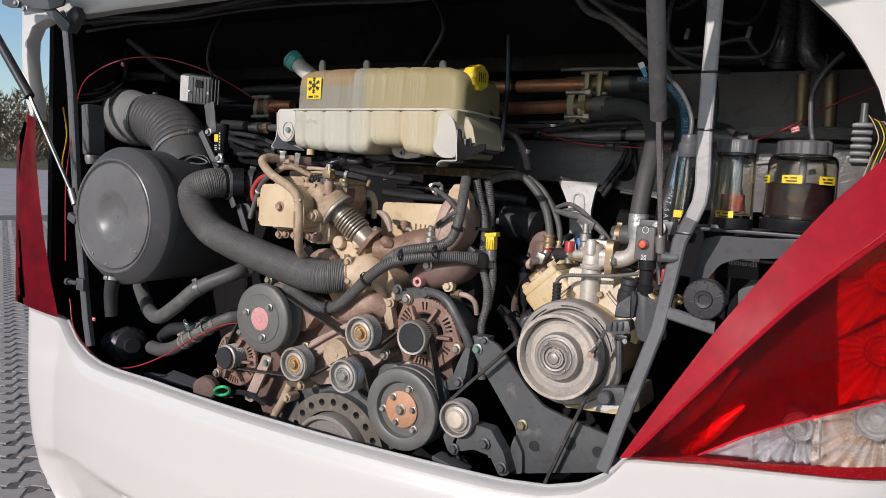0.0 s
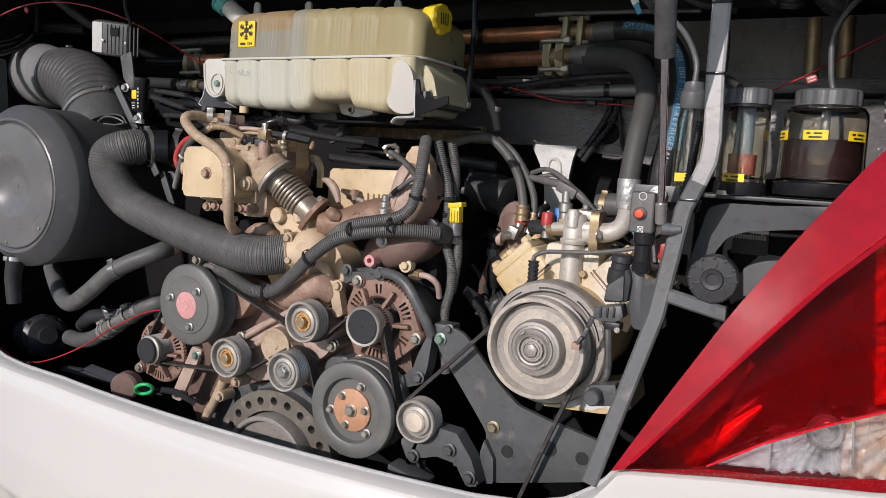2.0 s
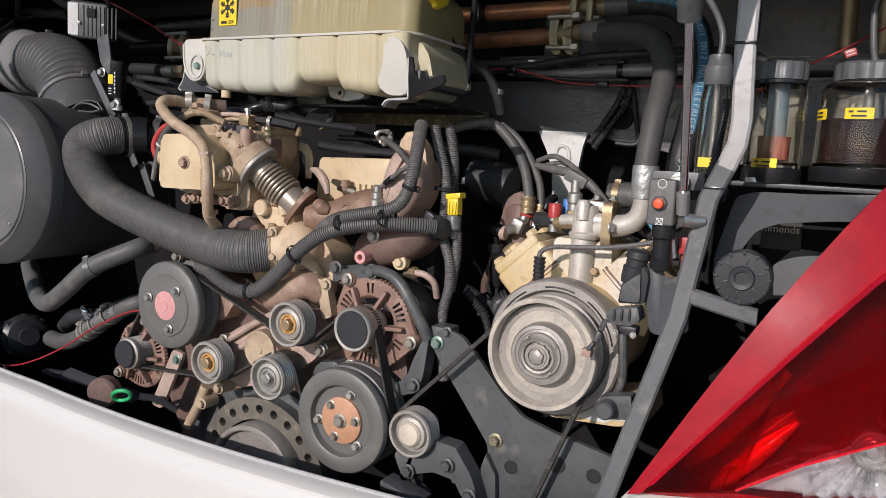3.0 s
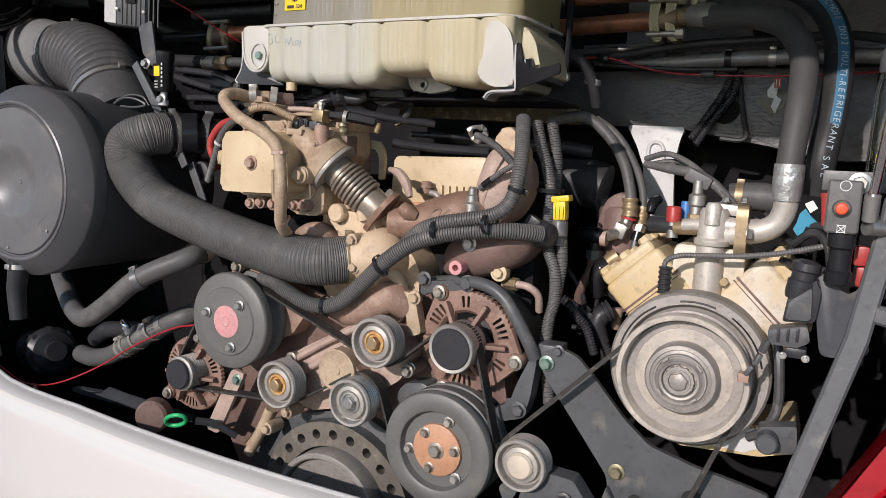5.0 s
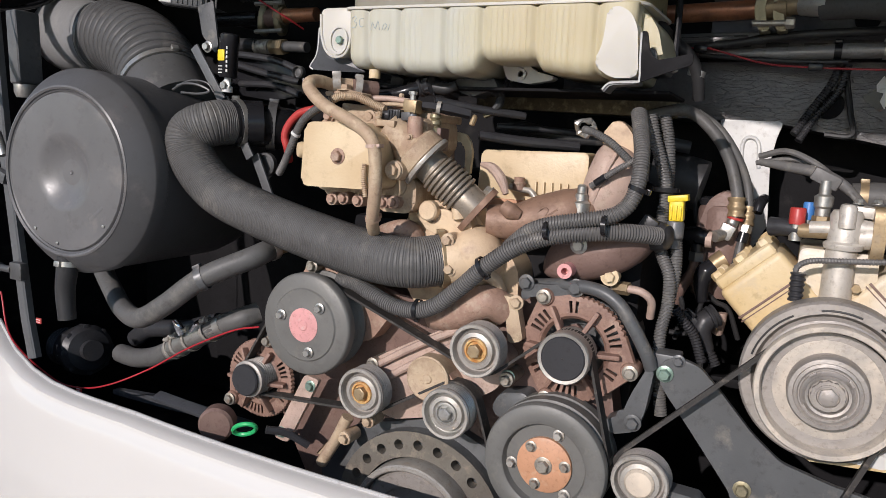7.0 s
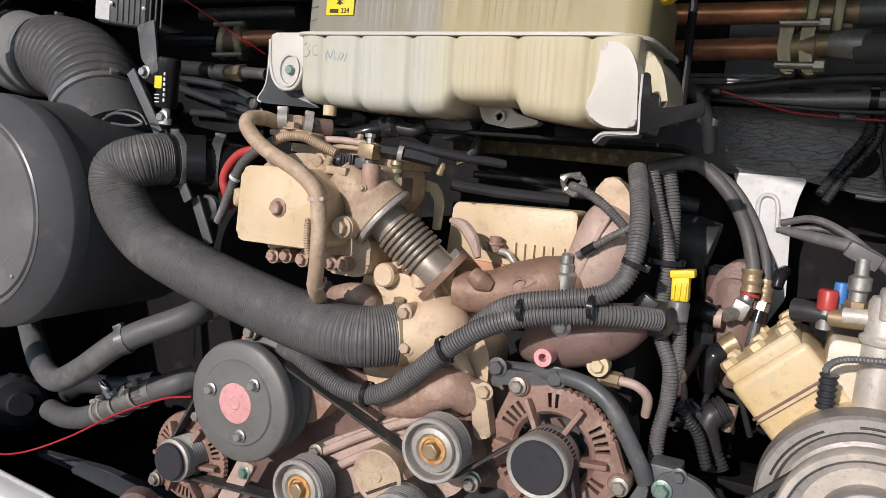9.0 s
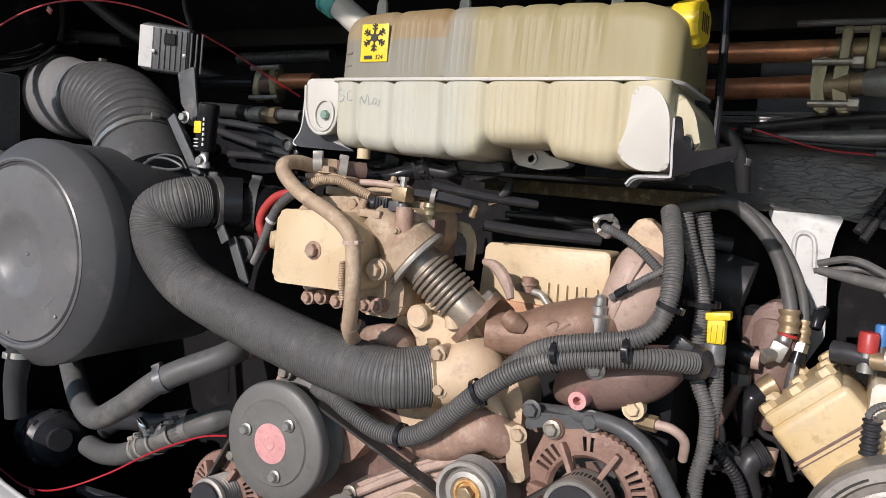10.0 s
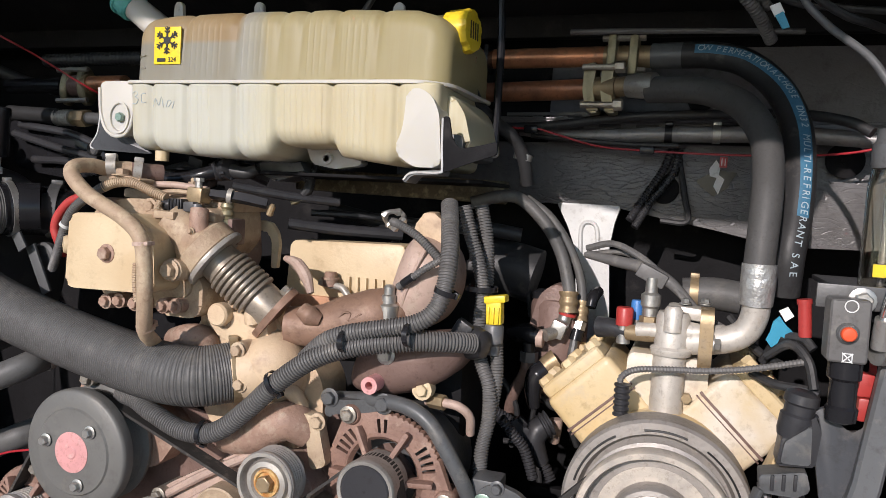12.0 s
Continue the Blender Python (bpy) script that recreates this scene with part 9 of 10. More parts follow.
for i, pts in enumerate(([(0.406, 0.57, 1.66), (0.393, 0.57, 1.617), (0.359, 0.57, 1.558), (0.334, 0.55, 1.511)], [(0.422, 0.57, 1.661), (0.41, 0.57, 1.606), (0.371, 0.57, 1.548), (0.345, 0.55, 1.497)])):
    single("hanging_conduit", ribbed(pts, 0.0085, 0.006, 0.14, 10), "plastic", "pair of black corrugated conduits hanging down", "conduit", "wiring conduits")
single("hanging_cable", tube([(0.417, 0.58, 1.661), (0.425, 0.58, 1.619), (0.437, 0.58, 1.563), (0.444, 0.57, 1.515), (0.393, 0.57, 1.514)], 0.006, 8, 8), "rubber", "bent black wire below the beam", "cable", "cables on the beam")
for q, r in (((0.395, 0.598, 1.578), 0.030), ((0.72, 0.598, 1.647), 0.034), ((0.452, 0.7, 1.774), 0.026)):
    single("rubber_plug", lathe([(r, 0), (r, 0.006), (r * 0.86, 0.008), (r * 0.2, 0.008), (r * 0.2, 0.012), (0, 0.012)], facing(*q), 28), "bay", "round black rubber plug in the beam", "plug", "rubber plugs")
# torn sticker
bm = prism([(0.456, 1.598), (0.493, 1.622), (0.532, 1.616), (0.514, 1.584), (0.49, 1.568), (0.465, 1.587)], 0.5955, 0.5985, 0.0)
ts = single("torn_sticker", bm, "gloss", "torn black and silver sticker on the beam", "sticker")
part("torn_patch", prism([(0.479, 1.622), (0.491, 1.641), (0.5, 1.628), (0.498, 1.611), (0.509, 1.603), (0.499, 1.572), (0.489, 1.588), (0.494, 1.605), (0.481, 1.608)], 0.5935, 0.5950, 0.0), "label", ts)
# white bracket below the beam
wb = thing("pale_bracket", (0.235, 0.60, 1.45), "pale grey painted bracket below the beam", "bracket")
bm = prism(rounded([(0.176, 1.54), (0.312, 1.539), (0.301, 1.503), (0.293, 1.449), (0.303, 1.305), (0.253, 1.202), (0.234, 1.298), (0.222, 1.443), (0.203, 1.491)], 0.008), 0.598, 0.615, 0.003)
part("plate", bm, "ltgrey", wb)
q = [(0.234, 0.597, 1.432), (0.232, 0.597, 1.487), (0.246, 0.597, 1.502), (0.265, 0.597, 1.489), (0.271, 0.597, 1.435)]
part("pressed_rib", tube(q, 0.005, 8, 8), "ltgrey", wb)


M["strutpaint"] = mat("pale_grey_paint", (0.40, 0.385, 0.375), 0.35, var=0.3, scale=12.0, bump=0.08, dust=(0.30, 0.27, 0.25), dust_amount=0.3)

# ---- reservoirs on the shelf ----
M["fluid"] = mat("dark_fluid", (0.012, 0.006, 0.007), 0.4, spec=0.05, speck=0.0, var=0.3, bump=0.0)
M["bluegrey"] = mat("blue_grey_core", (0.085, 0.11, 0.135), 0.45, var=0.3, bump=0.05)
M["mesh_red"] = mat("red_strainer", (0.17, 0.045, 0.035), 0.5, var=0.5, scale=120.0, bump=0.4)


def reservoir(x, y, z0, z1, r, lid_r, label, fluid_to, core, name="fluid_reservoir", stickers=(), core_r=0.42):
    t = thing(name, (x, y, z0), label, "reservoir", "fluid reservoirs")
    h = z1 - z0
    m = pose(x, y, z0)
    jar = part("jar", lathe([(r * 1.0, 0.0), (r * 1.02, 0.01), (r * 0.99, h * 0.45), (r * 0.97, h * 0.82), (r * 0.94, h * 0.90), (r * 0.86, h * 0.955), (lid_r * 0.95, h * 0.97), (lid_r * 0.94, h), (lid_r * 0.89, h), (lid_r * 0.90, h * 0.955), (r * 0.83, h * 0.93), (r * 0.90, h * 0.88), (r * 0.93, h * 0.81), (r * 0.95, h * 0.45), (r * 0.97, 0.012), (0, 0.012)], m, 48), "clear", t, "clear plastic jar")
    jar.visible_shadow = False
    part("fluid", lathe([(0, 0.014), (r * 0.93, 0.014), (r * 0.91, fluid_to * h), (0, fluid_to * h)], m, 36), "fluid", t)
    part("core", lathe([(0, fluid_to * h + 0.001), (r * core_r, fluid_to * h + 0.001), (r * core_r * 0.86, h * 0.96), (0, h * 0.96)], m, 24), core, t)
    part("base", lathe([(0, -0.02), (r * 1.04, -0.02), (r * 1.08, -0.012), (r * 1.08, 0.004), (r * 1.0, 0.006), (0, 0.006)], m, 48), "gloss", t)
    bm = bmesh.new()
    rings = []
    for f, z in ((1.0, -0.004), (1.0, 0.022), (0.94, 0.026), (0.5, 0.027)):
        rings.append([bm.verts.new((x + lid_r * f * (1 - 0.045 * (k % 6 in (0, 1)) * (f > 0.9)) * math.cos(2 * math.pi * k / 72), y + lid_r * f * (1 - 0.045 * (k % 6 in (0, 1)) * (f > 0.9)) * math.sin(2 * math.pi * k / 72), z1 + z)) for k in range(72)])
    for a, b in zip(rings, rings[1:]):
        for k in range(72):
            bm.faces.new((a[k], a[(k + 1) % 72], b[(k + 1) % 72], b[k]))
    bm.faces.new(rings[-1])
    bm.faces.new(rings[0][::-1])
    part("lid", bm, "bar", t, "grey ribbed screw lid")
    part("collar", lathe([(lid_r * 0.96, -0.012), (lid_r * 1.0, -0.010), (lid_r * 1.0, -0.005), (lid_r * 0.9, -0.004)], pose(x, y, z1), 40), "gloss", t)
    for a, zz in stickers:
        mm = pose(x, y, z0 + zz, 0, 0, a)
        bm = bmesh.new()
        g = []
        for i in range(7):
            q = radians(-90 + (i - 3) * 5.2 * 0.078 / r)
            g.append([bm.verts.new(mm @ Vector((math.cos(q) * r * 1.015, math.sin(q) * r * 1.015, dz))) for dz in (-0.009, 0.009)])
        for p, q in zip(g, g[1:]):
            bm.faces.new((p[0], q[0], q[1], p[1]))
        stc = part("level_sticker", bm, "sticker", t)
        bm = bmesh.new()
        for dx, dz, w in ((-0.012, 0.003, 0.007), (0.004, 0.003, 0.014), (0.0, -0.004, 0.022)):
            merge(bm, block(dx, -r * 1.018, dz, w, 0.001, 0.003, 0), mm)
        part("print_bars", bm, "ink", stc)
    return t


reservoir(0.919, 0.235, 1.468, 1.624, 0.076, 0.059, "large clear reservoir half filled with dark fluid", 0.56, "steel", stickers=((-10, 0.094), (48, 0.094), (-68, 0.094)), core_r=0.12)
reservoir(0.780, 0.20, 1.462, 1.622, 0.046, 0.045, "clear reservoir with a blue core and red strainer", 0.10, "bluegrey", stickers=((-12, 0.012),))
part("strainer", lathe([(0.026, 0.02), (0.027, 0.06), (0.0, 0.06)], pose(0.780, 0.20, 1.462), 24), "mesh_red", bpy.data.objects["fluid_reservoir.001"], "red mesh strainer")
tb3 = thing("slim_reservoir", (0.692, 0.105, 1.44), "slim clear tube reservoir with a grey cap", "reservoir", "fluid reservoirs")
jar = part("jar", lathe([(0.027, 0.0), (0.0255, 0.15), (0.020, 0.185), (0.017, 0.185), (0.0225, 0.148), (0.024, 0.01), (0, 0.01)], pose(0.692, 0.105, 1.425), 28), "clear", tb3)
jar.visible_shadow = False
part("cap", lathe([(0.022, 0.175), (0.024, 0.18), (0.024, 0.205), (0.020, 0.21), (0.018, 0.225), (0.006, 0.228), (0, 0.228)], pose(0.692, 0.105, 1.425), 20), "bar", tb3)
part("core", tube([(0.692, 0.105, 1.44), (0.692, 0.105, 1.60)], 0.005, 12, 3), "steel", tb3)
part("base", lathe([(0, -0.02), (0.03, -0.02), (0.034, 0.0), (0.03, 0.004), (0, 0.004)], pose(0.692, 0.105, 1.425), 24), "gloss", tb3)
part("level_sticker", prism([(0.676, 1.462), (0.702, 1.462), (0.702, 1.478), (0.676, 1.478)], 0.077, 0.0785, 0), "sticker", tb3)
# breather line from the slim reservoir
single("breather_line", tube([(0.692, 0.105, 1.645), (0.690, 0.11, 1.69), (0.662, 0.13, 1.745), (0.61, 0.165, 1.80), (0.575, 0.17, 1.85), (0.565, 0.18, 1.95), (0.565, 0.2, 2.08)], 0.0055, 12, 10), "bar", "pale plastic breather line rising from the slim reservoir", "hose")
single("breather_line", tube([(0.923, 0.33, 1.650), (0.923, 0.35, 1.666), (0.916, 0.35, 1.703), (0.913, 0.35, 1.771), (0.935, 0.35, 1.825), (0.97, 0.36, 1.87)], 0.006, 12, 10), "bar", "grey breather line rising from the large reservoir", "hose")
bm = prism([(0.537, 1.827), (0.55, 1.832), (0.557, 1.818), (0.545, 1.812)], 0.168, 0.171, 0)
tg = single("cable_tag", bm, "label", "white paper tag with a blue tape tied to the line", "tag")
part("blue_tape", prism([(0.545, 1.813), (0.555, 1.819), (0.565, 1.797), (0.556, 1.794)], 0.166, 0.169, 0), "tape", tg)
# spring hose beside the bar
single("spring_hose", ribbed([(0.711, 0.09, 1.576), (0.705, 0.085, 1.507), (0.698, 0.08, 1.446), (0.689, 0.08, 1.39)], 0.0085, 0.006, 0.2, 12), "gloss", "coiled black hose beside the grey bar", "hose")
single("spring_hose", ribbed([(0.732, 0.1, 1.798), (0.742, 0.1, 1.722), (0.742, 0.1, 1.67)], 0.008, 0.006, 0.2, 12), "gloss", "coiled black hose behind the bar", "hose")

# shelf bracket under the reservoirs
sh = thing("reservoir_shelf", (0.9, 0.2, 1.36), "grey painted bracket shelf under the reservoirs", "bracket")
SO = [(0.723, 1.374), (0.732, 1.415), (0.766, 1.425), (0.85, 1.426), (0.995, 1.435), (1, 1.39), (0.891, 1.384), (0.809, 1.374), (0.772, 1.358), (0.751, 1.324), (0.738, 1.285), (0.706, 1.265), (0.707, 1.309)]
part("front_plate", prism(rounded(SO, 0.012), 0.155, 0.163, 0.002), "darkplate", sh)
part("top_plate", block(0.90, 0.27, 1.437, 0.50, 0.22, 0.008, 0.002), "darkplate", sh)
bm = bmesh.new()
q = (0.758, 0.17, 1.442)
lathe([(0.016, 0), (0.016, 0.008), (0.010, 0.008), (0.010, 0.016), (0, 0.016)], pose(q[0], q[1], 1.441), 12, bm)
part("bolt", bm, "zinc", sh)
# dark box with white lettering
lb = thing("label_box", (0.87, 0.33, 1.28), "dark box with a black lettered label", "box")
part("box", block(0.90, 0.40, 1.31, 0.26, 0.14, 0.22, 0.006), "bay", lb)
lp = part("label_plate", prism([(0.765, 1.367), (0.835, 1.37), (0.836, 1.314), (0.764, 1.314)], 0.323, 0.326, 0.0), "ink", lb)
q = (0.798, 0.322, 1.353)
writing("mmends", 0.020, facing(q[0], 0.3222, q[2]), "ltgrey", lb)
part("pale_panel", prism([(0.825, 1.319), (0.882, 1.314), (0.901, 1.237), (0.798, 1.223), (0.792, 1.281)], 0.327, 0.329, 0), "bar", lb)
part("orange_strip", prism([(0.729, 1.363), (0.738, 1.364), (0.738, 1.3), (0.729, 1.299)], 0.29, 0.30, 0.001), "redplastic", lb)
# round black cap
rb = thing("round_cover", (0.771, 0.02, 1.29), "round black ventilated cover with a hollow centre", "cover")
part("disc", lathe([(0.011, 0.007), (0.018, 0.008), (0.020, 0.004), (0.041, 0.003), (0.044, 0.0), (0.044, -0.03), (0, -0.03), (0, 0.002), (0.011, 0.002)], facing(0.771, 0.016, 1.29), 48), "plastic", rb)
for k in range(12):
    a = 2 * math.pi * k / 12
    part("rim_slot", block(0.771 + 0.040 * math.cos(a), 0.0132, 1.29 + 0.040 * math.sin(a), 0.007, 0.004, 0.004, 0.001, (0, -math.degrees(a), 0)), "ink", rb)
for k in range(6):
    a = 2 * math.pi * (k + 0.3) / 6
    part("raised_rib", block(0.771 + 0.028 * math.cos(a), 0.0128, 1.29 + 0.028 * math.sin(a), 0.013, 0.003, 0.003, 0.001, (0, -math.degrees(a), 0)), "plastic", rb)
single("knob", lathe([(0.006, 0), (0.010, 0.008), (0.008, 0.018), (0, 0.02)], facing(*(0.797, 0.1, 1.299)), 12), "ltgrey", "small pale knob beside the cover", "knob")

# ---- struts and bars ----
def flat_bar(pts, w, d, name, label, material="bar", parent=None):
    """A flat steel bar with bevelled edges, bent at the given points."""
    bm = bmesh.new()
    line = [Vector(p) for p in pts]
    rows = []
    c = 0.004
    shape = [(-w / 2 + c, -d / 2), (w / 2 - c, -d / 2), (w / 2, -d / 2 + c), (w / 2, d / 2), (-w / 2, d / 2), (-w / 2, -d / 2 + c)]
    for i, p in enumerate(line):
        v = (line[min(i + 1, len(line) - 1)] - line[max(i - 1, 0)]).normalized()
        side = v.cross(Vector((0, 1, 0))).normalized()
        side = side if side.x > 0 else -side
        side = side if abs(side.x) > 0.3 else Vector((0, 0, 1))
        dep = Vector((0, 1, 0))
        rows.append([bm.verts.new(p + side * a + dep * b) for a, b in shape])
    for a, b in zip(rows, rows[1:]):
        for k in range(6):
            bm.faces.new((a[k], a[(k + 1) % 6], b[(k + 1) % 6], b[k]))
    bm.faces.new(rows[0])
    bm.faces.new(rows[-1][::-1])
    return part(name, bm, material, parent, label) if parent else single(name, bm, material, label, "bar")


fb = flat_bar([(0.738, 0.02, 2.04), (0.7395, 0.02, 1.78), (0.740, 0.022, 1.655), (0.7465, 0.02, 1.537), (0.7435, 0.02, 1.500), (0.729, 0.024, 1.462)], 0.031, 0.016, "support_strut", "pale grey painted support strut with two kinks", "strutpaint")
flat_bar([(0.731, 0.025, 1.468), (0.707, 0.03, 1.412), (0.678, 0.02, 1.212), (0.589, -0.02, 0.872)], 0.032, 0.018, "lower_arm", "darker lower arm", "bar", fb)
for q in ((0.740, 0.02, 1.777), (0.740, 0.022, 1.655), (0.714, 0.029, 1.429)):
    part("cable_tie", block(*q, 0.033, 0.022, 0.005, 0.002), "gloss", fb)
for q in [(0.686, 0.04, 1.289), (0.665, 0.015, 1.163)]:
    part("slot_rim", block(*q, 0.014, 0.012, 0.034, 0.005, (0, 16, 0)), "bar", fb)
flat_bar([(0.675, 0.02, 1.254), (0.799, 0.02, 1.229)], 0.028, 0.012, "cross_bar", "grey cross bar between strut and lamp")
gs = thing("gas_strut", (0.65, 0.02, 1.42), "black gas strut with a bright steel rod", "gas strut", "gas struts")
part("cylinder", tube([(0.706, -0.44, 2.13), (0.697, -0.27, 1.845), (0.688, -0.158, 1.660)], (0.0172, 0.0172, 0.0165), 24, 3), "steel", gs)
part("rod", tube([(0.688, -0.160, 1.664), (0.681, -0.08, 1.532), (0.674, -0.010, 1.415)], 0.0066, 14, 3), "chrome", gs, "bright steel rod")
part("rod_end", tube([(0.674, -0.014, 1.420), (0.674, -0.002, 1.385)], 0.0105, 12, 2), "zinc", gs)
part("ball_joint", tube([(0.672, 0.0, 1.376), (0.690, 0.012, 1.374), (0.705, 0.02, 1.375)], (0.013, 0.011, 0.008), 14, 4), "zinc", gs)

# left frame bar, gas strut and hinge
fl = flat_bar([(-1.575, 0.0, 2.06), (-1.525, 0.0, 1.78), (-1.483, 0.0, 1.38), (-1.41, 0.0, 0.93), (-1.385, 0.0, 0.83)], 0.032, 0.02, "support_strut", "grey painted support strut at the far side")
bm = block(-1.412, -0.02, 1.06, 0.045, 0.02, 0.045, 0.004)
lathe([(0.009, 0), (0.009, 0.05), (0.014, 0.05), (0.014, 0.065), (0, 0.065)], pose(-1.43, -0.025, 1.062, 0, -90, 0), 12, bm)
part("latch", bm, "steel", fl)
bm = block(-1.47, -0.02, 1.30, 0.05, 0.02, 0.03, 0.005, (0, 20, 0))
part("clip", bm, "plate", fl)
g2 = thing("gas_strut", (-1.40, -0.06, 1.35), "black gas strut with a bright rod at the far side", "gas strut", "gas struts")
part("cylinder", tube([(-1.86, -0.13, 2.02), (-1.62, -0.10, 1.735)], 0.017, 20, 2), "plastic", g2)
part("rod", tube([(-1.62, -0.10, 1.735), (-1.41, -0.06, 1.385)], 0.0065, 12, 2), "chrome", g2)
part("end_fitting", tube([(-1.425, -0.06, 1.41), (-1.40, -0.058, 1.355)], 0.012, 12, 2), "zinc", g2)
hg = thing("hinge_arm", (-1.6, -0.1, 2.0), "dark steel hatch hinge arm", "hinge")
part("arm", prism(rounded([(-1.802, 2.107), (-1.401, 2.079), (-1.413, 2.045), (-1.494, 2.036), (-1.564, 2.044), (-1.748, 2.061), (-1.802, 2.078)], 0.008), -0.106, -0.098, 0.002), "steel", hg)
part("lever", prism(rounded([(-1.573, 2.058), (-1.517, 2.062), (-1.387, 1.983), (-1.4, 1.957), (-1.433, 1.963)], 0.006), -0.096, -0.086, 0.002), "steel", hg)
part("fork", prism(rounded([(-1.465, 2.035), (-1.418, 2.055), (-1.394, 2.018), (-1.449, 1.963), (-1.484, 1.973), (-1.457, 1.999)], 0.006), -0.06, -0.03, 0.003), "steel", hg)
bm = bmesh.new()
bolt(bm, *(-1.683, -0.115, 2.069), 0.009, 0.009)
bolt(bm, *(-1.628, -0.115, 2.045), 0.009, 0.009)
part("bolt", bm, "zinc", hg)

# ---- control box beside the compressor ----
cbx = thing("control_box", (0.64, 0.02, 1.40), "black switch box with a red button", "switch box")
bxm, bzm = 0.640, 1.401
part("case", block(bxm, 0.012, bzm, 0.044, 0.044, 0.076, 0.006, seg=3), "loom", cbx)
kb = part("collar", lathe([(0.0125, 0), (0.0125, 0.004), (0.010, 0.006), (0, 0.006)], facing(bxm - 0.002, -0.009, bzm - 0.002), 24), "steel", cbx)
part("button", lathe([(0.0085, 0.004), (0.0085, 0.012), (0.007, 0.014), (0, 0.015)], facing(bxm - 0.002, -0.009, bzm - 0.002), 20), "button", kb, "orange-red push button")
bm = bmesh.new()
sweep([Vector((bxm + 0.007 * math.cos(a), -0.0105, bzm + 0.030 + 0.007 * math.sin(a))) for a in [2 * math.pi * i / 20 for i in range(21)]], [0.0008] * 21, 6, bm=bm)
part("ring_symbol", bm, "label", cbx)
bm = bmesh.new()
for s in (45, -45):
    block(bxm, -0.0104, bzm - 0.031, 0.016, 0.0015, 0.0013, 0, (0, s, 0), bm=bm)
sweep([Vector((bxm + 0.007 * math.cos(a), -0.0105, bzm - 0.031 + 0.007 * math.sin(a))) for a in [math.pi / 4 + math.pi / 2 * i for i in range(5)]], [0.0008] * 5, 6, bm=bm)
part("lamp_symbol", bm, "label", cbx)
part("gland", lathe([(0.026, 0.0), (0.026, -0.03), (0.021, -0.035), (0.021, -0.075), (0.025, -0.08), (0.023, -0.10), (0.012, -0.105), (0, -0.105)], pose(bxm + 0.003, 0.014, bzm - 0.036) @ Matrix.Diagonal((0.75, 0.75, 0.75, 1)), 16), "gloss", cbx)
part("back_plate", block(bxm + 0.012, 0.045, bzm + 0.036, 0.085, 0.006, 0.030, 0.002), "steel", cbx)
bm = bmesh.new()
bolt(bm, *(0.658, 0.03, 1.435), 0.011, 0.012)
part("bolt", bm, "zinc", cbx)
# bracket plate carrying the box
bm = prism(rounded([(0.616, 1.295), (0.637, 1.303), (0.649, 1.272), (0.673, 1.275), (0.677, 1.304), (0.697, 1.184), (0.632, 1.172), (0.617, 1.263)], 0.015), 0.028, 0.036, 0.002)
sp2 = single("side_bracket", bm, "darkplate", "grey painted bracket with a rounded cut-out", "bracket")
rbx = thing("relay_box", (0.592, 0.03, 1.25), "dark grey plastic relay box beside the clutch", "box")
part("case", prism(rounded([(0.577, 1.222), (0.581, 1.258), (0.620, 1.292), (0.625, 1.270), (0.621, 1.226)], 0.004), 0.015, 0.055, 0.003), "plastic", rbx)
part("lid", prism(rounded([(0.581, 1.227), (0.584, 1.255), (0.613, 1.279), (0.615, 1.229)], 0.004), 0.009, 0.016, 0.002), "plate", rbx)
part("lower_clip", block(0.600, 0.02, 1.178, 0.030, 0.03, 0.016, 0.004), "plastic", rbx)
for dx in (-0.018, 0.02):
    b2 = bmesh.new()
    bolt(b2, 0.598 + dx * 0.8, -0.010, 1.176, 0.004, 0.004)
    part("screw", b2, "zinc", rbx)
bm = lathe([(0.019, -0.028), (0.021, -0.02), (0.021, 0.0), (0.018, 0.003), (0.018, 0.014), (0.021, 0.017), (0.020, 0.028), (0.012, 0.032), (0, 0.032)], pose(*(0.599, 0.03, 1.285), 0, 8, 0), 24)
single("cable_gland", bm, "plastic", "black round cable gland above the relay box", "connector")
bm = tube([(0.619, 0.2, 1.409), (0.623, 0.2, 1.360)], 0.0092, 16, 3)
tube([(0.618, 0.2, 1.415), (0.619, 0.2, 1.408)], 0.0105, 16, 2, bm)
single("red_cylinder", bm, "redplastic", "small red plastic cylinder", "connector")
bm = prism([(0.580, 1.377), (0.588, 1.386), (0.597, 1.374), (0.609, 1.363), (0.603, 1.352), (0.592, 1.356), (0.588, 1.345), (0.580, 1.338), (0.572, 1.349), (0.577, 1.362)], 0.208, 0.212, 0)
single("blue_tape", bm, "tape", "crumpled light blue tape", "tape")
bm = prism([(0.586, 1.394), (0.598, 1.401), (0.607, 1.388), (0.596, 1.379)], 0.203, 0.207, 0)
single("paper_scrap", bm, "label", "white scrap of tape", "tape")
lm2 = bmesh.new()
for pts in ([(0.575, 0.22, 1.323), (0.605, 0.2, 1.347), (0.627, 0.18, 1.328), (0.636, 0.17, 1.291)], [(0.573, 0.24, 1.31), (0.592, 0.22, 1.351), (0.62, 0.2, 1.357), (0.634, 0.19, 1.344)], [(0.559, 0.24, 1.291), (0.589, 0.21, 1.284), (0.624, 0.19, 1.285), (0.645, 0.18, 1.282)], [(0.522, 0.28, 1.37), (0.566, 0.26, 1.323), (0.603, 0.22, 1.309)]):
    tube(pts, 0.007, 8, 6, lm2)
single("wire_tangle", lm2, "rubber", "tangled black wires beside the switch box", "cable")
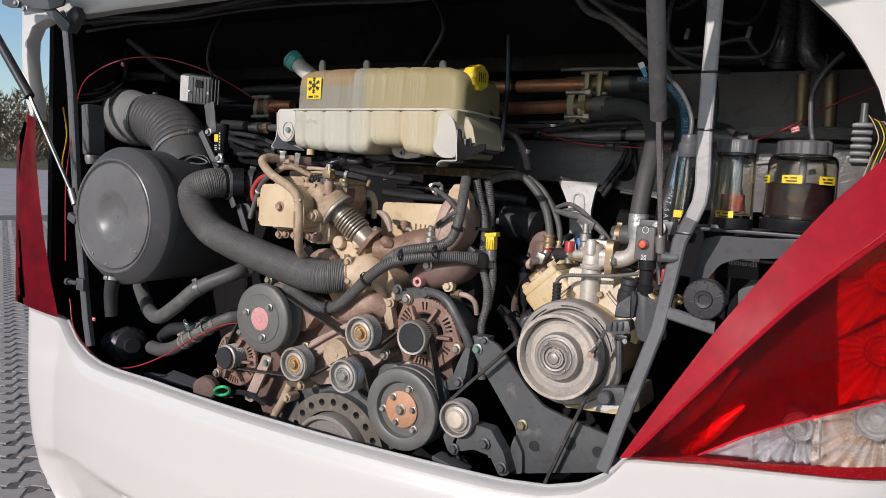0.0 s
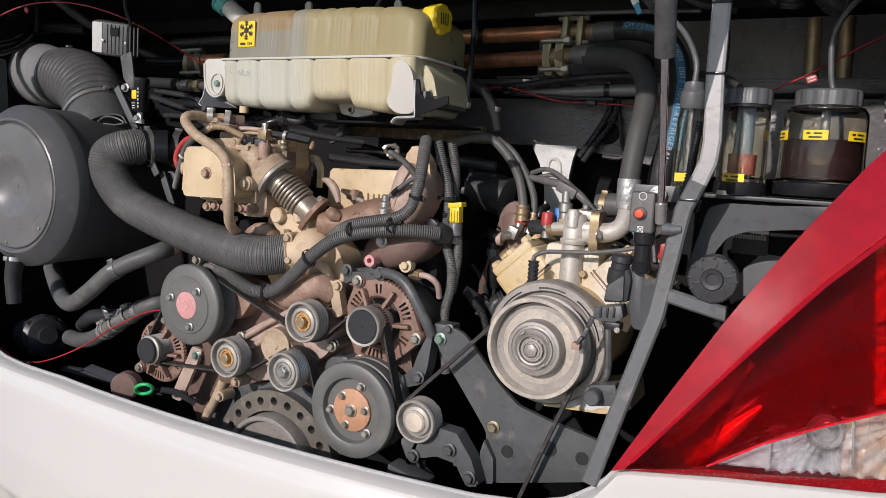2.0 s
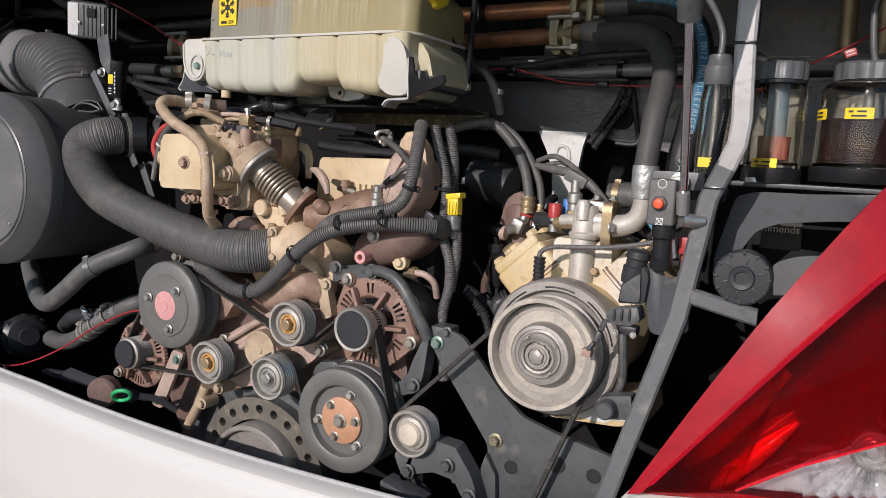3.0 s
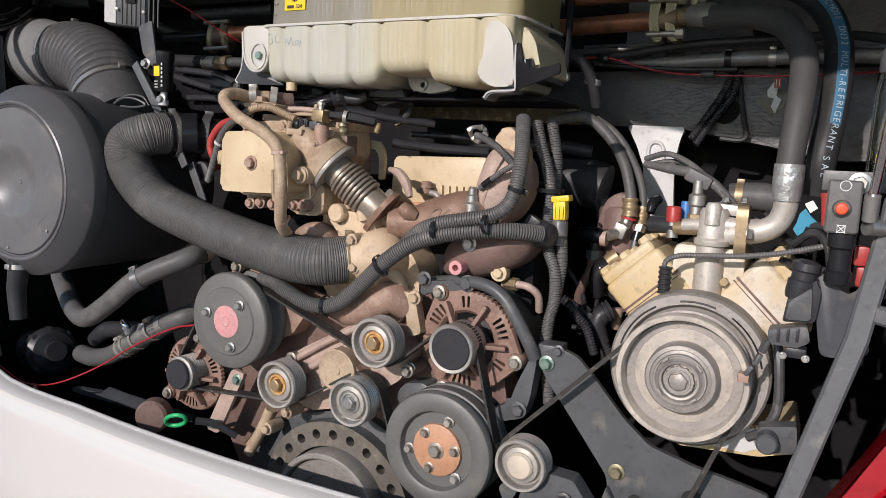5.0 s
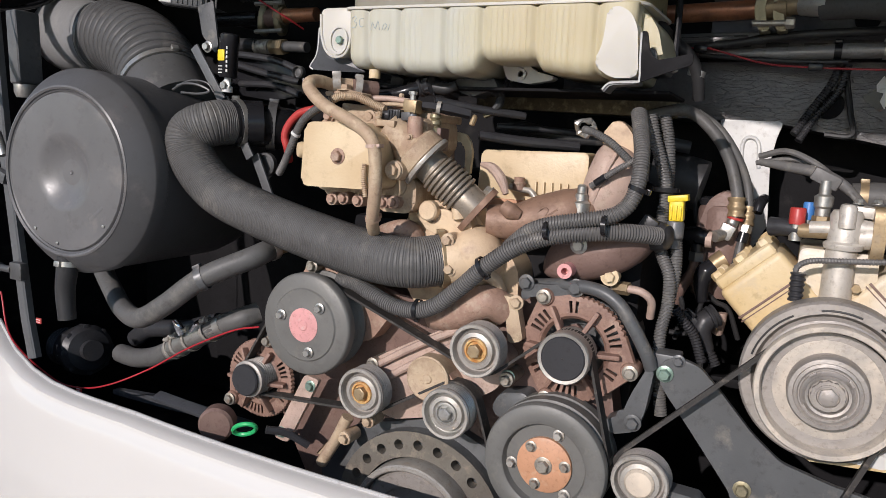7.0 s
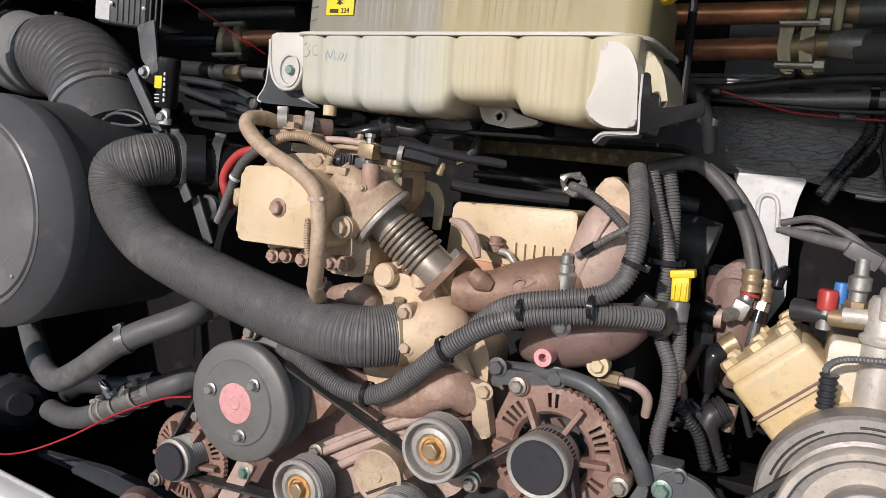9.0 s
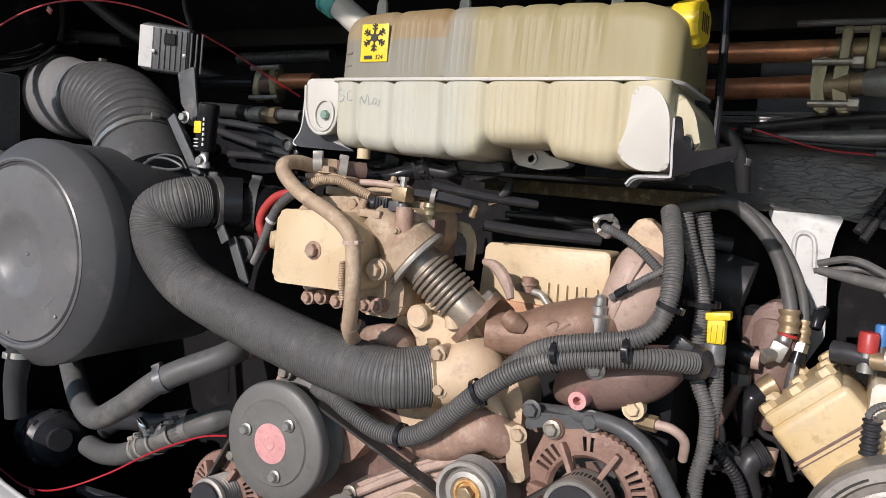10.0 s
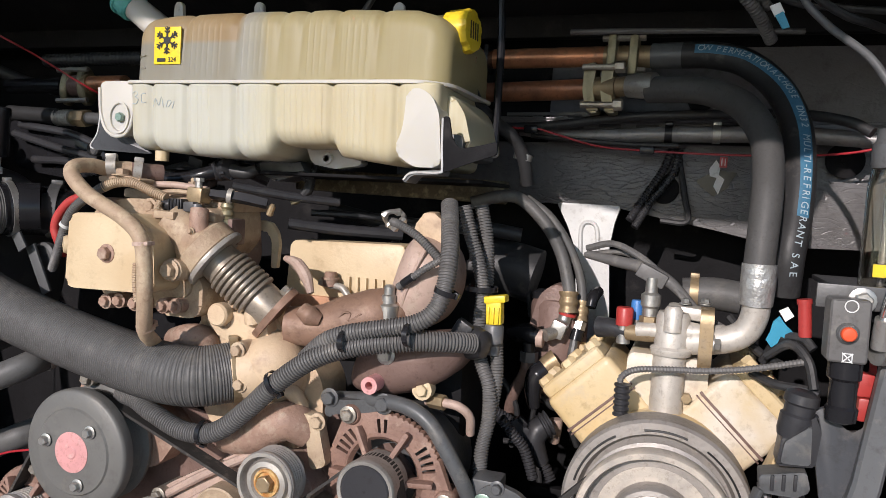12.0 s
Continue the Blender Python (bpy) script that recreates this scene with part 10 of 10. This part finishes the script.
bm = tube([(0.45, 0.36, 1.391), (0.496, 0.36, 1.396), (0.542, 0.36, 1.392)], 0.028, 20, 4)
hz3 = single("corrugated_hose", bm, "hose", "grey hose behind the silver elbow with a clamp", "hose")
clamp_ring(Vector((0.467, 0.36, 1.393)), (1, 0, 0), 0.029, 0.014, hz3, "brass")
for px in ((0.674, 0.06, 1.328), (0.679, 0.06, 1.297)):
    single("fuse_plug", block(*px, 0.022, 0.02, 0.03, 0.004), "redplastic", "small red fuse plug", "connector", "fuse plugs")

# ---- pipes and ducts high on the right ----
M["ductgloss"] = mat("glossy_rubber", (0.050, 0.050, 0.054), 0.28, spec=0.8, var=0.3, bump=0.06)
for x, r in ((0.869, 0.017), (0.938, 0.017)):
    single("bronze_pipe", tube([(x, 0.62, 1.60), (x, 0.61, 1.74), (x - 0.004, 0.60, 1.86)], r, 18, 4), "brass", "bronze-coloured upright pipe behind the reservoirs", "pipe", "upright pipes")
for pts in ([(0.818, 0.47, 1.862), (0.824, 0.45, 1.909), (0.830, 0.45, 1.974), (0.834, 0.45, 2.025), (0.836, 0.45, 2.10)], [(0.934, 0.47, 1.858), (0.908, 0.46, 1.862), (0.888, 0.45, 1.885), (0.881, 0.45, 1.92), (0.879, 0.45, 1.958), (0.876, 0.45, 2.022), (0.875, 0.45, 2.10)]):
    dc = thing("rubber_duct", pts[0], "glossy black rubber duct coming down from above", "hose", "rubber ducts")
    part("duct", tube(pts, 0.0265, 24, 8), "ductgloss", dc)
    part("cuff", ribbed([Vector(pts[0]).lerp(Vector(pts[1]), f) for f in (0.0, 0.4, 0.75)], 0.0285, 0.012, 0.08, 24), "rubber", dc)
tm2 = thing("terminal_block", (1.03, 0.2, 1.6), "pale ribbed terminal block by the corner pillar", "terminal block")
part("body", block(1.031, 0.215, 1.645, 0.034, 0.05, 0.092, 0.005), "bar", tm2)
for i in range(6):
    part("terminal", block(1.031, 0.186, 1.608 + 0.015 * i, 0.040, 0.018, 0.009, 0.002), "bar", tm2)
part("stub", tube([(1.031, 0.21, 1.69), (1.030, 0.21, 1.712), (1.030, 0.212, 1.733)], (0.009, 0.007, 0.007), 12, 3), "bar", tm2)
for i in range(5):
    x, y = 1.052 + 0.005 * i, 0.16 - 0.006 * i
    part("wire", tube([(x - 0.012, y + 0.03, 1.705 - 0.004 * i), (x, y, 1.684), (x + 0.011, y - 0.01, 1.652), (x + 0.002, y, 1.618), (x - 0.01, y + 0.02, 1.575)], 0.0012, 6, 6), ("creamy", "ink", "sticker", "bar", "creamy")[i], tm2)

# ---- cables under the ceiling ----
rr = random.Random(5)
for i in range(4):
    y0, z0 = 0.03 + 0.03 * i, 2.045 - 0.012 * (i % 3)
    pts = [(-1.6 + 0.30 * k, y0 + rr.uniform(-0.02, 0.02), z0 - 0.012 * math.sin(k * 1.1 + i) - (0.02 if k in (2, 7) else 0)) for k in range(9)]
    single("ceiling_cable", tube(pts, rr.choice((0.006, 0.008, 0.011)), 8, 5), "rubber", "black cable clipped under the top edge", "cable", "ceiling cables")
for pts, r in (([(0.30, 0.30, 2.06), (0.347, 0.30, 1.999), (0.415, 0.30, 1.967), (0.475, 0.31, 1.917), (0.527, 0.34, 1.868), (0.56, 0.40, 1.83)], 0.011), ([(0.31, 0.28, 2.07), (0.36, 0.28, 2.025), (0.428, 0.29, 1.973), (0.495, 0.31, 1.922), (0.55, 0.36, 1.875)], 0.008)):
    single("wiring_loom", ribbed(pts, r, 0.006, 0.10, 12), "loom", "taped black loom coming down from the ceiling", "cable", "ceiling looms")
single("ceiling_conduit", ribbed([(0.37, 0.27, 2.03), (0.426, 0.27, 2.007), (0.514, 0.27, 1.981), (0.60, 0.28, 1.985), (0.68, 0.30, 2.04)], 0.0095, 0.006, 0.14, 12), "plastic", "black corrugated conduit under the ceiling", "conduit", "ceiling looms")
for pts, r in (([(0.59, 0.25, 2.08), (0.587, 0.25, 1.996), (0.581, 0.25, 1.92), (0.598, 0.25, 1.869), (0.645, 0.26, 1.836), (0.683, 0.28, 1.827), (0.72, 0.34, 1.83)], 0.0065),
               ([(0.52, 0.40, 1.915), (0.572, 0.40, 1.904), (0.639, 0.40, 1.905), (0.734, 0.40, 1.923), (0.76, 0.40, 1.903), (0.79, 0.42, 1.86)], 0.0075),
               ([(0.54, 0.40, 1.915), (0.601, 0.40, 1.89), (0.648, 0.40, 1.884), (0.75, 0.40, 1.874), (0.798, 0.40, 1.888), (0.82, 0.40, 1.95)], 0.0065),
               ([(0.62, 0.33, 2.07), (0.66, 0.34, 1.985), (0.72, 0.36, 1.955), (0.77, 0.38, 1.975), (0.80, 0.38, 2.06)], 0.006)):
    single("ceiling_cable", tube(pts, r, 10, 8), "rubber", "black cable drooping under the ceiling", "cable", "ceiling cables")
for q in ((0.596, 0.392, 1.94), (0.75, 0.392, 1.936)):
    single("cable_clip", block(*q, 0.012, 0.012, 0.03, 0.003, (0, 12, 0)), "bar", "grey plastic clip on the ceiling cables", "clip", "cable clips")
single("thin_rail", tube([(0.20, 0.5, 1.876), (0.284, 0.5, 1.876), (0.45, 0.5, 1.873), (0.622, 0.5, 1.868)], 0.0055, 10, 3), "beam", "thin black rail above the refrigerant pipes", "rail")
single("cable_loop", tube([(-0.14, 0.28, 2.06), (-0.09, 0.24, 2.02), (-0.06, 0.22, 1.95), (-0.10, 0.22, 1.88), (-0.12, 0.22, 1.85)], 0.006, 8, 8), "rubber", "thin black cable looping down to the tank", "cable", "ceiling cables")
single("lamp_cable", tube([(-1.02, 0.25, 2.06), (-1.035, 0.22, 1.98), (-1.03, 0.2, 1.90), (-0.995, 0.19, 1.84), (-0.985, 0.18, 1.80)], 0.0055, 8, 8), "rubber", "black cable running down to the work light", "cable", "ceiling cables")
# cables and pipe at upper left
single("black_pipe", tube([(-2.049, 0.45, 1.927), (-1.861, 0.46, 1.911), (-1.596, 0.48, 1.891)], 0.019, 14, 4), "plastic", "black pipe above the bellows", "pipe")
for i, pts in enumerate(([(-2.082, 0.4, 1.838), (-1.905, 0.4, 1.86), (-1.841, 0.42, 1.905), (-1.864, 0.44, 1.995)], [(-2.045, 0.38, 1.812), (-1.844, 0.38, 1.83), (-1.782, 0.4, 1.874), (-1.831, 0.44, 2.011)], [(-2.184, 0.4, 2.001), (-1.966, 0.4, 1.905), (-1.854, 0.42, 1.88), (-1.777, 0.46, 1.887)], [(-2.218, 0.42, 1.963), (-2.028, 0.42, 1.894), (-1.88, 0.42, 1.855)])):
    single("upper_cable", tube(pts, 0.009 if i < 2 else 0.0075, 10, 8), "rubber", "black cable above the air filter", "cable", "cables above the filter")
# ribbed pipes left of the tank
for i, (pts, r, mt) in enumerate((([(-1.152, 0.5, 1.834), (-1.014, 0.5, 1.836), (-0.84, 0.5, 1.838)], 0.017, "rubber"), ([(-1.274, 0.5, 1.768), (-1.127, 0.48, 1.767), (-1.058, 0.47, 1.766)], 0.020, "gloss"), ([(-1.203, 0.44, 1.692), (-1.101, 0.43, 1.687), (-1.013, 0.42, 1.682)], 0.019, "rubber"))):
    single("bulkhead_hose", ribbed(pts, r, 0.012, 0.06, 16) if i == 0 else tube(pts, r, 16, 4), mt, "black hose on the bulkhead beside the tank", "hose", "bulkhead hoses")
jn = thing("pipe_joint", (-1.029, 0.46, 1.76), "olive flanged joint with a short copper pipe", "pipe joint")
for fx0, swing in ((-1.030, 8), (-0.978, -6)):
    turn = Matrix.Translation((fx0, 0.46, 1.762)) @ pose(0, 0, 0, 0, 90 + swing, 8) @ Matrix.Diagonal((1, 0.6, 1, 1))
    part("flange", lathe([(0, -0.010), (0.043, -0.010), (0.048, -0.006), (0.048, 0.006), (0.043, 0.010), (0, 0.010)], turn, 28), "olive", jn)
for dz in (0.036, -0.038):
    part("flange_bolt", tube([(-1.050, 0.44, 1.762 + dz), (-0.955, 0.44, 1.764 + dz)], 0.0062, 6, 2), "bolt", jn)
part("body", tube([(-1.025, 0.46, 1.763), (-0.985, 0.46, 1.765)], 0.026, 18, 2), "darkcast", jn)
part("pipe", tube([(-0.985, 0.455, 1.765), (-0.960, 0.455, 1.767), (-0.850, 0.45, 1.768)], (0.0235, 0.0195, 0.0185), 18, 4), "copper", jn)
part("collar", tube([(-0.975, 0.455, 1.766), (-0.958, 0.455, 1.767)], 0.0245, 20, 2), "brass", jn)
jn2 = thing("pipe_joint", (-0.967, 0.42, 1.681), "steel crimp with a brass union nut", "pipe joint")
part("crimp", ribbed([(-1.027, 0.42, 1.680), (-0.992, 0.42, 1.680), (-0.972, 0.415, 1.679)], 0.0200, 0.010, 0.06, 18), "wornsteel", jn2)
part("ring", tube([(-0.970, 0.415, 1.679), (-0.956, 0.415, 1.679)], 0.0185, 18, 2), "brass", jn2)
part("nut", tube([(-0.954, 0.415, 1.679), (-0.921, 0.41, 1.678)], 0.0215, 6, 2), "brass", jn2)
part("pipe", tube([(-0.921, 0.41, 1.679), (-0.841, 0.4, 1.675)], 0.014, 14, 2), "steel", jn2)
# dark fan shroud between filter and module
bm = bmesh.new()
prism(rounded([(-1.113, 1.668), (-0.961, 1.644), (-0.818, 1.602), (-0.798, 1.551), (-0.918, 1.532), (-1.087, 1.551)], 0.02), 0.36, 0.38, 0.005, bm)
single("shroud", bm, "gloss", "black plastic shroud behind the module", "shroud")
for pts in ([(-1.059, 0.33, 1.632), (-0.928, 0.33, 1.602), (-0.807, 0.33, 1.58)], [(-1.01, 0.34, 1.573), (-0.901, 0.34, 1.571), (-0.814, 0.34, 1.549)], [(-1.052, 0.34, 1.653), (-0.905, 0.34, 1.636), (-0.818, 0.34, 1.61)]):
    single("dark_pipe", tube(pts, 0.009, 10, 6), "plastic", "dark pipe in front of the shroud", "pipe", "dark pipes")
for px, r in (((-0.784, 0.3, 1.6), 0.016), ((-0.764, 0.16, 1.374), 0.028)):
    bm = lathe([(r, 0.0), (r, 0.012), (r * 0.8, 0.016), (r * 0.75, 0.008), (r * 0.3, 0.008), (0, 0.01)], facing(*px), 24)
    single("round_mount", bm, "steel", "round dark rubber mount", "mount")
# slim canister at the far left of the filter
sc = thing("slim_canister", (-1.40, 0.05, 1.55), "flat grey canister with a clamp beside the filter", "canister")
q = (-1.547, 0.1, 1.633)
part("body", block(q[0] + 0.005, q[1], q[2], 0.042, 0.07, 0.19, 0.008, (0, -4, 0), seg=3), "bar", sc)
part("foot", lathe([(0.028, 0.0), (0.028, -0.02), (0.022, -0.035), (0, -0.035)], pose(q[0] + 0.005, q[1], q[2] - 0.095), 20), "zinc", sc)
bm = bmesh.new()
for i in range(4):
    tube([(-1.609, 0.02, 1.711), (-1.584, 0.02, 1.605), (-1.627, 0.03, 1.498), (-1.596, 0.03, 1.413)], 0.0028, 6, 5, bm)
single("side_wires", bm, "sticker", "thin coloured wires by the far pillar", "cable")

# ---- red warning wire with tags ----
def red_tag(px, name="wire_tag", turn=0):
    t = thing(name, px, "small red tag folded over the wire", "tag", "wire tags")
    part("tag", block(px[0], px[1] - 0.002, px[2], 0.020, 0.003, 0.014, 0.0008, (0, turn, 0)), "redplastic", t)
    bm = bmesh.new()
    for i in range(2):
        merge(bm, block(0, -0.0042, 0.003 - 0.006 * i, 0.014, 0.001, 0.0014, 0), pose(*px, 0, turn, 0))
    part("print_bars", bm, "label", t)


single("red_wire", tube([(-1.50, -0.03, 1.14), (-1.505, -0.03, 1.40), (-1.50, -0.02, 1.55)] + [(-1.557, 0.05, 1.767), (-1.548, 0.1, 1.849), (-1.432, 0.15, 1.906), (-1.284, 0.2, 1.914), (-1.14, 0.25, 1.882), (-1.013, 0.3, 1.825), (-0.898, 0.36, 1.754), (-0.869, 0.42, 1.725)], 0.0022, 8, 10), "red", "thin red warning wire looping over the bay", "wire", "red wires")
red_tag((-1.424, 0.14, 1.885), turn=35)
single("red_wire", tube([(-1.47, -0.03, 1.0), (-1.43, -0.03, 0.88)] + [(-1.387, 0.05, 0.762), (-1.27, 0.04, 0.761), (-1.172, 0.05, 0.785), (-1.061, 0.08, 0.84), (-0.934, 0.09, 0.917), (-0.80, 0.09, 0.982), (-0.72, 0.09, 1.005)], 0.0022, 8, 10), "red", "thin red warning wire running low to the pump", "wire", "red wires")
red_tag((-1.259, 0.035, 0.76))
red_tag((-1.333, -0.02, 0.942))
single("red_wire", tube([(0.037, 0.5, 1.687), (0.132, 0.5, 1.685), (0.155, 0.5, 1.683), (0.256, 0.52, 1.657), (0.343, 0.54, 1.651), (0.502, 0.54, 1.647), (0.637, 0.52, 1.648), (0.738, 0.48, 1.658)] + [(0.85, 0.45, 1.70), (1.0, 0.42, 1.78), (1.12, 0.4, 1.82)], 0.0022, 8, 10), "red", "thin red warning wire along the beam", "wire", "red wires")
red_tag((0.503, 0.535, 1.632), turn=90)
red_tag((0.881, 0.38, 1.691), turn=-20)
for q in [(0.132, 0.5, 1.684), (0.36, 0.535, 1.651)]:
    single("wire_splice", block(*q, 0.028, 0.016, 0.016, 0.004), "gloss", "black splice on the red wire", "connector", "wire splices")
for pts in ([(-1.679, 0.1, 1.738), (-1.697, 0.2, 1.76), (-1.722, 0.3, 1.801), (-1.783, 0.4, 1.873), (-1.855, 0.46, 1.976)], [(-1.72, 0.12, 1.772), (-1.729, 0.22, 1.797), (-1.76, 0.32, 1.837), (-1.836, 0.42, 1.907), (-1.924, 0.48, 1.994)]):
    single("corner_loom", tube(pts, 0.009, 12, 8), "gloss", "thick black loom coming down in the corner of the bay", "cable", "corner looms")
single("swage_duct", tube([(-1.62, 0.30, 2.02), (-1.48, 0.40, 1.90), (-1.30, 0.52, 1.80), (-1.15, 0.60, 1.76)], (0.016, 0.017, 0.016, 0.015), 16, 8), "rubber", "dark duct running down the corner", "duct")


# ---- paving stones ----
one = bmesh.new()
paver_mesh(one, Matrix(), 0.010)
stone = mesh_of("paving_stone", one, 0)
stone.materials.append(M["paver"])
rest = bmesh.new()
rr = random.Random(12)
made = 0
for j in range(-46, 100):
    for i in range(-44, 44):
        c = PAVE @ Vector(((i + 0.5 * (j % 2)) * LW, j * LD, 0))
        along, across = (c.x + 2.0) * -0.872 + (c.y - 0.15) * 0.489, (c.x + 2.0) * 0.489 + (c.y - 0.15) * 0.872
        if -1.0 < along < 3.9 and abs(across) < 0.55 + 0.05 * along:
            ob = new("paving_stone", stone)
            ob.parent = pavement
            ob.matrix_basis = Matrix.Translation((c.x, c.y, rr.uniform(-0.003, 0.002))) @ pose(0, 0, 0, rr.uniform(-0.5, 0.5), rr.uniform(-0.5, 0.5), 31)
            made += 1
        elif (-1.2 < along < 15.5 and abs(across) < 0.9 + 0.12 * max(0, along)) or (-7 < c.x < 3.5 and -4 < c.y < 3.5 and not (-1.6 < c.x < 1.0 and c.y > 0.3)):
            paver_mesh(rest, Matrix.Translation((c.x, c.y, ground_z(c.x) + rr.uniform(-0.003, 0.002))) @ pose(0, 0, 0, 0, 0, 31), 0.010)
ob = part("paving_stones", rest, "paver", pavement, "", 0)
ob["kind"] = "stuff"
